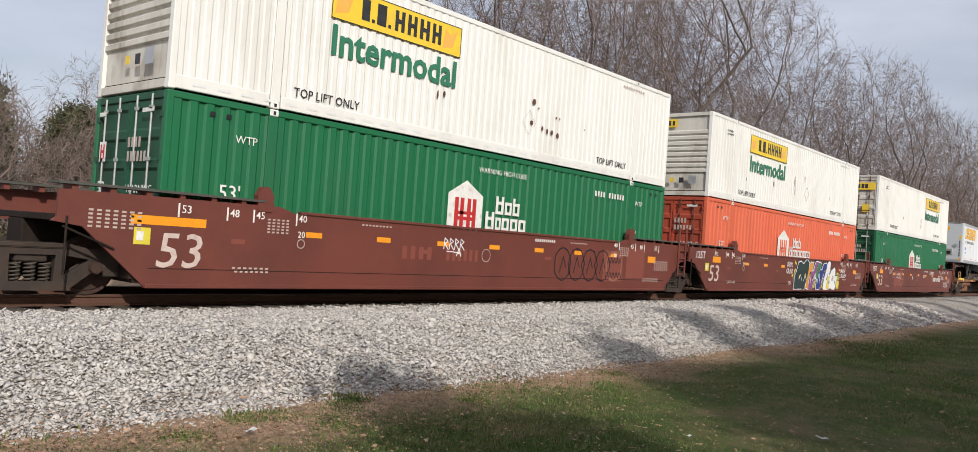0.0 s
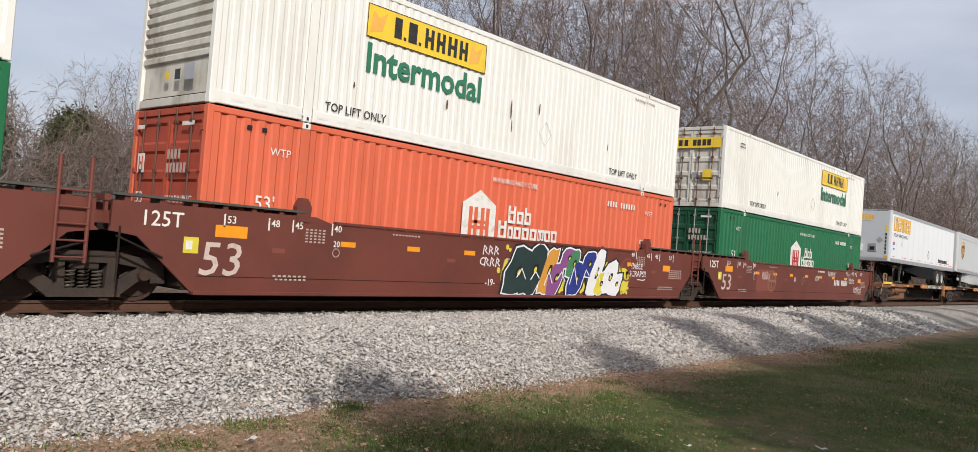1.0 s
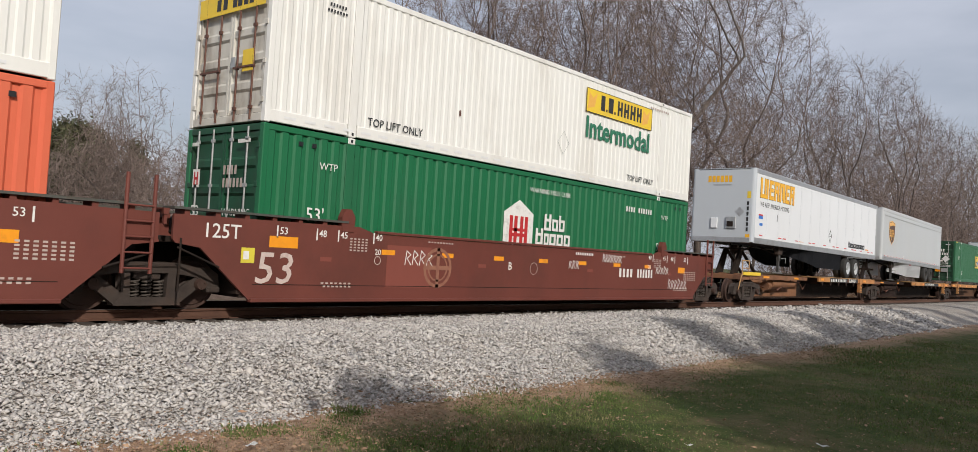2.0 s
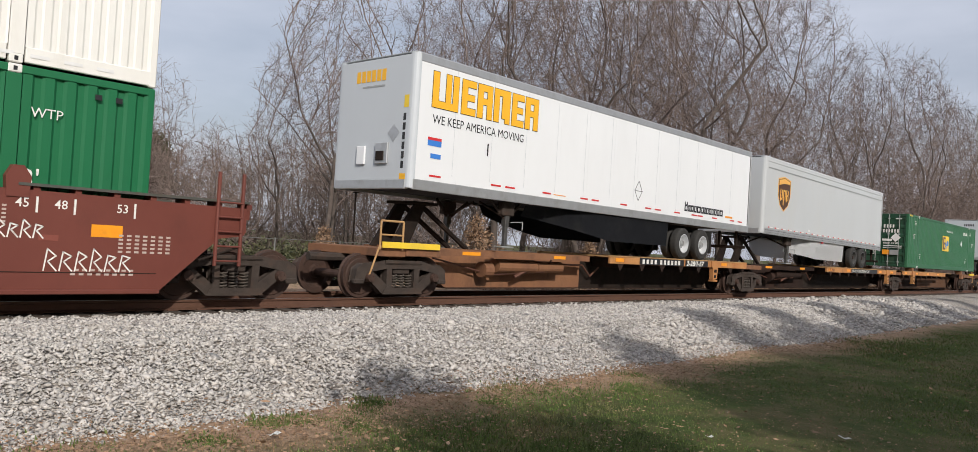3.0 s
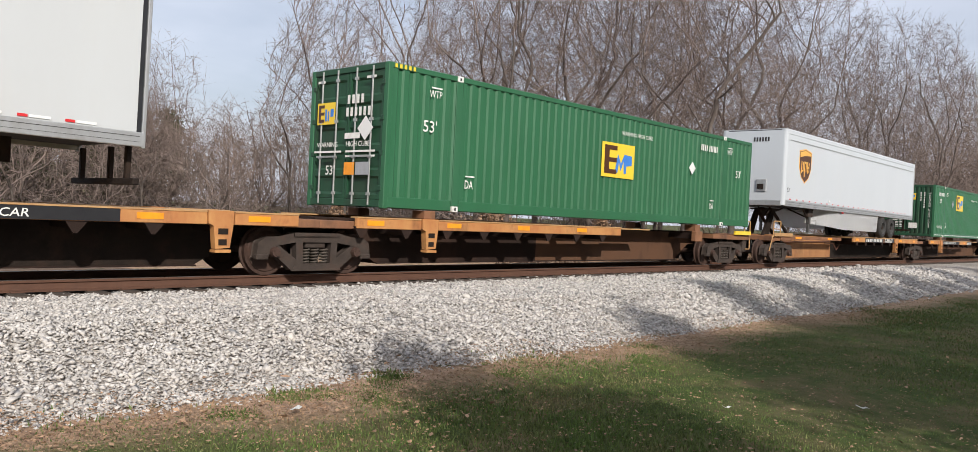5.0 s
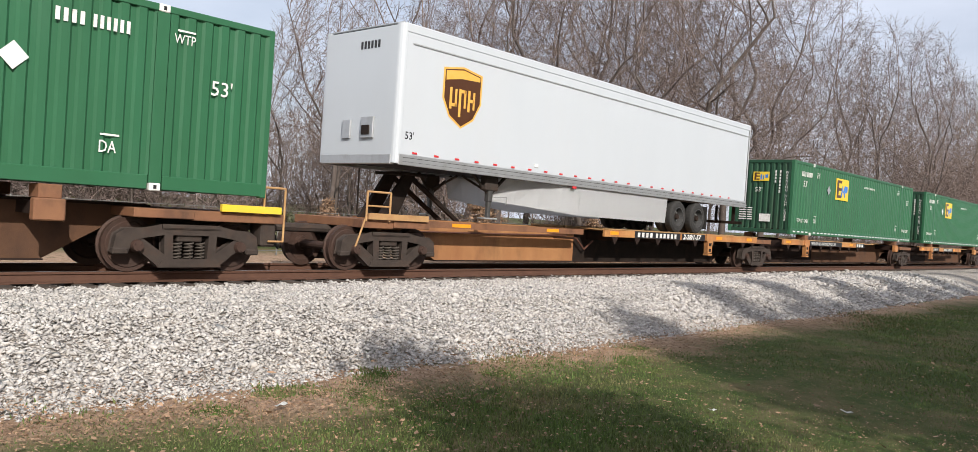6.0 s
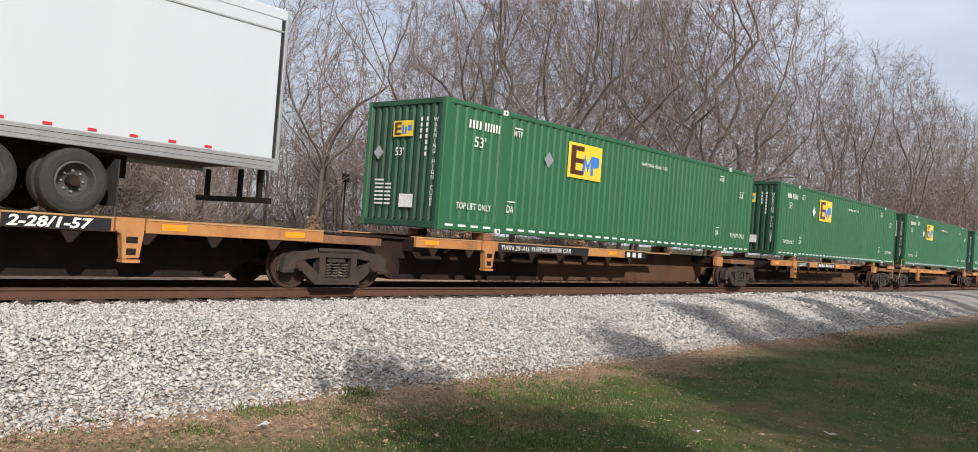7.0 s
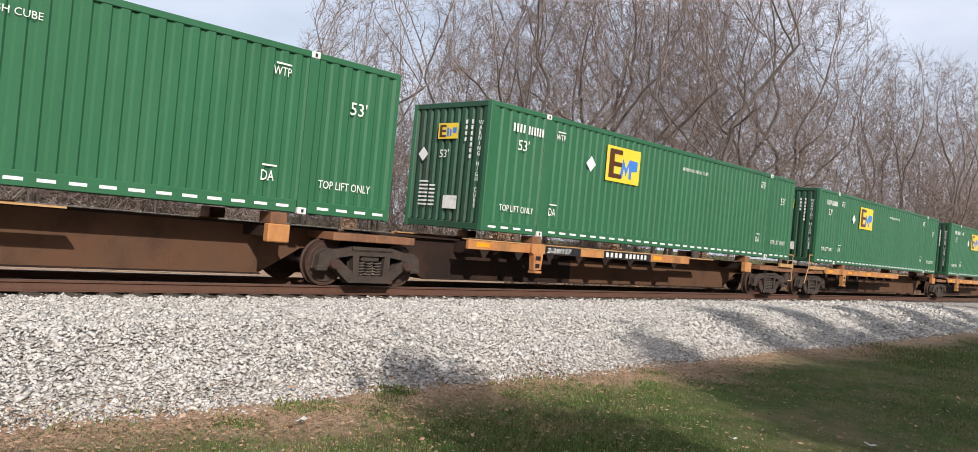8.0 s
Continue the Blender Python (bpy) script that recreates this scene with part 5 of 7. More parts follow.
def house_logo(c, x, z, mat, inner, s=1.0):
    """A white gabled shield with a barred letter shape inside."""
    bm = bmesh.new()
    plate(bm, [(x, z), (x + 1.15 * s, z), (x + 1.15 * s, z + 1.0 * s), (x + 0.575 * s, z + 1.32 * s), (x, z + 1.0 * s)], Y0 - 0.003, Y0 + 0.002)
    lg = part("logo", bm, M["letter_white"], c, "white gabled shield logo")
    marks("logo_bar", [(x + k * s, x + (k + 0.12) * s, z + 0.1 * s, z + 0.92 * s) for k in (0.22, 0.40, 0.63, 0.81)] + [(x + 0.34 * s, x + 0.81 * s, z + 0.42 * s, z + 0.50 * s), (x + 0.34 * s, x + 0.81 * s, z + 0.55 * s, z + 0.62 * s)], M[inner], lg, Y0 - 0.004)


def shapes_word(x, z, h, widths, rise=()):
    """Plain open boxes that stand for a brand's word: one for each letter."""
    rows = []
    for i, w in enumerate(widths):
        tall = h if i in rise or i == 0 else 0.72 * h
        low = 0.72 * h
        rows.append((x, x + 0.27 * w, z, z + tall))
        rows.append((x + 0.63 * w, x + 0.90 * w, z, z + (tall if i == 0 else low)))
        rows.append((x + 0.27 * w, x + 0.63 * w, z, z + 0.17 * h))
        rows.append((x + 0.27 * w, x + 0.63 * w, z + low - 0.17 * h, z + low))
        x += w * 1.06
    return rows


def well_container(x, z, paint, label, door_paint, rod_paint, logo_x, red):
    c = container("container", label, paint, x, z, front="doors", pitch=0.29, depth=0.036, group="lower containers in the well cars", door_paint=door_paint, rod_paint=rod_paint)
    w = M["letter_white"]
    house_logo(c, logo_x, 0.86, "letter_white", "logo_red" if red else paint)
    marks("logo_word", shapes_word(logo_x + 1.62, 1.50, 0.42, (0.32, 0.28, 0.28), (2,)), w, c, Y0, label="white brand word as plain shapes")
    marks("logo_word", shapes_word(logo_x + 1.28, 1.12, 0.42, (0.34, 0.22, 0.30, 0.30, 0.30) if red else (0.34, 0.22, 0.30, 0.30, 0.30, 0.10, 0.16, 0.28, 0.26)), w, c, Y0)
    lettering("lettering", "WARNING HIGH CUBE", 0.17, w, c, logo_x + 0.95, Y0, 2.42, label="white stencil words")
    for q in (1.25, LONG - 1.75):
        lettering("lettering", "WTP", 0.20, w, c, q, Y0, 2.20)
        lettering("lettering", "53'", 0.36, w, c, q - 0.25, Y0, 1.22)
    marks("equipment_number", bar_text(12.3, 2.30, 0.55, 0.15, 4) + bar_text(13.0, 2.30, 0.85, 0.15, 6), w, c, Y0, label="white bars in place of a number")
    for q in (0.75, 1.05, LONG - 0.9, LONG - 0.6):
        marks("tie_slot", [(q, q + 0.10, 2.58, 2.66)], M["tag_black"], c, Y0)
    # door end
    marks("equipment_number", bar_text(0.12, 1.98, 0.50, 0.17, 4) + bar_text(0.12, 1.74, 0.70, 0.17, 6), M["faint_white"], c, -0.032, True)
    lettering("lettering", "53", 0.30, w, c, -0.034, 0.95, 1.2, END)
    lettering("lettering", "WARNING", 0.19, w, c, -0.034, -0.15, 1.22, END)
    lettering("lettering", "HIGH CUBE", 0.17, w, c, -0.034, -0.15, 0.98, END)
    marks("logo", [(-0.95, -0.70, 1.75, 2.10)], w, c, -0.032, True, "small white logo")
    marks("logo_bar", [(-0.90, -0.86, 1.80, 2.05), (-0.79, -0.75, 1.80, 2.05), (-0.86, -0.79, 1.9, 1.95)], M["logo_red"] if red else M[paint], c, -0.037, True)
    marks("small_print", [(0.55, 0.95, 2.55, 2.62), (-1.05, -0.8, 2.55, 2.62)], w, c, -0.032, True)
    return c


def panel_logo(c, x, z, s=1.55, end=None, h=None):
    h = h or 0.92
    if end is None:
        lg = marks("logo", [(x, x + s, z, z + h)], M["yellow"], c, Y0, label="yellow square logo panel")
        a = marks("logo_shape", [(x + 0.08 * s, x + 0.22 * s, z + 0.10 * h, z + 0.92 * h)] + [(x + 0.22 * s, x + 0.45 * s, z + k * h, z + (k + 0.13) * h) for k in (0.10, 0.44, 0.79)], M["logo_brown"], lg, Y0 - 0.005)
        bm = bmesh.new()
        u, v = s, h
        plate(bm, [(x + 0.40 * u, z + 0.14 * v), (x + 0.48 * u, z + 0.14 * v), (x + 0.52 * u, z + 0.45 * v), (x + 0.58 * u, z + 0.2 * v), (x + 0.66 * u, z + 0.5 * v), (x + 0.68 * u, z + 0.14 * v), (x + 0.75 * u, z + 0.14 * v), (x + 0.75 * u, z + 0.36 * v), (x + 0.92 * u, z + 0.40 * v), (x + 0.92 * u, z + 0.68 * v), (x + 0.68 * u, z + 0.70 * v), (x + 0.58 * u, z + 0.42 * v), (x + 0.48 * u, z + 0.70 * v)], Y0 - 0.008, Y0 - 0.004)
        part("logo_shape", bm, M["logo_blue"], lg)
    else:
        lg = marks("logo", [(x, x + s, z, z + h)], M["yellow"], c, end, True, "yellow square logo panel")
        marks("logo_shape", [(x + 0.08 * s, x + 0.20 * s, z + 0.1 * h, z + 0.9 * h)] + [(x + 0.20 * s, x + 0.40 * s, z + k * h, z + (k + 0.14) * h) for k in (0.1, 0.43, 0.76)], M["logo_brown"], lg, end - 0.005, True)
        marks("logo_shape", [(x + 0.45 * s, x + 0.55 * s, z + 0.15 * h, z + 0.7 * h), (x + 0.60 * s, x + 0.68 * s, z + 0.15 * h, z + 0.6 * h), (x + 0.75 * s, x + 0.92 * s, z + 0.35 * h, z + 0.7 * h)], M["logo_blue"], lg, end - 0.005, True)


def diamond(c, x, z, r, mat, end=None):
    bm = bmesh.new()
    if end is None:
        plate(bm, [(x, z - r), (x + r, z), (x, z + r), (x - r, z)], Y0 - 0.004, Y0)
        return part("placard", bm, mat, c, "diamond placard")
    plate(bm, [(0, -r), (r, 0), (0, r), (-r, 0)], -0.004, 0)
    return part("placard", bm, mat, c, "diamond placard", Matrix.Translation((end, -x, z)) @ Matrix.Rotation(-math.pi / 2, 4, "Z"))


def spine_container(x, z, doors=False, label="", logo_x=4.5, logo_z=1.62, placard="tape_white"):
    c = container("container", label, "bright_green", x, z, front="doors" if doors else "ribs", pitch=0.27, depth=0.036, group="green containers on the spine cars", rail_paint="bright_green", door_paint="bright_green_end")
    w = M["letter_white"]
    panel_logo(c, logo_x, logo_z)
    lettering("lettering", "WARNING HIGH CUBE", 0.15, w, c, 8.2, Y0, 2.32, label="white stencil words")
    for q, v in ((2.35, 2.35 if not doors else 1.15), (LONG - 2.75, LONG - 2.75 if not doors else 14.4)):
        lettering("lettering", "WTP", 0.22, w, c, v - 0.05, Y0, 2.34, stretch=0.75)
        marks("arrow", [(v + 0.0, v + 0.30, 2.53, 2.56)], w, c, Y0)
        lettering("lettering", "DA", 0.26, w, c, q - 0.12, Y0, 0.52, stretch=0.72)
        marks("arrow", [(q - 0.10, q + 0.18, 0.77, 0.80)], w, c, Y0)
    for q in (0.95, LONG - 1.15):
        lettering("lettering", "53'", 0.34, w, c, q, Y0, 1.92 if not doors else 1.62)
    for q in (0.45, LONG - 1.75) if not doors else ():
        lettering("lettering", "TOP LIFT ONLY", 0.21, w, c, q + 0.05, Y0, 0.50, stretch=0.80)
    nx = 0.75 if not doors else 12.6
    marks("equipment_number", bar_text(nx, 2.32, 0.45, 0.19, 4) + bar_text(nx + 0.52, 2.32, 0.58, 0.19, 6), w, c, Y0, label="white bars in place of a number")
    diamond(c, 3.75 if not doors else 12.1, 1.95 if not doors else 1.72, 0.20, M[placard])
    if not doors:
        marks("reflective_strip", [(0.2 + 0.42 * k, 0.45 + 0.42 * k, 0.10, 0.15) for k in range(38) if abs(0.3 + 0.42 * k - 1.98) > 0.2 and abs(0.3 + 0.42 * k - LONG + 1.98) > 0.2], M["tape_white"], c, -HALF - 0.001, label="white reflective strip marks")
        panel_logo(c, -0.35, 2.05, 0.66, -0.012, 0.36)
        lettering("lettering", "53'", 0.26, w, c, -0.014, 0.25, 1.62, END)
        diamond(c, -0.80, 1.70, 0.17, M[placard], -0.018)
        for k, ch in enumerate("WARNING HIGH CUBE"):
            lettering("lettering", ch, 0.14, w, c, -0.014, -1.02, 2.35 - 0.115 * k, END, center=True)
        marks("equipment_number", [(0.54, 0.60, 2.38 - 0.13 * k, 2.47 - 0.13 * k) for k in range(4)] + [(0.72, 0.78, 2.38 - 0.13 * k, 2.47 - 0.13 * k) for k in range(7)], w, c, -0.012, True)
        marks("small_print", [(-0.85, -0.55, 0.5 + 0.09 * k, 0.54 + 0.09 * k) for k in range(7)] + [(-0.5, -0.3, 0.5 + 0.09 * k, 0.54 + 0.09 * k) for k in range(6)], w, c, -0.012, True)
        marks("data_plate", [(0.0, 0.45, 0.45, 0.75)], w, c, -0.012, True, "white data plate")
    else:
        panel_logo(c, -0.98, 1.72, 0.62, -0.03, 0.46)
        marks("equipment_number", bar_text(0.05, 2.12, 0.6, 0.18, 4) + bar_text(0.02, 1.86, 0.85, 0.18, 6), w, c, -0.03, True)
        diamond(c, 0.68, 1.60, 0.25, M["tape_white"], -0.04)
        lettering("lettering", "53'", 0.28, w, c, -0.034, 0.62, 0.66, END)
        lettering("lettering", "WARNING", 0.15, w, c, -0.034, 0.95, 1.24, END)
        lettering("lettering", "HIGH CUBE", 0.15, w, c, -0.034, -0.05, 1.24, END)
        marks("data_plate", [(0.02, 0.36, 0.66, 0.92)], M["reflector"], c, -0.03, True, "orange label")
        marks("data_plate", [(0.40, 0.85, 0.66, 0.92)], M["alu"], c, -0.03, True)
        marks("small_print", [(-1.05, -0.1, 1.12, 1.16), (0.05, 1.0, 1.12, 1.16), (0.0, 0.5, 1.4, 1.52), (0.05, 1.0, 1.02, 1.06), (-1.0, -0.75, 2.6, 2.65), (0.65, 0.95, 2.6, 2.65)], w, c, -0.03, True)
        marks("hazard_stripe", [(0.15 + 0.12 * k, 0.21 + 0.12 * k, TALL - 0.10, TALL - 0.02) for k in range(5)], M["yellow"], c, -HALF - 0.001, label="yellow hazard stripes")
    return c


# -- well car unit: truck at each end, a deep well between --
def well_car(x, length, label, letter, first=False, last=False, piece=None, x_well=1.7):
    c = thing("well_car", label, "freight car", "brown well cars")
    L = length
    a, b = x_well, L - x_well
    yn = 1.50
    top = 1.50
    for s in (-1, 1):
        bm = bmesh.new()
        out = [(a + 0.15, 0.20), (b - 0.15, 0.20), (b + 0.82, 1.06), (b + 1.25, 1.12), (L - 0.12, 1.18), (L - 0.12, top + 0.08), (b - 2.5, top + 0.11), (b - 2.9, top), (a + 2.9, top), (a + 2.5, top + 0.11), (0.12, top + 0.08), (0.12, 1.18), (a - 1.25, 1.12), (a - 0.82, 1.06)]
        plate(bm, out, s * yn - 0.03, s * yn + 0.03)
        sd = part("side_sill", bm, M["well"], c, "deep brown side plate with stencils")
        part("bottom_chord", boxes((a + 0.15, b - 0.15, s * yn - 0.09, s * yn + 0.045, 0.17, 0.235), bevel=0.01), M["well"], sd)
        part("top_chord", boxes((a + 2.95, b - 2.95, s * yn - 0.06, s * yn + 0.06, top + 0.003, top + 0.06), bevel=0.01), M["well"], sd)
        part("seam", boxes((a + 0.2, b - 0.2, s * yn - 0.034, s * yn + 0.034, 0.47, 0.482)), M["black_steel"], sd)
    part("well_floor", boxes((a, b, -yn + 0.05, yn - 0.05, 0.24, 0.32), *[(a + 1.5 * k, a + 1.5 * k + 0.25, -yn + 0.1, yn - 0.1, 0.32, 0.43) for k in range(1, int((b - a) / 1.5))]), M["black_steel"], c, "cross members under the load")
    for q in (a, b):
        part("bulkhead", boxes((q - 0.06, q + 0.06, -yn + 0.04, yn - 0.04, 0.3, 1.12)), M["black_steel"], c)
    for q0, q1, sg in ((0.1, a, 1), (b, L - 0.1, -1)):
        part("end_platform", boxes((q0, q1, -1.1, 1.1, 1.12, 1.22), bevel=0.01), M["black_steel"], c)
        part("centre_sill", boxes((min(q0, q1), max(q0, q1), -0.3, 0.3, 0.72, 1.12), bevel=0.02), M["black_steel"], c)
        for s in (-1, 1):
            g = part("walkway", boxes((q0 + (0.0 if sg > 0 else -2.2), q1 + (2.2 if sg > 0 else 0.0), min(s * 1.16, s * 1.56), max(s * 1.16, s * 1.56), 1.66, 1.70)), M["grating"], c, "open steel grating walkway")
            xs = [q0 + 0.2 + 0.55 * k + (0 if sg > 0 else -2.2) for k in range(7)]
            many("walkway_bracket", [(v, v + 0.09, min(s * 1.2, s * 1.52), max(s * 1.2, s * 1.52), 1.56, 1.66) for v in xs], M["well"], g)
            if s < 0:
                many("walkway_stay", [(v + 0.02, v + 0.07, -1.50, -1.44, 1.40, 1.56) for v in xs], M["well"], g)
        e = q1 + 2.2 if sg > 0 else q0 - 2.2
        bm = bmesh.new()
        plate(bm, [(e - 0.14, 1.5), (e + 0.14, 1.5), (e + 0.16, 1.78), (e + 0.06, 1.93), (e - 0.08, 1.93), (e - 0.16, 1.78)], -yn - 0.05, -yn + 0.08)
        part("container_guide", bm, M["well"], c, "rusty guide block at the walkway's end")
    # ladder and uprights at the end nearest the next unit
    lx = L - 0.45
    part("ladder", rods(((lx - 0.22, -1.56, 0.62), (lx - 0.22, -1.56, 2.15), 0.032), ((lx + 0.22, -1.56, 0.62), (lx + 0.22, -1.56, 2.15), 0.032), *[((lx - 0.22, -1.58, 0.70 + 0.24 * k), (lx + 0.22, -1.58, 0.70 + 0.24 * k), 0.016) for k in range(5)]), M["well"], c, "brown steel ladder with two uprights")
    for g in (((0.2, -1.55, 1.05), (0.95, -1.55, 0.75), 0.018), ((L - 0.95, -1.55, 0.70), (L - 0.2, -1.55, 0.95), 0.018), ((0.25, -1.55, 0.35), (0.25, -1.55, 1.2), 0.018)):
        part("grab_rail", rods(g), M["black_steel"], c)
    many("brake_gear", ((0.35, 0.75, -1.25, -0.9, 1.24, 1.55), (0.8, 1.2, -1.3, -1.0, 1.24, 1.42), (L - 1.3, L - 0.9, -1.2, -0.85, 1.24, 1.5)), M["black_steel"], c, bevel=0.04)
    yl = -yn - 0.034
    w = M["letter_white"]
    lettering("lettering", "53", 0.78, M["well_number"], c, a + (0.28 if first else 0.20), yl, 0.50, stretch=1.06, shear=0.10, label="large faded stencil number")
    if not first:
        lettering("lettering", "125T", 0.34, w, c, a - 0.80, yl, 1.24)
    else:
        marks("small_print", [r for k in range(5) for r in bar_text(a - 0.75, 1.30 - 0.06 * k, 0.85, 0.03, 7)], M["faint_white"], c, yl + 0.003, label="small unreadable stencils")
    for q, words in ((0.62, "53"), (1.48, "48"), (1.98, "45"), (2.86, "40")):
        lettering("lettering", words, 0.18, w, c, a + q + 0.06, yl, 1.37)
        lettering("lettering", words, 0.18, w, c, b - q - 0.24, yl, 1.37)
        marks("stencil_bar", [(a + q, a + q + 0.03, 1.30, 1.52), (b - q + 0.02, b - q + 0.05, 1.30, 1.52)], w, c, yl + 0.003)
    lettering("lettering", "20", 0.16, w, c, a + 2.92, yl, 1.09)
    lettering("lettering", "20", 0.16, w, c, b - 3.10, yl, 1.09)
    rows = []
    for k in range(5):
        rows += bar_text(a + 2.28, 1.36 - 0.055 * k, 0.48, 0.028, 5)
        rows += bar_text(b - 2.76, 1.36 - 0.055 * k, 0.48, 0.028, 5)
        rows += bar_text(b - 0.8, 1.02 - 0.06 * k, 0.85, 0.03, 7)
    rows += bar_text(a + 1.65, 0.50, 0.75, 0.03, 7) + bar_text(a + 1.7, 0.44, 0.7, 0.03, 7)
    rows += bar_text(b - 1.4, 0.5, 0.9, 0.03, 8) + bar_text(b - 1.45, 0.44, 0.95, 0.03, 8) + bar_text(a + 4.4, 1.40, 0.8, 0.03, 9) + bar_text(b - 5.2, 1.38, 0.8, 0.03, 9)
    marks("small_print", rows, M["faint_white"], c, yl + 0.003, label="small unreadable stencils")
    marks("reflector", [(a - 0.12, a + 1.12, 1.15, 1.29) if first else (a + 0.48, a + 1.08, 1.13, 1.33)], M["reflector"], c, yl + 0.003, label="orange reflective strip")
    n = 7
    for k in range(n):
        q = a + 3.1 + (b - a - 6.4) * k / (n - 1)
        marks("reflector", [(q, q + 0.36, 1.10, 1.20)], M["reflector"], c, yl + 0.003)
    marks("reflector", [(b - 1.2, b - 0.75, 1.0, 1.18)], M["reflector"], c, yl + 0.003)
    for k in range(4):
        q = a + 1.6 + (b - a - 3.5) * k / 3
        marks("worn_label", [(q, q + 0.26, 0.92, 1.0)], M["well_patch"], c, yl + 0.003, label="faded brown label")
    marks("safety_label", [(a - 0.06, a + 0.20, 0.84, 1.10)], M["tag_yellow"], c, yl + 0.003, label="yellow and white safety label")
    marks("safety_mark", [(a - 0.02, a + 0.09, 0.90, 1.04)], w, c, yl - 0.001)
    lettering("lettering", letter, 0.26, w, c, a + 7.1, yl, 0.90)
    marks("equipment_number", bar_text(a + 9.9, 1.36, 0.85, 0.07, 10), w, c, yl + 0.003, label="white bars in place of a number")
    if letter == "B":
        marks("equipment_number", bar_text(a + 12.1, 0.82, 0.80, 0.24, 4) + bar_text(a + 13.1, 0.82, 0.95, 0.24, 6), w, c, yl + 0.003)
    for qx, qz, qr in ((a + 3.0, 0.98, 0.085), (a + 8.1, 0.95, 0.15)):
        bm = bmesh.new()
        lathe_ring(bm, qx, qz, qr, 0.014, yl)
        part("round_stencil", bm, M["faint_white"], c)
    if piece == "big":
        graffiti_piece(c, a + 7.95, 0.21, yl)
    elif piece == "outline":
        graffiti_outline(c, a + 11.1, 0.42, yl)
    else:
        graffiti_small(c, a, yl)
    if first:
        add_truck(c, 0.0)
    add_truck(c, L if not last else L - 0.0)
    ride(c, x)
    return c


def lathe_ring(bm, x, z, r, w, y, n=18):
    pts = [(x + q * math.cos(2 * math.pi * k / n), z + q * math.sin(2 * math.pi * k / n)) for q in (r, r - w) for k in range(n)]
    v = [bm.verts.new((p[0], y, p[1])) for p in pts] + [bm.verts.new((p[0], y - 0.003, p[1])) for p in pts]
    for k in range(n):
        j = (k + 1) % n
        bm.faces.new((v[2 * n + k], v[2 * n + j], v[3 * n + j], v[3 * n + k]))
        bm.faces.new((v[k], v[j], v[2 * n + j], v[2 * n + k]))


def blob(bm, x, z, w, h, y, seed, n=14, square=0.6):
    r = random.Random(seed)
    pts = []
    for k in range(n):
        a = 2 * math.pi * k / n
        ca, sa = math.cos(a), math.sin(a)
        q = 1 / max(abs(ca), abs(sa)) * square + (1 - square)
        pts.append((x + w / 2 * ca * q * r.uniform(0.86, 1.1), z + h / 2 * sa * q * r.uniform(0.86, 1.1)))
    plate(bm, pts, y - 0.002, y)


def stroke(bm, pts, w, y):
    for (ax, az), (bx, bz) in zip(pts, pts[1:]):
        dx, dz = bx - ax, bz - az
        l = math.hypot(dx, dz) or 1
        nx, nz = -dz / l * w / 2, dx / l * w / 2
        ex, ez = dx / l * w * 0.3, dz / l * w * 0.3
        plate(bm, [(ax - ex + nx, az - ez + nz), (bx + ex + nx, bz + ez + nz), (bx + ex - nx, bz + ez - nz), (ax - ex - nx, az - ez - nz)], y - 0.002, y)


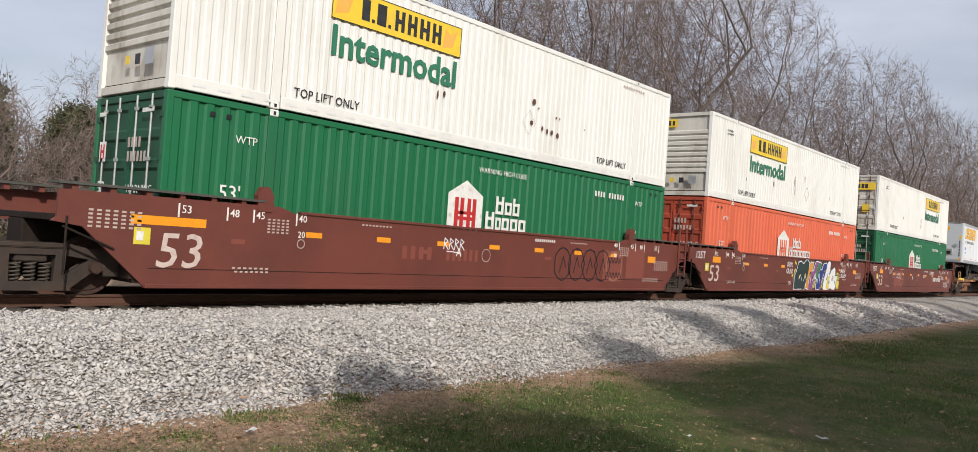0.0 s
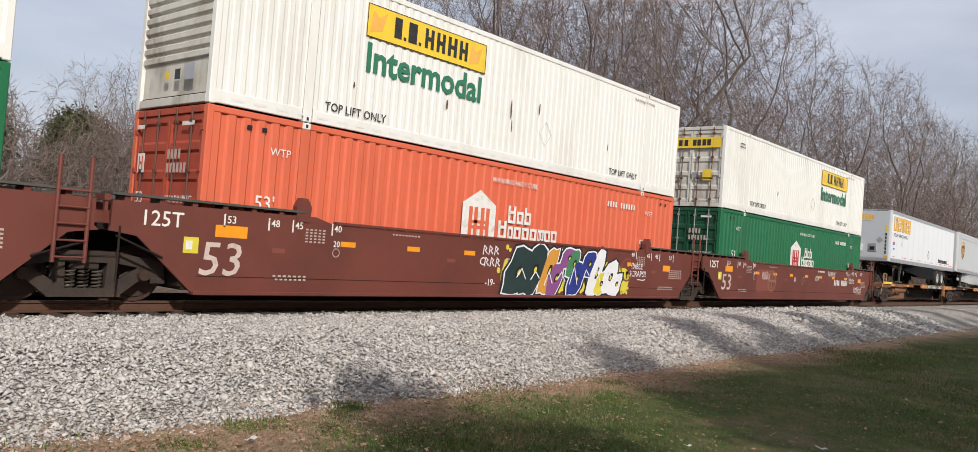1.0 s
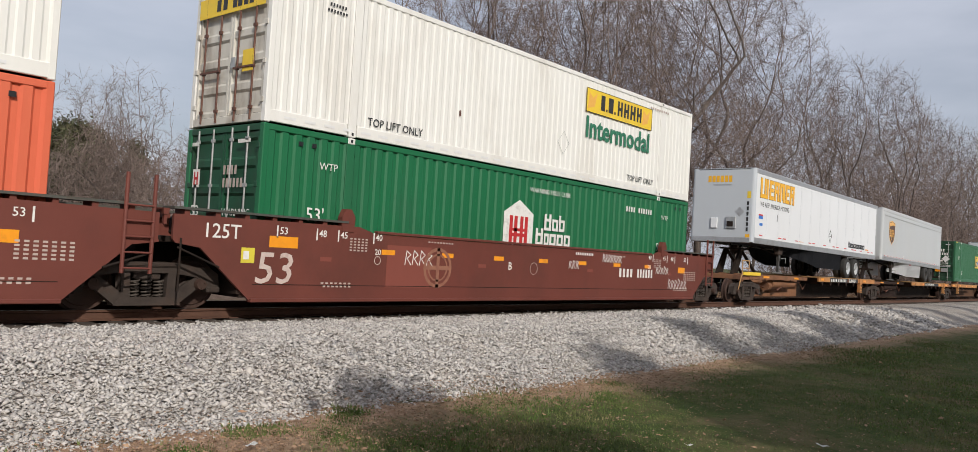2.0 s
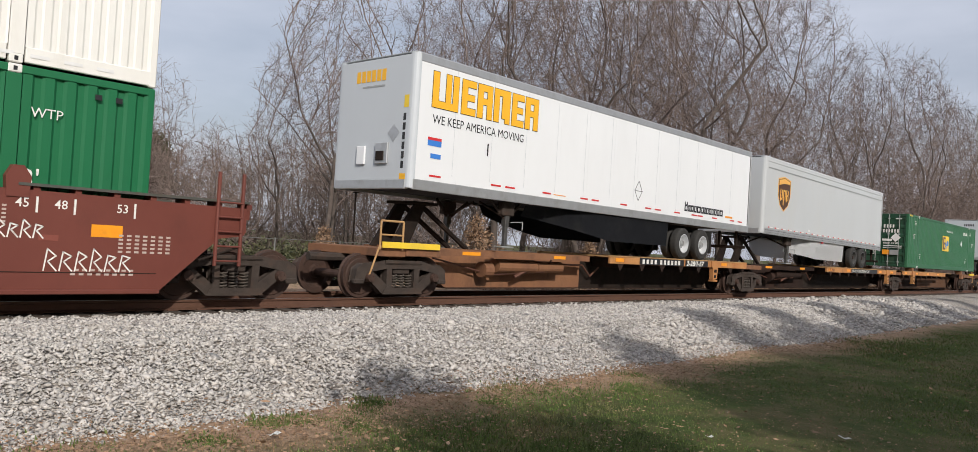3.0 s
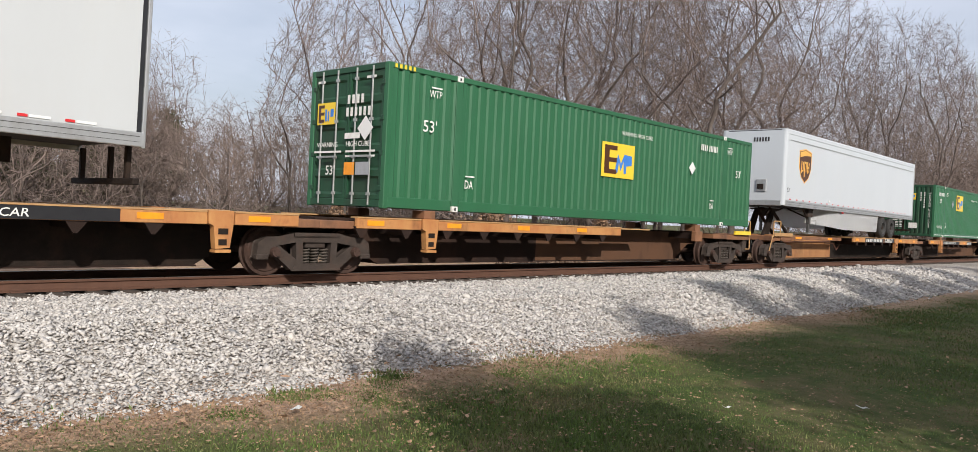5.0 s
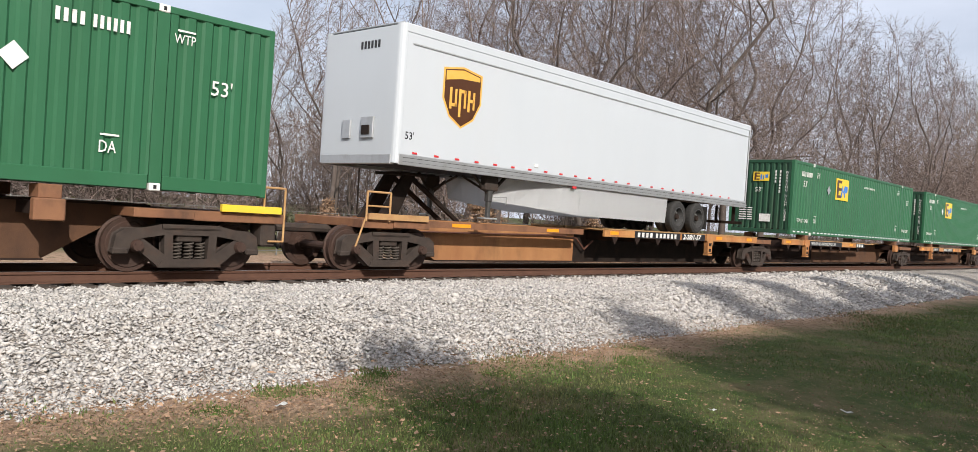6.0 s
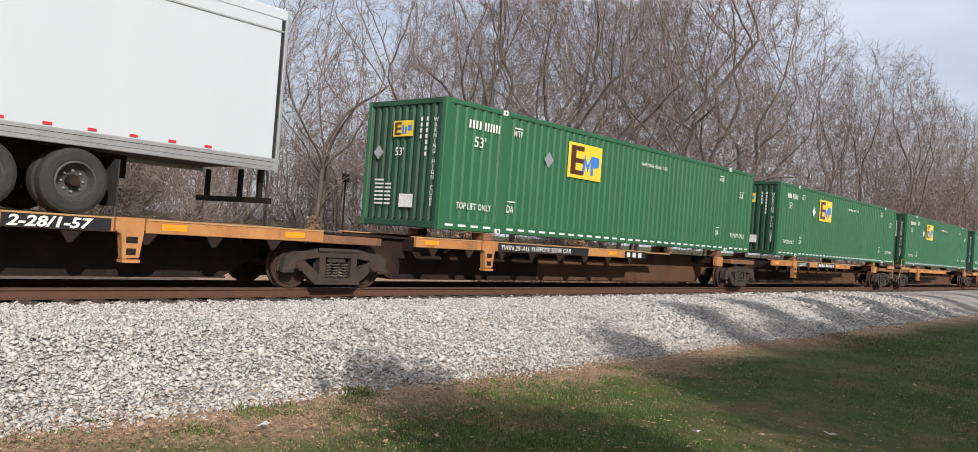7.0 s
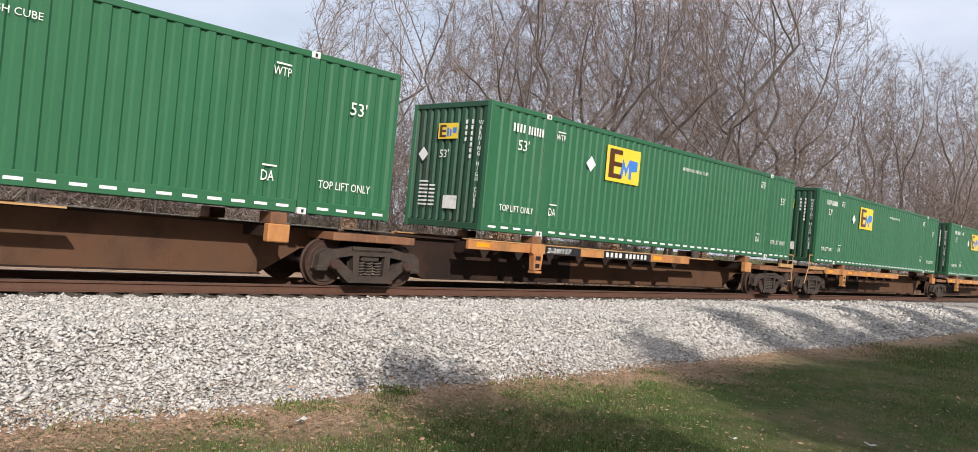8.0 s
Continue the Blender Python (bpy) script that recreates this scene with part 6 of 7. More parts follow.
def graffiti_piece(c, x, z, y):
    """A large sprayed piece of swollen coloured letter-like shapes with black and white outlines and a yellow halo."""
    w, h = 5.6, 1.28
    bm = bmesh.new()
    r = random.Random(7)
    for k in range(13):
        blob(bm, x + w * (k + 0.5) / 13, z + h * r.uniform(0.35, 0.5), 0.56, h * r.uniform(0.55, 0.85), y, 40 + k, square=0.2)
    for k in range(16):
        s = r.uniform(0.05, 0.16)
        blob(bm, x + (r.uniform(-0.25, 0.3) if k % 2 else w + r.uniform(-0.3, 0.15)), z + r.uniform(0.05, 1.15), s, s, y, 60 + k, square=0.0)
    part("graffiti_halo", bm, M["tag_yellow"], c, "yellow sprayed halo and drops")
    spec = [(0.62, 0.56, 0.85, 1.16, "tag_dark"), (1.22, 0.64, 0.80, 1.20, "tag_dark"), (1.82, 0.62, 0.52, 1.22, "tag_orange"), (2.20, 0.45, 0.60, 0.85, "tag_purple"), (2.50, 0.98, 0.55, 0.50, "tag_purple"), (2.80, 0.84, 0.50, 0.70, "tag_green"), (3.12, 0.45, 0.62, 0.86, "tag_blue"), (3.52, 0.86, 0.56, 0.72, "tag_blue"), (3.98, 0.62, 0.50, 1.24, "tag_white"), (4.35, 0.34, 0.48, 0.60, "tag_yellow"), (4.72, 0.52, 0.62, 0.90, "tag_white"), (5.14, 0.34, 0.48, 0.58, "tag_white")]
    def one(name, mat, *args, **kw):
        g = bmesh.new()
        blob(g, *args, **kw)
        # the letters lean forward
        for v in g.verts:
            v.co.x += 0.42 * (v.co.z - z - 0.6 * h)
        part(name, g, M[mat], c)
    for i, (cx, cz, ww, hh, col) in enumerate(spec):
        d = 0.0003 * i
        one("graffiti_outline", "tag_black", x + cx, z + cz, ww + 0.22, hh + 0.18, y - 0.003 - d, 80 + i)
        one("graffiti_outline", "tag_white", x + cx, z + cz, ww + 0.08, hh + 0.08, y - 0.008 - d, 80 + i)
        one("graffiti_fill", col, x + cx, z + cz, ww, hh, y - 0.013 - d, 80 + i)
        one("graffiti_core", "tag_black", x + cx + 0.05, z + cz + 0.02, ww * 0.30, hh * 0.26, y - 0.018 - d, 110 + i, square=0.2)
        one("graffiti_core", "tag_yellow", x + cx + 0.05, z + cz, ww * 0.14, hh * 0.13, y - 0.022 - d, 130 + i, square=0.1)
    bm = bmesh.new()
    for k in range(9):
        q = x + 0.5 + k * 0.55
        stroke(bm, [(q, z + r.uniform(0.2, 0.5)), (q + 0.18, z + r.uniform(0.6, 0.8)), (q + 0.34, z + r.uniform(0.3, 0.6))], 0.03, y - 0.028)
    part("graffiti_line", bm, M["tag_white"], c)
    lettering("graffiti_words", "TABLE", 0.24, M["tag_white"], c, x + 5.75, y, 1.02, label="white hand-sprayed words")
    lettering("graffiti_words", "SCRAPS!!", 0.24, M["tag_white"], c, x + 5.7, y, 0.80)
    bm = bmesh.new()
    stroke(bm, [(x + 6.15, 0.72), (x + 6.5, 0.70), (x + 6.6, 0.73)], 0.025, y)
    for q, zz in ((x - 0.75, 1.15), (x - 0.68, 0.88)):
        for k in range(3):
            stroke(bm, [(q + 0.2 * k, zz), (q + 0.2 * k + 0.03, zz + 0.2), (q + 0.2 * k + 0.12, zz + 0.14), (q + 0.2 * k + 0.06, zz + 0.09), (q + 0.2 * k + 0.14, zz + 0.02)], 0.028, y)
    lettering("graffiti_words", "-19-", 0.22, M["tag_white"], c, x - 0.62, y, 0.44)
    part("graffiti_line", bm, M["tag_white"], c)
    bm = bmesh.new()
    lathe_ring(bm, x + 5.55, 0.98, 0.34, 0.05, y)
    part("faded_roundel", bm, M["well_patch"], c, "faded tan roundel")


def graffiti_outline(c, x, z, y):
    bm = bmesh.new()
    for k in range(4):
        q = x + 0.62 * k
        n = 12
        pts = [(q + 0.36 * math.cos(2 * math.pi * i / n) * (1 + 0.1 * math.sin(3 * i + k)), z + 0.42 + 0.42 * math.sin(2 * math.pi * i / n)) for i in range(n + 1)]
        stroke(bm, pts, 0.035, y)
        stroke(bm, [(q - 0.12, z + 0.2), (q + 0.02, z + 0.62), (q + 0.14, z + 0.35)], 0.03, y)
    part("graffiti_line", bm, M["tag_black"], c, "black sprayed outline letters")
    marks("paint_patch", [(x + 1.9, x + 2.9, z + 0.0, z + 0.85), (x + 3.1, x + 4.1, z + 0.1, z + 0.95)], M["well_patch"], c, y + 0.004, label="lighter repainted patch")
    bm = bmesh.new()
    lathe_ring(bm, x + 2.45, z + 0.42, 0.43, 0.06, y)
    part("faded_roundel", bm, M["roundel"], c, "faded tan roundel")
    bm = bmesh.new()
    for k in range(5):
        stroke(bm, [(x + 2.1 + 0.15 * k, z + 0.5), (x + 2.15 + 0.15 * k, z + 0.66), (x + 2.22 + 0.15 * k, z + 0.52)], 0.025, y - 0.004)
        stroke(bm, [(x + 2.05 + 0.16 * k, z + 0.12), (x + 2.1 + 0.16 * k, z + 0.26), (x + 2.2 + 0.16 * k, z + 0.1)], 0.025, y - 0.004)
    part("graffiti_line", bm, M["tag_black"], c)
    marks("equipment_number", bar_text(x - 5.6, 0.80, 0.95, 0.26, 4) + bar_text(x - 4.3, 0.80, 1.1, 0.26, 6), M["well_patch"], c, y + 0.004, label="faded bars in place of a number")
    bm = bmesh.new()
    for k in range(4):
        q = x - 4.4 + 0.17 * k
        stroke(bm, [(q, 1.05), (q + 0.02, 1.28), (q + 0.12, 1.22), (q + 0.03, 1.16), (q + 0.14, 1.04)], 0.022, y)
    stroke(bm, [(x - 4.3, 1.0), (x - 3.9, 0.98)], 0.02, y)
    part("graffiti_line", bm, M["tag_white"], c)


def graffiti_small(c, a, y):
    marks("paint_patch", [(a + 3.25, a + 4.5, 0.45, 1.30)], M["well_patch"], c, y + 0.004, label="lighter repainted patch")
    bm = bmesh.new()
    lathe_ring(bm, a + 4.72, 0.88, 0.43, 0.07, y)
    lathe_ring(bm, a + 4.72, 0.88, 0.30, 0.04, y)
    stroke(bm, [(a + 4.32, 0.88), (a + 5.12, 0.88)], 0.09, y)
    stroke(bm, [(a + 4.72, 0.48), (a + 4.72, 1.28)], 0.09, y - 0.001)
    part("faded_roundel", bm, M["roundel"], c, "faded tan roundel")
    bm = bmesh.new()
    r = random.Random(12)
    for x0, z0, n, s in ((a + 3.75, 0.92, 4, 0.26), (a + 9.6, 1.0, 3, 0.2), (a + 11.2, 1.22, 7, 0.18), (a + 14.2, 0.95, 5, 0.2), (a + 15.0, 0.5, 6, 0.26)):
        for k in range(n):
            q = x0 + k * s * 0.8
            stroke(bm, [(q, z0), (q + s * 0.15, z0 + s * r.uniform(0.9, 1.3)), (q + s * 0.6, z0 + s * 0.8), (q + s * 0.2, z0 + s * 0.5), (q + s * 0.65, z0)], 0.02, y)
    part("graffiti_line", bm, M["letter_white"], c, "thin white sprayed scrawl")


def hang_hose(c, x, y):
    """A rubber air hose that hangs in a loop below the coupler."""
    pts = [Vector((x + 0.42 * math.sin(math.pi * k / 8) * (1 if x < 0 else -1) * -0.6, y - 0.03 * k, 0.82 - 0.42 * math.sin(math.pi * k / 8))) for k in range(9)]
    V, F = [], []
    tube(V, F, pts, [0.024] * 9, 6)
    o = new("air_hose", scatter_mesh("air_hose", V, F, M["tyre"]))
    o.parent = c
    tagged(o, "black rubber air hose hanging in a loop")


# -- spine car unit: one deep centre sill with a deck towards the end --
def spine_car(x, length, label, paint, load, first=False, last=False, writing="", ped=2.65):
    c = thing("spine_car", label, "freight car", "spine cars")
    L = length
    body = M[paint]
    mid = 7.3
    # deck shade is painted into the sill: trailer cars' rear, container cars' front
    for outline, mat, lab in (([(0.25, 0.72), (1.15, 0.66), (2.0, 0.17), (mid, 0.17), (mid, 1.04), (0.25, 1.04)], body, "deep rust-stained centre sill"),
                              ([(mid, 0.17), (L - 2.0, 0.17), (L - 1.15, 0.66), (L - 0.25, 0.72), (L - 0.25, 1.04), (mid, 1.04)], M["black_steel"] if load == "trailer" else M["brown_sill"], "centre sill painted dark for the shade under the deck" if load == "trailer" else "rust-brown centre sill")):
        bm = bmesh.new()
        plate(bm, outline, -0.34, 0.34)
        sl = part("centre_sill", bm, mat, c, lab)
    part("sill_flange", boxes((0.4, L - 0.4, -0.44, 0.44, 1.04, 1.075)), body, sl)
    part("sill_flange", boxes((2.0, L - 2.0, -0.42, 0.42, 0.145, 0.17)), M["sill"], sl)
    hang = L - 2.05 if ped < 9 else ped
    deck0, deck1 = (7.4, L - 0.9) if load == "trailer" else (ped - 2.3, L - 0.9)
    spans = ((deck0, hang - 0.25), (hang + 0.25, L - 0.55)) if load == "trailer" else ((max(0.75, ped - 2.3), ped - 0.25), (ped + 0.25, ped + 7.1))
    for s in (-1, 1):
        for q0, q1 in spans:
            y0, y1 = min(s * 1.30, s * 1.22), max(s * 1.30, s * 1.22)
            d = part("side_run", boxes((q0, q1, y0, y1, 0.90, 1.10), bevel=0.008), M["spine"], c, "orange channel along the deck edge")
            part("deck_lip", boxes((q0, q1, min(s * 1.31, s * 1.1), max(s * 1.31, s * 1.1), 1.10, 1.125)), M["deck_tan"], d)
            if s < 0:
                many("reflector", [(v, v + 0.42, -1.306, -1.30, 0.96, 1.06) for v in np.arange(q0 + 0.25, q1 - 0.6, 2.3).tolist()], M["reflector"], d, "orange reflective strip")
        if load == "trailer":
            part("runway", boxes((deck0, L - 0.6, min(s * 0.02, s * 1.21), max(s * 0.02, s * 1.21), 1.078, 1.115)), M["deck_tan"], c, "steel runway under the tyres")
    for q in np.arange(deck0 + 0.5, (L - 1.0) if load == "trailer" else ped + 7.2, 1.15).tolist():
        for s in (-1, 1):
            bm = bmesh.new()
            plate(bm, [(q, 1.04), (q + 0.10, 1.04), (q + 0.10, 0.78), (q, 0.78)], min(s * 0.34, s * 1.22), max(s * 0.34, s * 1.22))
            part("cross_bearer", bm, M["sill"], c)
            bm = bmesh.new()
            plate(bm, [(q - 0.14, 0.94), (q + 0.24, 0.94), (q + 0.06, 0.72), (q, 0.72)], s * 1.26 - 0.02, s * 1.26 + 0.02)
            part("gusset", bm, M["sill"], c)
    # pedestals: container pads, hanging step blocks
    blocks = (hang,) if load == "trailer" else (ped, L - 2.25)
    for q in blocks:
        for s in (-1, 1):
            if load == "container" and q > 8:
                k = part("corner_block", boxes((q - 0.23, q + 0.2, s * 1.27 - 0.085, s * 1.27 + 0.085, 0.78, 1.10), bevel=0.02), M["spine"] if x > 110 else M["spine_rust"], c, "worn corner block")
                part("pad", boxes((q - 0.16, q + 0.16, min(s * 1.28, s * 0.9), max(s * 1.28, s * 0.9), 1.10, 1.30), bevel=0.01), M["spine_rust"], k)
                continue
            bm = bmesh.new()
            plate(bm, [(q - 0.15, 0.88), (q - 0.24, 0.92), (q - 0.24, 1.13), (q + 0.20, 1.13), (q + 0.20, 0.90), (q + 0.15, 0.52), (q - 0.11, 0.50)], s * 1.27 - 0.07, s * 1.27 + 0.07)
            k = part("pedestal", bm, M["spine"], c, "rusty folding pedestal with a step")
            part("step", boxes((q - 0.12, q + 0.16, s * 1.27 - 0.09, s * 1.27 + 0.09, 0.44, 0.49)), M["spine"], k)
            part("recess", boxes((q - 0.06, q + 0.09, s * 1.27 - 0.074, s * 1.27 - 0.068, 0.56, 0.66), (q - 0.07, q + 0.11, s * 1.27 - 0.074, s * 1.27 - 0.068, 0.74, 0.84)), M["black_steel"], k)
            if load == "container":
                part("pad", boxes((q - 0.16, q + 0.16, min(s * 1.28, s * 0.9), max(s * 1.28, s * 0.9), 1.13, 1.30), bevel=0.01), M["spine_rust"], k)
    if load == "container":
        many("cross_beam", [(q - 0.14, q + 0.14, -1.2, 1.2, 0.86, 1.05) for q in blocks], M["sill"], c)
        many("tread_plate", [(ped + 7.1, ped + 8.6, -1.29, -1.02, 1.07, 1.10), (ped + 7.1, ped + 8.6, 1.02, 1.29, 1.07, 1.10)], M["deck_tan"], c, "pale worn tread plate")
    # end sills, brake pipes, drawbar
    for q0, q1 in ((0.0, 1.0), (L - 1.0, L)):
        part("end_platform", boxes((q0, q1, -1.18, 1.18, 0.88, 1.03), bevel=0.012), M["spine_rust"], c, "rusty end platform over the truck")
    if load == "trailer":
        # brake reservoir and pipework
        if x < 100:
            part("air_tank", rods(((3.4, -0.62, 0.72), (4.9, -0.62, 0.72), 0.17), n=14), body if paint != "sill" else M["sill"], c, "long air reservoir")
            part("brake_cylinder", rods(((4.95, -0.62, 0.72), (6.0, -0.62, 0.72), 0.15), n=14), body, c)
            part("brake_chamber", rods(((2.9, -0.62, 0.62), (3.2, -0.62, 0.62), 0.19), n=14), body, c)
            part("brake_pipe", rods(((1.4, -0.5, 0.85), (3.3, -0.6, 0.5), 0.02), ((3.3, -0.6, 0.5), (5.2, -0.7, 0.6), 0.02), ((5.2, -0.7, 0.6), (5.5, -0.75, 0.95), 0.02), ((4.1, -0.66, 0.45), (4.5, -0.7, 0.62), 0.045), ), M["rod_dark"], c, "bent brake pipes")
        else:
            part("train_line", rods(((1.2, -0.40, 0.80), (6.9, -0.40, 0.86), 0.022)), M["rod_dark"], c, "long brake pipe along the sill")
        part("brake_pipe", rods(((6.2, -0.5, 0.8), (7.2, -0.5, 0.8), 0.025), ((7.2, -0.5, 0.8), (7.6, -0.5, 0.5), 0.025), ((7.6, -0.5, 0.5), (8.0, -0.5, 0.75), 0.025)), M["rod_dark"], c)
        # hitch stand that holds the trailer's nose
        h = new("hitch_stand")
        h.parent = c
        tagged(h, "black folding hitch stand under the trailer's nose")
        for s in (-1, 1):
            bm = bmesh.new()
            plate(bm, [(0.25, 1.05), (0.75, 1.05), (1.25, 2.05), (0.95, 2.05)], s * 0.31 - 0.05, s * 0.31 + 0.05)
            part("strut", bm, M["black_steel"], h)
            part("diagonal", rods(((1.15, s * 0.3, 2.0), (2.7, s * 0.3, 1.08), 0.06)), M["black_steel"], h)
        part("hitch_plate", boxes((0.75, 1.55, -0.45, 0.45, 2.03, 2.09), bevel=0.015), M["black_steel"], h)
        many("side_beam", ((0.6, 6.9, -0.95, -0.80, 0.92, 1.06), (0.6, 6.9, 0.80, 0.95, 0.92, 1.06)), M["spine_rust"] if paint != "sill" else M["sill"], c)
        many("reflector", ((1.9, 2.5, -0.957, -0.95, 0.95, 1.03), (5.3, 5.8, -0.957, -0.95, 0.95, 1.03)), M["reflector"], c)
    if first:
        add_truck(c, 0.0)
        part("drawbar", rods(((-1.6, 0, 0.78), (0.3, 0, 0.78), 0.09)), M["truck"], c, "coupler shank")
        part("handrail", rods(((-0.75, -1.2, 1.0), (-0.75, -1.2, 1.58), 0.022), ((-0.75, -1.2, 1.58), (-0.15, -1.2, 1.58), 0.022), ((-0.15, -1.2, 1.58), (-0.15, -1.2, 1.0), 0.022), ((-0.95, -1.15, 0.45), (-0.75, -1.18, 1.05), 0.02)), M["deck_tan"], c, "worn tan bent handrail")
        hang_hose(c, -0.80, -0.40)
        part("ladder_step", rods(((-0.75, -1.2, 1.30), (-0.15, -1.2, 1.30), 0.018)), M["deck_tan"], c)
        part("side_board", boxes((-0.7, 0.9, -1.24, -1.19, 1.035, 1.16), bevel=0.005), M["yellow"] if load == "trailer" and x < 100 else M["deck_tan"], c, "worn yellow board at the car's end")
        part("end_sill", boxes((-0.8, 0.0, -1.15, 1.15, 0.86, 1.03), bevel=0.01), M["spine_rust"], c)
    add_truck(c, L)
    if last:
        part("drawbar", rods(((L - 0.3, 0, 0.78), (L + 2.7, 0, 0.78), 0.09)), M["truck"], c, "coupler shank")
        part("end_sill", boxes((L, L + 1.75, -1.15, 1.15, 0.86, 1.03), bevel=0.01), M["spine_rust"], c)
        part("side_board", boxes((L + 0.45, L + 1.60, -1.24, -1.16, 1.035, 1.16), bevel=0.005), M["yellow"] if x < 110 else M["deck_tan"], c, "worn yellow board at the car's end")
        hang_hose(c, L + 1.75, -0.45)
        part("handrail", rods(((L + 1.30, -1.14, 1.03), (L + 1.30, -1.14, 1.50), 0.02), ((L + 1.30, -1.14, 1.50), (L + 1.72, -1.14, 1.50), 0.02), ((L + 1.72, -1.14, 1.50), (L + 1.72, -1.14, 0.55), 0.02), ((L + 1.42, -1.14, 0.55), (L + 1.72, -1.14, 0.55), 0.018)), M["deck_tan"], c, "worn tan bent handrail")
        part("hand_brake", boxes((L + 1.30, L + 1.60, -1.1, -0.7, 0.45, 0.90), bevel=0.03), M["truck"], c)
    yl = -1.304
    q = spans[0][0] if load == "trailer" else spans[1][0]
    if writing == "bars":
        lb = marks("lettering_patch", [(q + 1.5, q + 4.1, 0.905, 1.095)], M["tag_black"], c, yl, label="black patch behind stencilled marks")
        marks("equipment_number", bar_text(q + 1.65, 0.93, 0.9, 0.13, 4) + bar_text(q + 2.65, 0.93, 1.3, 0.13, 6), M["letter_white"], lb, yl - 0.003, label="white bars in place of a number")
        marks("lettering_patch", [(q + 4.2, q + 5.7, 0.905, 1.095)], M["tag_black"], c, yl)
        lettering("lettering", "2-28/1-57", 0.21, M["letter_white"], c, q + 4.27, yl - 0.006, 0.93, stretch=1.35, shear=0.2, bold=0.006, label="white slanted stencilled figures")
    elif writing == "words":
        marks("lettering_patch", [(q + 3.1, q + 6.9, 0.905, 1.095)], M["tag_black"], c, yl, label="black patch behind stencilled words")
        lettering("lettering", "53' ALL PURPOSE SPINE CAR", 0.17, M["letter_white"], c, q + 3.2, yl - 0.006, 0.94, stretch=1.15, shear=0.15, label="white stencilled words")
        marks("equipment_mark", bar_text(q + 0.3, 0.93, 0.7, 0.13, 3), M["spine_rust"], c, yl)
    elif writing == "twin":
        marks("lettering_patch", [(q + 0.1, q + 3.85, 0.905, 1.095)], M["tag_black"], c, yl, label="black patch behind stencilled words")
        lettering("lettering", "TWIN 28'-ALL PURPOSE SPINE CAR", 0.17, M["letter_white"], c, q + 0.18, yl - 0.006, 0.94, stretch=1.08, shear=0.15, label="white stencilled words")
        marks("lettering_patch", [(q + 5.7, q + 6.85, 0.905, 1.095)], M["tag_black"], c, yl)
        marks("owner_mark", bar_text(q + 5.8, 0.93, 0.95, 0.13, 3), M["letter_white"], c, yl - 0.003)
    elif writing == "short":
        marks("lettering_patch", [(q + 0.05, q + 1.45, 0.905, 1.095), (q + 2.45, q + 4.7, 0.905, 1.095)], M["tag_black"], c, yl, label="black patch behind stencilled marks")
        lettering("lettering", "2-28/157", 0.17, M["letter_white"], c, q + 0.12, yl - 0.006, 0.94, stretch=1.5, shear=0.15, label="white stencilled figures")
        marks("equipment_number", bar_text(q + 2.55, 0.94, 0.8, 0.12, 4) + bar_text(q + 3.45, 0.94, 1.1, 0.12, 6), M["letter_white"], c, yl - 0.003, label="white bars in place of a number")
    ride(c, x)
    return c


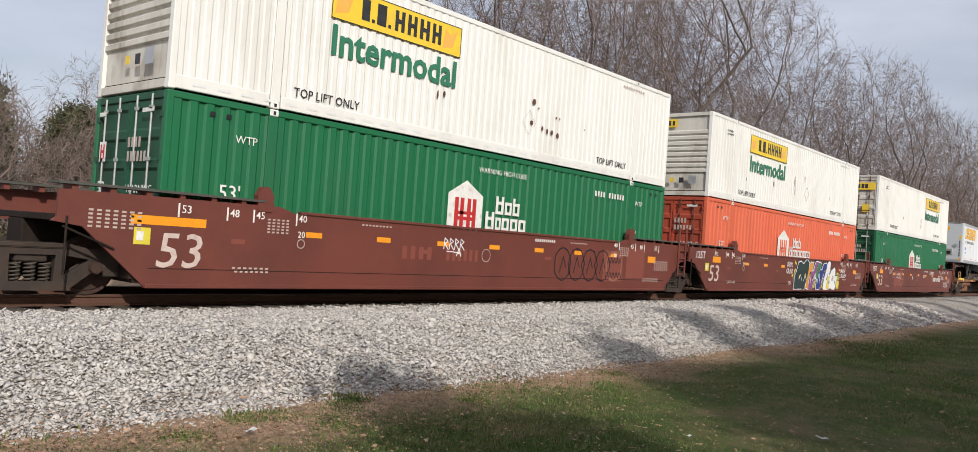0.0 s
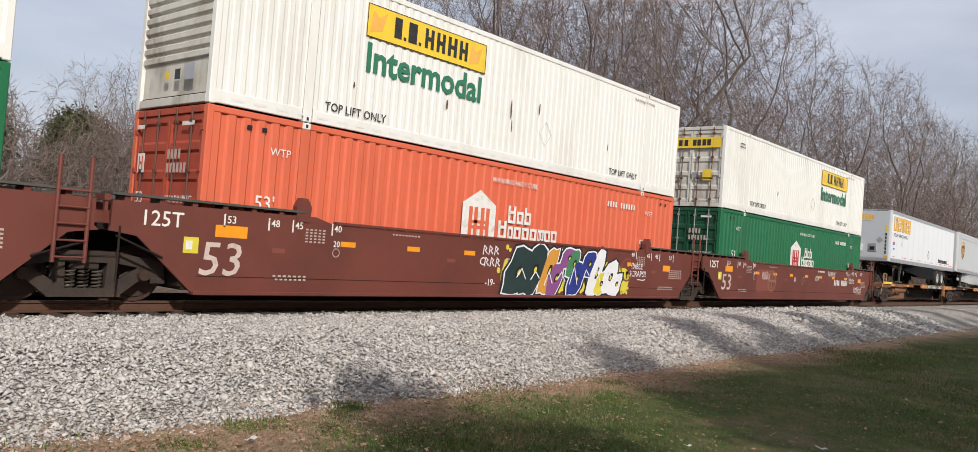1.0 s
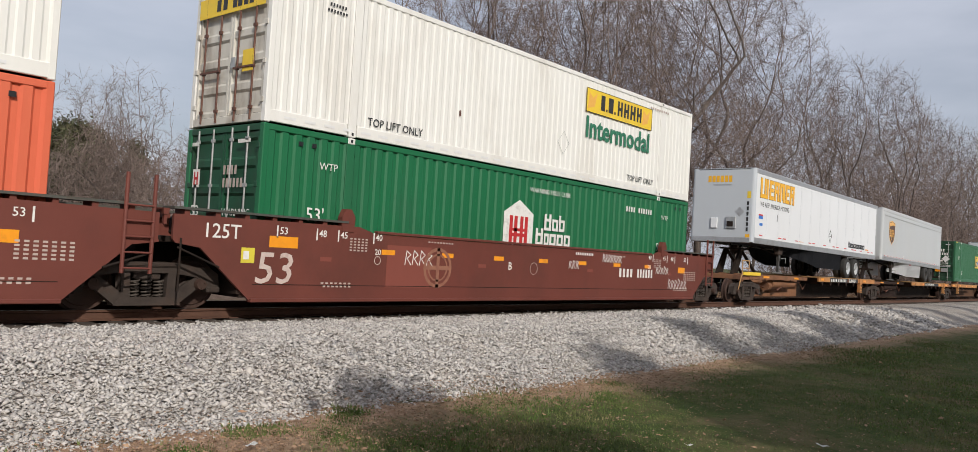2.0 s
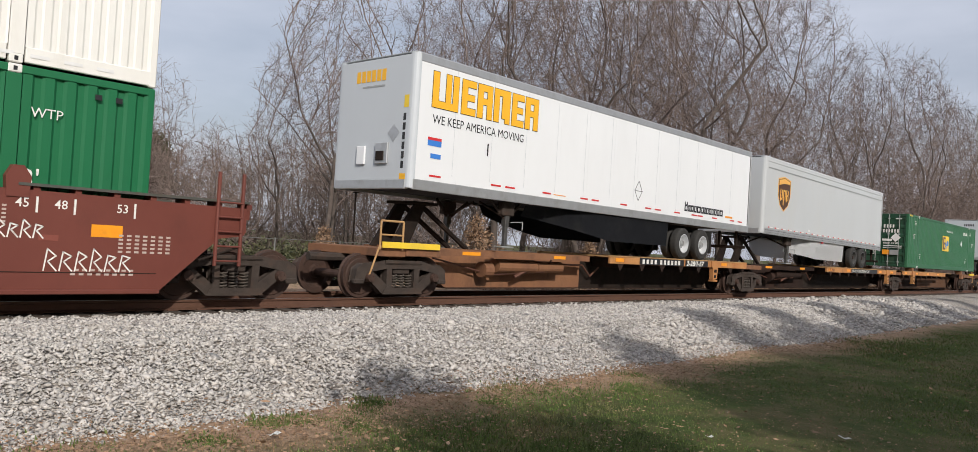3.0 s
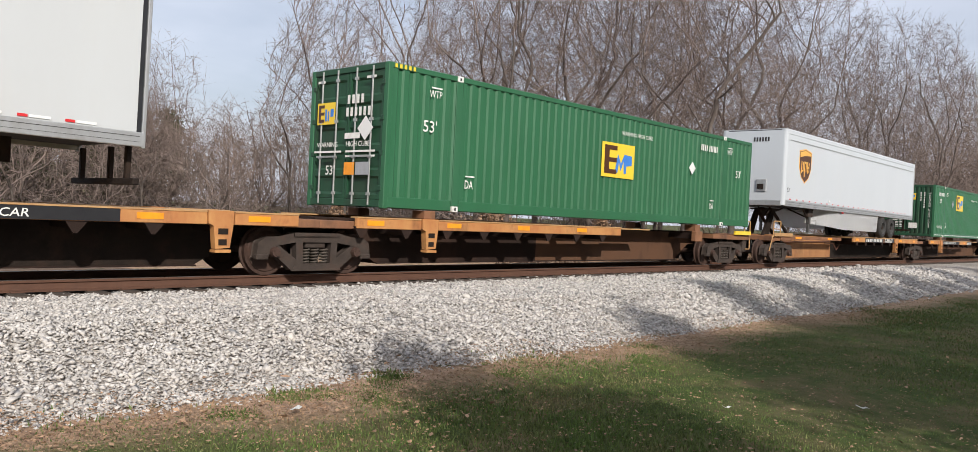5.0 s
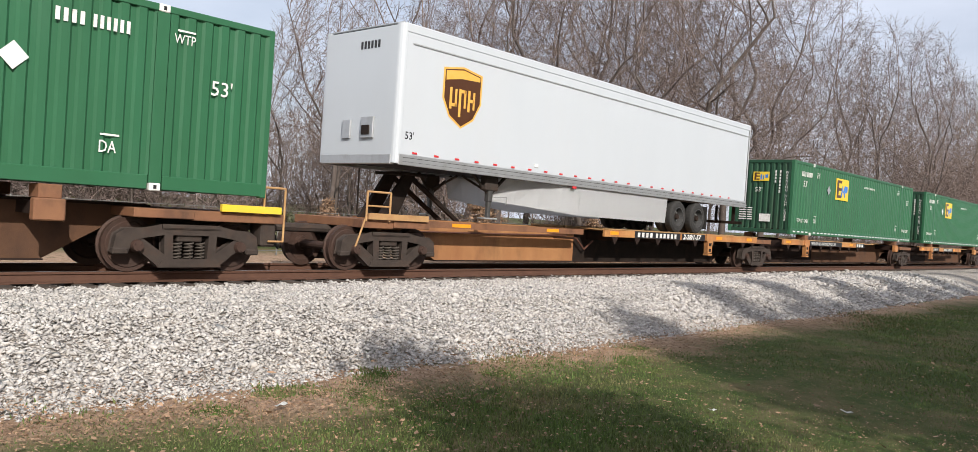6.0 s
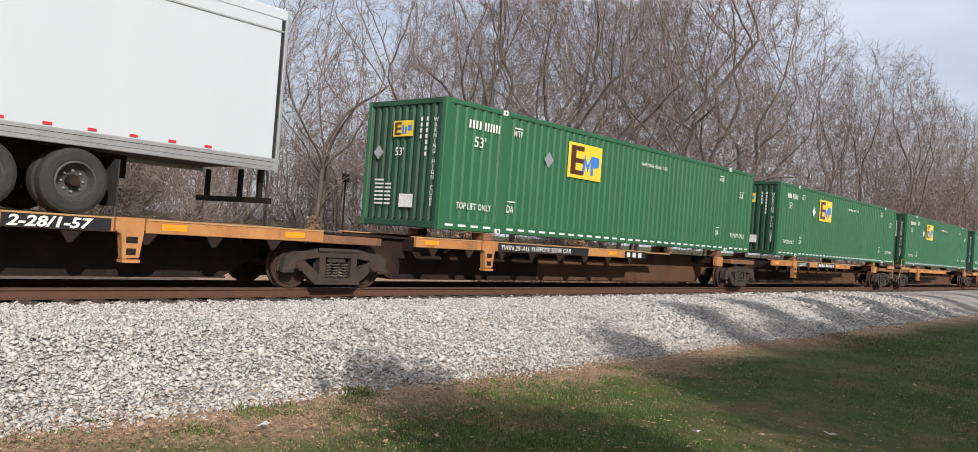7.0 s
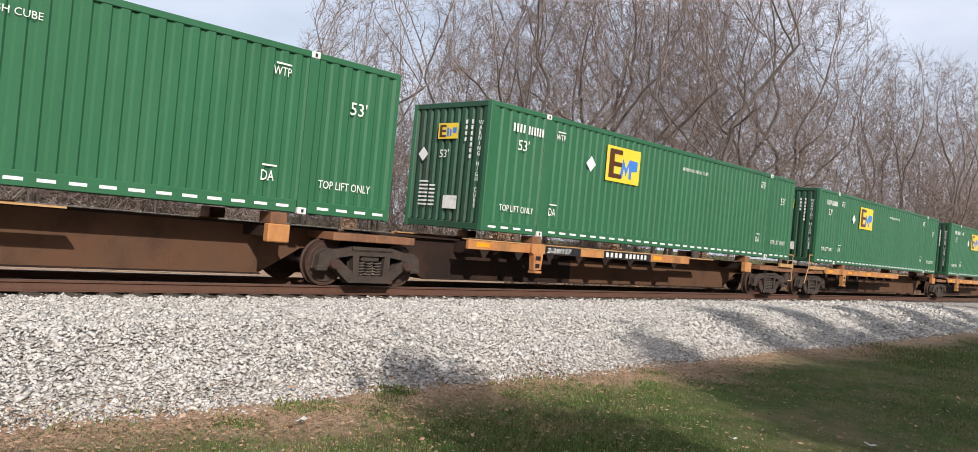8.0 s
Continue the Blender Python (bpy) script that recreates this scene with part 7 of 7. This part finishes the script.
# -- road trailer on the spine car --
def trailer(x, length, z, tilt, label, skin, wheel_x, skirt, brand, leg_x=3.2, z_deck=1.125, tail=0.0):
    t = thing("semi_trailer", label, "trailer", "road trailers on the spine cars")
    L, H, T = length, HALF, 2.89
    sk = M[skin]
    for s in (-1, 1):
        n = max(8, round((L - 0.3) / 1.22))
        w = (L - 0.30) / n
        if skin == "trailer_white":
            for k in range(n):
                part("side_panel", boxes((0.15 + k * w + 0.004, 0.15 + (k + 1) * w - 0.004, min(s * H, s * (H - 0.03)), max(s * H, s * (H - 0.03)), 0.24, T - 0.20)), sk, t, "smooth white sheet panel")
        else:
            part("side_wall", boxes((0.15, L - 0.15, min(s * H, s * (H - 0.03)), max(s * H, s * (H - 0.03)), 0.24, T - 0.20)), sk, t, "smooth sheet side")
        if skin == "trailer_white":
            part("rivet_strip", boxes(*[(0.15 + k * w - 0.02, 0.15 + k * w + 0.02, min(s * (H + 0.002), s * H), max(s * (H + 0.002), s * H), 0.25, T - 0.22) for k in range(1, n)]), M["trailer_white"], t)
        part("bottom_rail", boxes((0.1, L - 0.05, min(s * (H + 0.006), s * (H - 0.06)), max(s * (H + 0.006), s * (H - 0.06)), 0.02, 0.24), bevel=0.01), M["alu"], t, "dull aluminium bottom rail")
        part("top_rail", boxes((0.1, L - 0.05, min(s * (H + 0.006), s * (H - 0.06)), max(s * (H + 0.006), s * (H - 0.06)), T - 0.20, T - 0.01), bevel=0.02), M["alu"] if skin == "trailer_white" else sk, t)
    part("core", boxes((0.06, L - 0.06, -H + 0.04, H - 0.04, 0.10, T - 0.03)), M["skirt_black"], t, "floor and dark inner box")
    part("roof", boxes((0.02, L - 0.02, -H + 0.03, H - 0.03, T - 0.028, T), bevel=0.012), M["alu"], t, "metal roof sheet")
    # the white trailer's nose is painted bluish grey to show it in shade
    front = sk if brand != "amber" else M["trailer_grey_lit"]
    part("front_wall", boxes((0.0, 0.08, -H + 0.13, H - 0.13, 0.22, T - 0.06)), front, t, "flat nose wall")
    for s in (-1, 1):
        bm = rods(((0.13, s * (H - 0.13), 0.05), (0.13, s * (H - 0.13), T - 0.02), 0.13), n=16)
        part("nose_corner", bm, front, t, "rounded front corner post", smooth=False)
        part("rear_corner", boxes((L - 0.06, L, min(s * H, s * (H - 0.1)), max(s * H, s * (H - 0.1)), 0.0, T), bevel=0.01), M["alu"], t)
    part("nose_sill", boxes((-0.012, 0.10, -H + 0.13, H - 0.13, 0.02, 0.22), bevel=0.01), M["alu"], t)
    many("rear_door", ((L - 0.05, L - 0.01, -H + 0.1, -0.01, 0.15, T - 0.1), (L - 0.05, L - 0.01, 0.01, H - 0.1, 0.15, T - 0.1)), sk, t)
    # air and light plugs on the nose
    pb = part("plug_box", boxes((-0.05, 0.0, 0.05 * -1 - 0.55, -0.2, 0.55, 1.0), bevel=0.012), M["alu"], t, "grey plug box on the nose")
    part("socket", boxes((-0.075, -0.05, -0.5, -0.25, 0.62, 0.82), bevel=0.01), M["black_steel"], pb)
    part("document_box", boxes((-0.05, 0.0, 0.15, 0.42, 0.55, 0.95), bevel=0.012), M["alu"] if brand != "amber" else M["trailer_white"], t)
    # landing legs
    for s in (-1, 1):
        lg = part("landing_leg", boxes((leg_x - 0.07, leg_x + 0.07, s * 0.98 - 0.07, s * 0.98 + 0.07, -0.55, 0.05), (leg_x - 0.05, leg_x + 0.05, s * 0.98 - 0.05, s * 0.98 + 0.05, z_deck - z + 0.10, -0.5), bevel=0.01), M["rim_grey"], t, "grey steel landing leg with a foot plate")
        part("foot", boxes((leg_x - 0.22, leg_x + 0.22, s * 0.98 - 0.13, s * 0.98 + 0.13, z_deck - z + 0.06, z_deck - z + 0.10), bevel=0.01), M["rod"], lg)
        part("brace", rods(((leg_x, s * 0.98, -0.42), (leg_x + 0.62, s * 0.9, 0.05), 0.04), ((leg_x, s * 0.98, -0.40), (leg_x - 0.5, s * 0.9, 0.05), 0.035), ((leg_x, s * 0.98, -0.35), (leg_x, s * 0.1, 0.02), 0.03)), M["truck"], lg)
        part("support_plate", boxes((leg_x - 0.22, leg_x + 0.22, s * 0.98 - 0.09, s * 0.98 + 0.09, -0.30, 0.03), bevel=0.02), M["truck"], lg)
    part("crank", rods(((leg_x + 0.1, -1.06, -0.45), (leg_x + 0.5, -1.10, -0.42), 0.012), ((leg_x + 0.5, -1.10, -0.42), (leg_x + 0.5, -1.1, -0.62), 0.012)), M["rod"], t)
    # skirts
    a, b, mat = skirt
    for s in (-1, 1):
        bm = bmesh.new()
        y = s * (H - 0.06)
        n = 10
        lo, hi = [], []
        for k in range(n + 1):
            u = k / n
            xx = a + (b - a) * u
            inset = 0.55 * max(0.0, 1 - u / 0.45) ** 2
            low = -0.70 * min(1.0, 0.35 + 1.3 * u) if mat == "skirt_black" else -0.72 * min(1.0, 0.72 + 0.7 * u)
            lo.append(bm.verts.new((xx, y - s * (inset + 0.04), low)))
            hi.append(bm.verts.new((xx, y - s * inset * 0.8, 0.03)))
        for k in range(n):
            bm.faces.new((lo[k], lo[k + 1], hi[k + 1], hi[k]))
        bmesh.ops.solidify(bm, geom=bm.faces[:], thickness=0.02)
        part("side_skirt", bm, M[mat], t, "smooth side skirt below the body")
    part("bogie_frame", boxes((wheel_x - 1.0, wheel_x + 2.3, -0.55, -0.4, -0.35, 0.02), (wheel_x - 1.0, wheel_x + 2.3, 0.4, 0.55, -0.35, 0.02), (wheel_x - 0.2, wheel_x + 0.2, -0.9, 0.9, -0.55, -0.35), (wheel_x + 1.02, wheel_x + 1.42, -0.9, 0.9, -0.55, -0.35)), M["black_steel"], t, "dark sliding bogie frame")
    rim = "rim" if brand == "amber" else "rim_grey"
    rt = 0.485
    for k in (0, 1):
        wx = wheel_x + 1.24 * k
        zc = z_deck - z + rt + math.tan(radians(tilt)) * wx
        for s in (-1, 1):
            for j, off in enumerate((0.12, 0.45)):
                wh = new("wheel")
                wh.parent = t
                wh.matrix_basis = pose(wx, s * (H - off), zc, 0, 0, 0 if s < 0 else 180)
                bm = bmesh.new()
                lathe(bm, [(-0.13, 0.29), (-0.14, 0.33), (-0.135, 0.42), (-0.10, 0.475), (-0.06, rt), (0.06, rt), (0.10, 0.475), (0.135, 0.42), (0.14, 0.29)], 30, False)
                part("tyre", bm, M["tyre"], wh, "worn black tyre", smooth=False)
                if j == 0:
                    bm = bmesh.new()
                    lathe(bm, [(-0.135, 0.295), (-0.14, 0.27), (-0.07, 0.255), (0.02, 0.23), (0.03, 0.10), (-0.02, 0.09)], 26, False)
                    r_ = part("rim", bm, M[rim], wh, "bright white rim" if rim == "rim" else "grey steel rim")
                    bm = bmesh.new()
                    lathe(bm, [(-0.11, 0.02), (-0.11, 0.075), (-0.06, 0.095), (0.03, 0.10), (0.03, 0.02)], 14)
                    part("hub", bm, M["black_steel"] if brand != "amber" else M["rod"], wh)
                    nut = None
                    for q in range(8):
                        at = pose(0.155 * math.cos(math.pi * q / 4), 0, 0.155 * math.sin(math.pi * q / 4))
                        nut = again("wheel_nut", nut, wh, at) if nut else part("wheel_nut", rods(((0, -0.01, 0), (0, 0.03, 0), 0.018), n=6), M["rod"], wh, "", at)
    many("mud_flap", ((wheel_x + 1.86, wheel_x + 1.88, -H + 0.02, -H + 0.60, -0.82, -0.1), (wheel_x + 1.86, wheel_x + 1.88, H - 0.60, H - 0.02, -0.82, -0.1)), M["tyre"], t, "black rubber mud flap")
    part("rear_bumper", boxes((L - 0.14, L - 0.04, -H + 0.06, H - 0.06, -0.56, -0.46), (L - 0.13, L - 0.05, -0.95, -0.85, -0.5, 0.05), (L - 0.13, L - 0.05, 0.85, 0.95, -0.5, 0.05), (L - 0.13, L - 0.05, -0.3, -0.22, -0.5, 0.05), bevel=0.01), M["black_steel"] if brand != "ups_far" else M["alu"], t, "rear guard bar")
    yw = -H - 0.004
    if brand == "amber":
        tx = []
        for q in (0.55, 2.5, 3.0, 4.4, 6.0, 6.5, 7.9, 9.2, 9.75, 10.9, 12.0, 12.4, 13.4, 14.7, 15.3):
            tx.append((q, q + 0.34, 0.33, 0.37))
        marks("reflective_tape", tx, M["tape_red"], t, yw, label="short red reflective strips")
        marks("reflective_tape", [(4.85, 5.35, 0.33, 0.35), (14.35, 14.85, 0.42, 0.48)], M["reflector"], t, yw)
        for k in range(1, 13):
            part("panel_seam", boxes((1.22 * k, 1.22 * k + 0.007, yw, yw + 0.002, 0.40, T - 0.12)), M["trailer_grey_lit"], t, "riveted seam between side panels")
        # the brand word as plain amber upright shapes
        rows = []
        xx = 0.50
        for i, w in enumerate((0.86, 0.50, 0.54, 0.62, 0.48, 0.54)):
            z0, z1 = 1.80, 2.56
            rows += [(xx, xx + 0.18, z0, z1), (xx + 0.18, xx + w * 0.9, z0, z0 + 0.15) if i in (0, 1, 4) else (xx + 0.18, xx + w * 0.9, z1 - 0.15, z1)]
            rows += [(xx + 0.18, xx + w * 0.82, z0 + 0.31, z0 + 0.45)] if i in (1, 2, 4, 5) else [(xx + w * 0.45, xx + w * 0.45 + 0.16, z0 + 0.1, z1)]
            if i in (0, 2, 3, 5):
                rows.append((xx + w * 0.9 - 0.17, xx + w * 0.9, z0, z1))
            else:
                rows.append((xx + 0.18, xx + w * 0.9, z1 - 0.15, z1))
            xx += w * 1.02
        back = marks("brand_shape", [(p - 0.012, q + 0.012, r - 0.012, u + 0.012) for p, q, r, u in rows], M["letter_black"], t, yw + 0.001, label="dark edge of the amber letters")
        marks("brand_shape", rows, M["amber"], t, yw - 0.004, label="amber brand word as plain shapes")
        lettering("lettering", "WE KEEP AMERICA MOVING", 0.27, M["skirt_black"], t, 0.55, yw, 1.46, stretch=0.88, label="dark grey slogan")
        marks("web_address", shapes_word(11.53, 0.44, 0.29, (0.21, 0.13, 0.08, 0.16, 0.18, 0.28, 0.18, 0.13, 0.18, 0.18, 0.13, 0.06, 0.17, 0.18, 0.25)), M["skirt_black"], t, yw, label="dark slanted word as plain shapes")
        bm = bmesh.new()
        q = 8.8
        for (ax, az), (bx, bz) in zip(((q, 0.52), (q + 0.2, 0.80), (q, 1.08), (q - 0.2, 0.80), (q - 0.2, 0.80)), ((q + 0.2, 0.80), (q, 1.08), (q - 0.2, 0.80), (q, 0.52), (q + 0.2, 0.80))):
            rod(bm, (ax, yw, az), (bx, yw, bz), 0.008, 4)
        part("placard_holder", bm, M["skirt_black"], t, "diamond placard holder")
        marks("side_stripe", [(2.30, 2.34, 0.98, 1.26)], M["skirt_black"], t, yw)
        marks("sticker", [(0.45, 0.85, 0.98, 1.10), (0.55, 0.85, 0.72, 0.82)], M["logo_blue"], t, yw, label="small blue sticker")
        marks("sticker", [(0.45, 0.85, 1.10, 1.16)], M["tape_red"], t, yw)
        marks("brand_shape", [(-0.62 + 0.17 * k, -0.49 + 0.17 * k, 2.35, 2.60) for k in range(6)], M["amber"], t, -0.003, True)
        marks("brand_shape", [(-0.4, 0.35, 2.22, 2.26)], M["rod"], t, -0.003, True)
        marks("length_label", [(0.98, 1.16, 0.10, 0.34)], M["amber"], t, 0.0, True, "amber length label")
        marks("equipment_number", [(1.00, 1.08, 1.45 - 0.20 * k, 1.60 - 0.20 * k) for k in range(6)], M["letter_black"], t, -0.002, True, "dark bars in place of a number")
        marks("warning_label", [(1.00, 1.14, 1.72, 1.98)], M["yellow"], t, -0.002, True)
        diamond(t, 0.72, 1.20, 0.19, M["alu"], -0.003)
    else:
        tp = [(0.45 + 0.62 * k, 0.58 + 0.62 * k, 0.265, 0.305) for k in range(int((L - 1) / 0.62))]
        marks("reflective_tape", tp, M["tape_red"], t, yw - 0.006, label="red reflective marks")
        if length < 15:
            marks("reflective_tape", [(p + 0.15, q + 0.30, r, u) for p, q, r, u in tp], M["tape_white"], t, yw - 0.006, label="white reflective marks")
        part("rail_groove", boxes((0.2, L - 0.1, yw - 0.006, yw - 0.002, 0.17, 0.18)), M["rim_grey"], t, "dark groove along the bottom rail")
        part("rail_groove", boxes((0.2, L - 0.1, yw - 0.006, yw - 0.002, 0.09, 0.095)), M["rim_grey"], t)
        part("drip_rail", boxes((0.3, L - 0.1, yw - 0.012, yw + 0.004, T - 0.42, T - 0.39)), M["rod"], t, "dark drip rail below the roof")
        q, zz = (1.25, 1.0) if length < 15 else (1.25, 1.0)
        out = [(q, zz + 0.55), (q, zz + 1.15), (q + 0.55, zz + 1.24), (q + 1.1, zz + 1.15), (q + 1.1, zz + 0.55), (q + 0.9, zz + 0.2), (q + 0.55, zz), (q + 0.2, zz + 0.2)]
        bm = bmesh.new()
        plate(bm, out, yw - 0.004, yw)
        lg = part("logo", bm, M["logo_brown"], t, "brown and gold shield logo")
        bm = bmesh.new()
        plate(bm, [(q + 0.55 + 1.09 * (u - q - 0.55), zz + 0.64 + 1.07 * (v - zz - 0.64)) for u, v in out], yw - 0.002, yw + 0.002)
        part("logo_border", bm, M["logo_gold"], lg, "gold border of the shield")
        bm = bmesh.new()
        plate(bm, [(q + 0.03, zz + 0.93), (q + 0.03, zz + 1.13), (q + 0.55, zz + 1.21), (q + 1.07, zz + 1.13), (q + 1.07, zz + 1.04), (q + 0.5, zz + 1.02)], yw - 0.008, yw - 0.005)
        for k in range(3):
            b0 = q + 0.16 + 0.28 * k
            box(bm, b0, b0 + 0.07, yw - 0.008, yw - 0.005, zz + 0.34 if k != 1 else zz + 0.20, zz + 0.80)
            box(bm, b0 + 0.07, b0 + 0.20, yw - 0.008, yw - 0.005, zz + (0.40 if k == 0 else 0.72 if k == 1 else 0.55), zz + (0.47 if k == 0 else 0.79 if k == 1 else 0.62))
            box(bm, b0 + 0.16, b0 + 0.22, yw - 0.008, yw - 0.005, zz + 0.40, zz + 0.78)
        part("logo_shape", bm, M["logo_gold"], lg)
        if length > 15:
            lettering("lettering", "53'", 0.22, M["skirt_black"], t, 0.22, yw, 0.55)
            marks("equipment_number", [(0.0 + 0.11 * k, 0.07 + 0.11 * k, 2.42, 2.58) for k in range(6)], M["letter_black"], t, -0.003, True, "dark bars in place of a number")
        part("marker_lamp", boxes((6.0, 6.16, -H - 0.02, -H + 0.02, -0.04, 0.02), bevel=0.008), M["tape_red"], t)
        part("marker_lamp", boxes((4.4, 4.55, yw - 0.014, yw, 0.36, 0.44), bevel=0.004), M["tape_white"], t)
    ride(t, x, z, tilt)
    return t


def build_train():
    truck_meshes()
    w0, w1, w2, w3 = 4.55, 23.75, 43.25, 62.9
    well_car(w0, w1 - w0, "brown well car with a sprayed outline, carrying two stacked containers", "A", first=True, piece="outline", x_well=1.3)
    well_car(w1, w2 - w1, "brown well car with a large colourful graffiti piece", "C", piece="big", x_well=1.35)
    well_car(w2, w3 - w2, "brown well car with white scrawl and a faded roundel", "B", last=True, x_well=1.42)
    zl, zu = 0.4315, 3.345
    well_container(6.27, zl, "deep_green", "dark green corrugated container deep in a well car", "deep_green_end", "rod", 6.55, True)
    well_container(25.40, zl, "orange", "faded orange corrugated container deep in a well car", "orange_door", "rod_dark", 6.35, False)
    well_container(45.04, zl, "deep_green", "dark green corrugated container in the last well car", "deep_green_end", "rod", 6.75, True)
    white_container(6.27, zu, 3.05, False, "white corrugated container with a yellow panel, stacked on a green one", True)
    white_container(25.40, zu, 3.2, False, "white corrugated container with a yellow panel, stacked on an orange one")
    white_container(45.04, zu, 9.95, True, "white corrugated container with rusty doors, stacked on a green one")
    # three-unit spine cars
    spine_car(66.75, 16.6, "orange spine car under a white trailer", "spine_rust", "trailer", first=True, writing="bars", ped=13.57)
    spine_car(83.35, 18.0, "dark spine car with an orange deck under a grey trailer", "sill", "trailer", writing="words")
    spine_car(101.35, 16.3, "dark spine car with orange edges under a green container", "sill", "container", last=True, writing="")
    spine_car(121.95, 17.6, "orange spine car under a long grey trailer", "spine_orange", "trailer", first=True, writing="bars", ped=13.40)
    spine_car(139.55, 18.45, "dark spine car with white stencilled words under a green container", "sill", "container", writing="twin", ped=4.15)
    spine_car(158.0, 17.9, "dark spine car under a green container", "sill", "container", last=True, writing="short", ped=4.72)
    spine_car(179.75, 17.7, "dark spine car far back in the train under a green container", "sill", "container", first=True)
    spine_car(197.45, 18.0, "dark spine car at the far end of the train", "sill", "container")
    trailer(66.58, 16.2, 2.25, 0.30, "clean white road trailer with amber lettering and black skirts", "trailer_white", 11.6, (4.4, 10.7, "skirt_black"), "amber", leg_x=3.45)
    trailer(83.97, 14.02, 2.20, 0.70, "pale grey road trailer with a brown shield logo", "trailer_grey", 10.1, (3.4, 8.9, "trailer_white"), "shield", leg_x=3.1)
    trailer(121.75, 16.15, 2.15, 0.20, "long pale grey road trailer with a brown shield logo", "trailer_grey_lit", 11.5, (3.5, 10.9, "trailer_white"), "shield", leg_x=3.2)
    zs = 1.305
    spine_container(102.72, zs, True, "green corrugated container with doors and white locking bars", 7.3, 1.15)
    spine_container(142.01, zs, False, "green corrugated container with a yellow logo and diamond plate", 4.56, 1.62, "alu")
    spine_container(160.77, zs, False, "green corrugated container with a red and white placard", 4.40, 1.62)
    spine_container(179.28, zs, False, "green corrugated container farther back in the train", 4.45, 1.62)
    spine_container(198.0, zs, False, "green corrugated container at the far end of the train", 4.45, 1.62)


def motions():
    times_ = [0.25 * k for k in range(33)]
    for ob, x, z, tilt in RIDERS:
        walk(ob, [(t, pose(x + travel(t), MID, z, 0, tilt, 0)) for t in times_])
    for ob, x, r in ROLLERS:
        walk(ob, [(k / FPS, pose(x, 0, r, 0, math.degrees(travel(k / FPS) / r), 0)) for k in range(241)])



# ---- build ----
build_ground()
build_track()
build_train()
build_trees()
build_shade_trees()
build_backdrop()
build_litter()
build_stones()
build_grass()
motions()
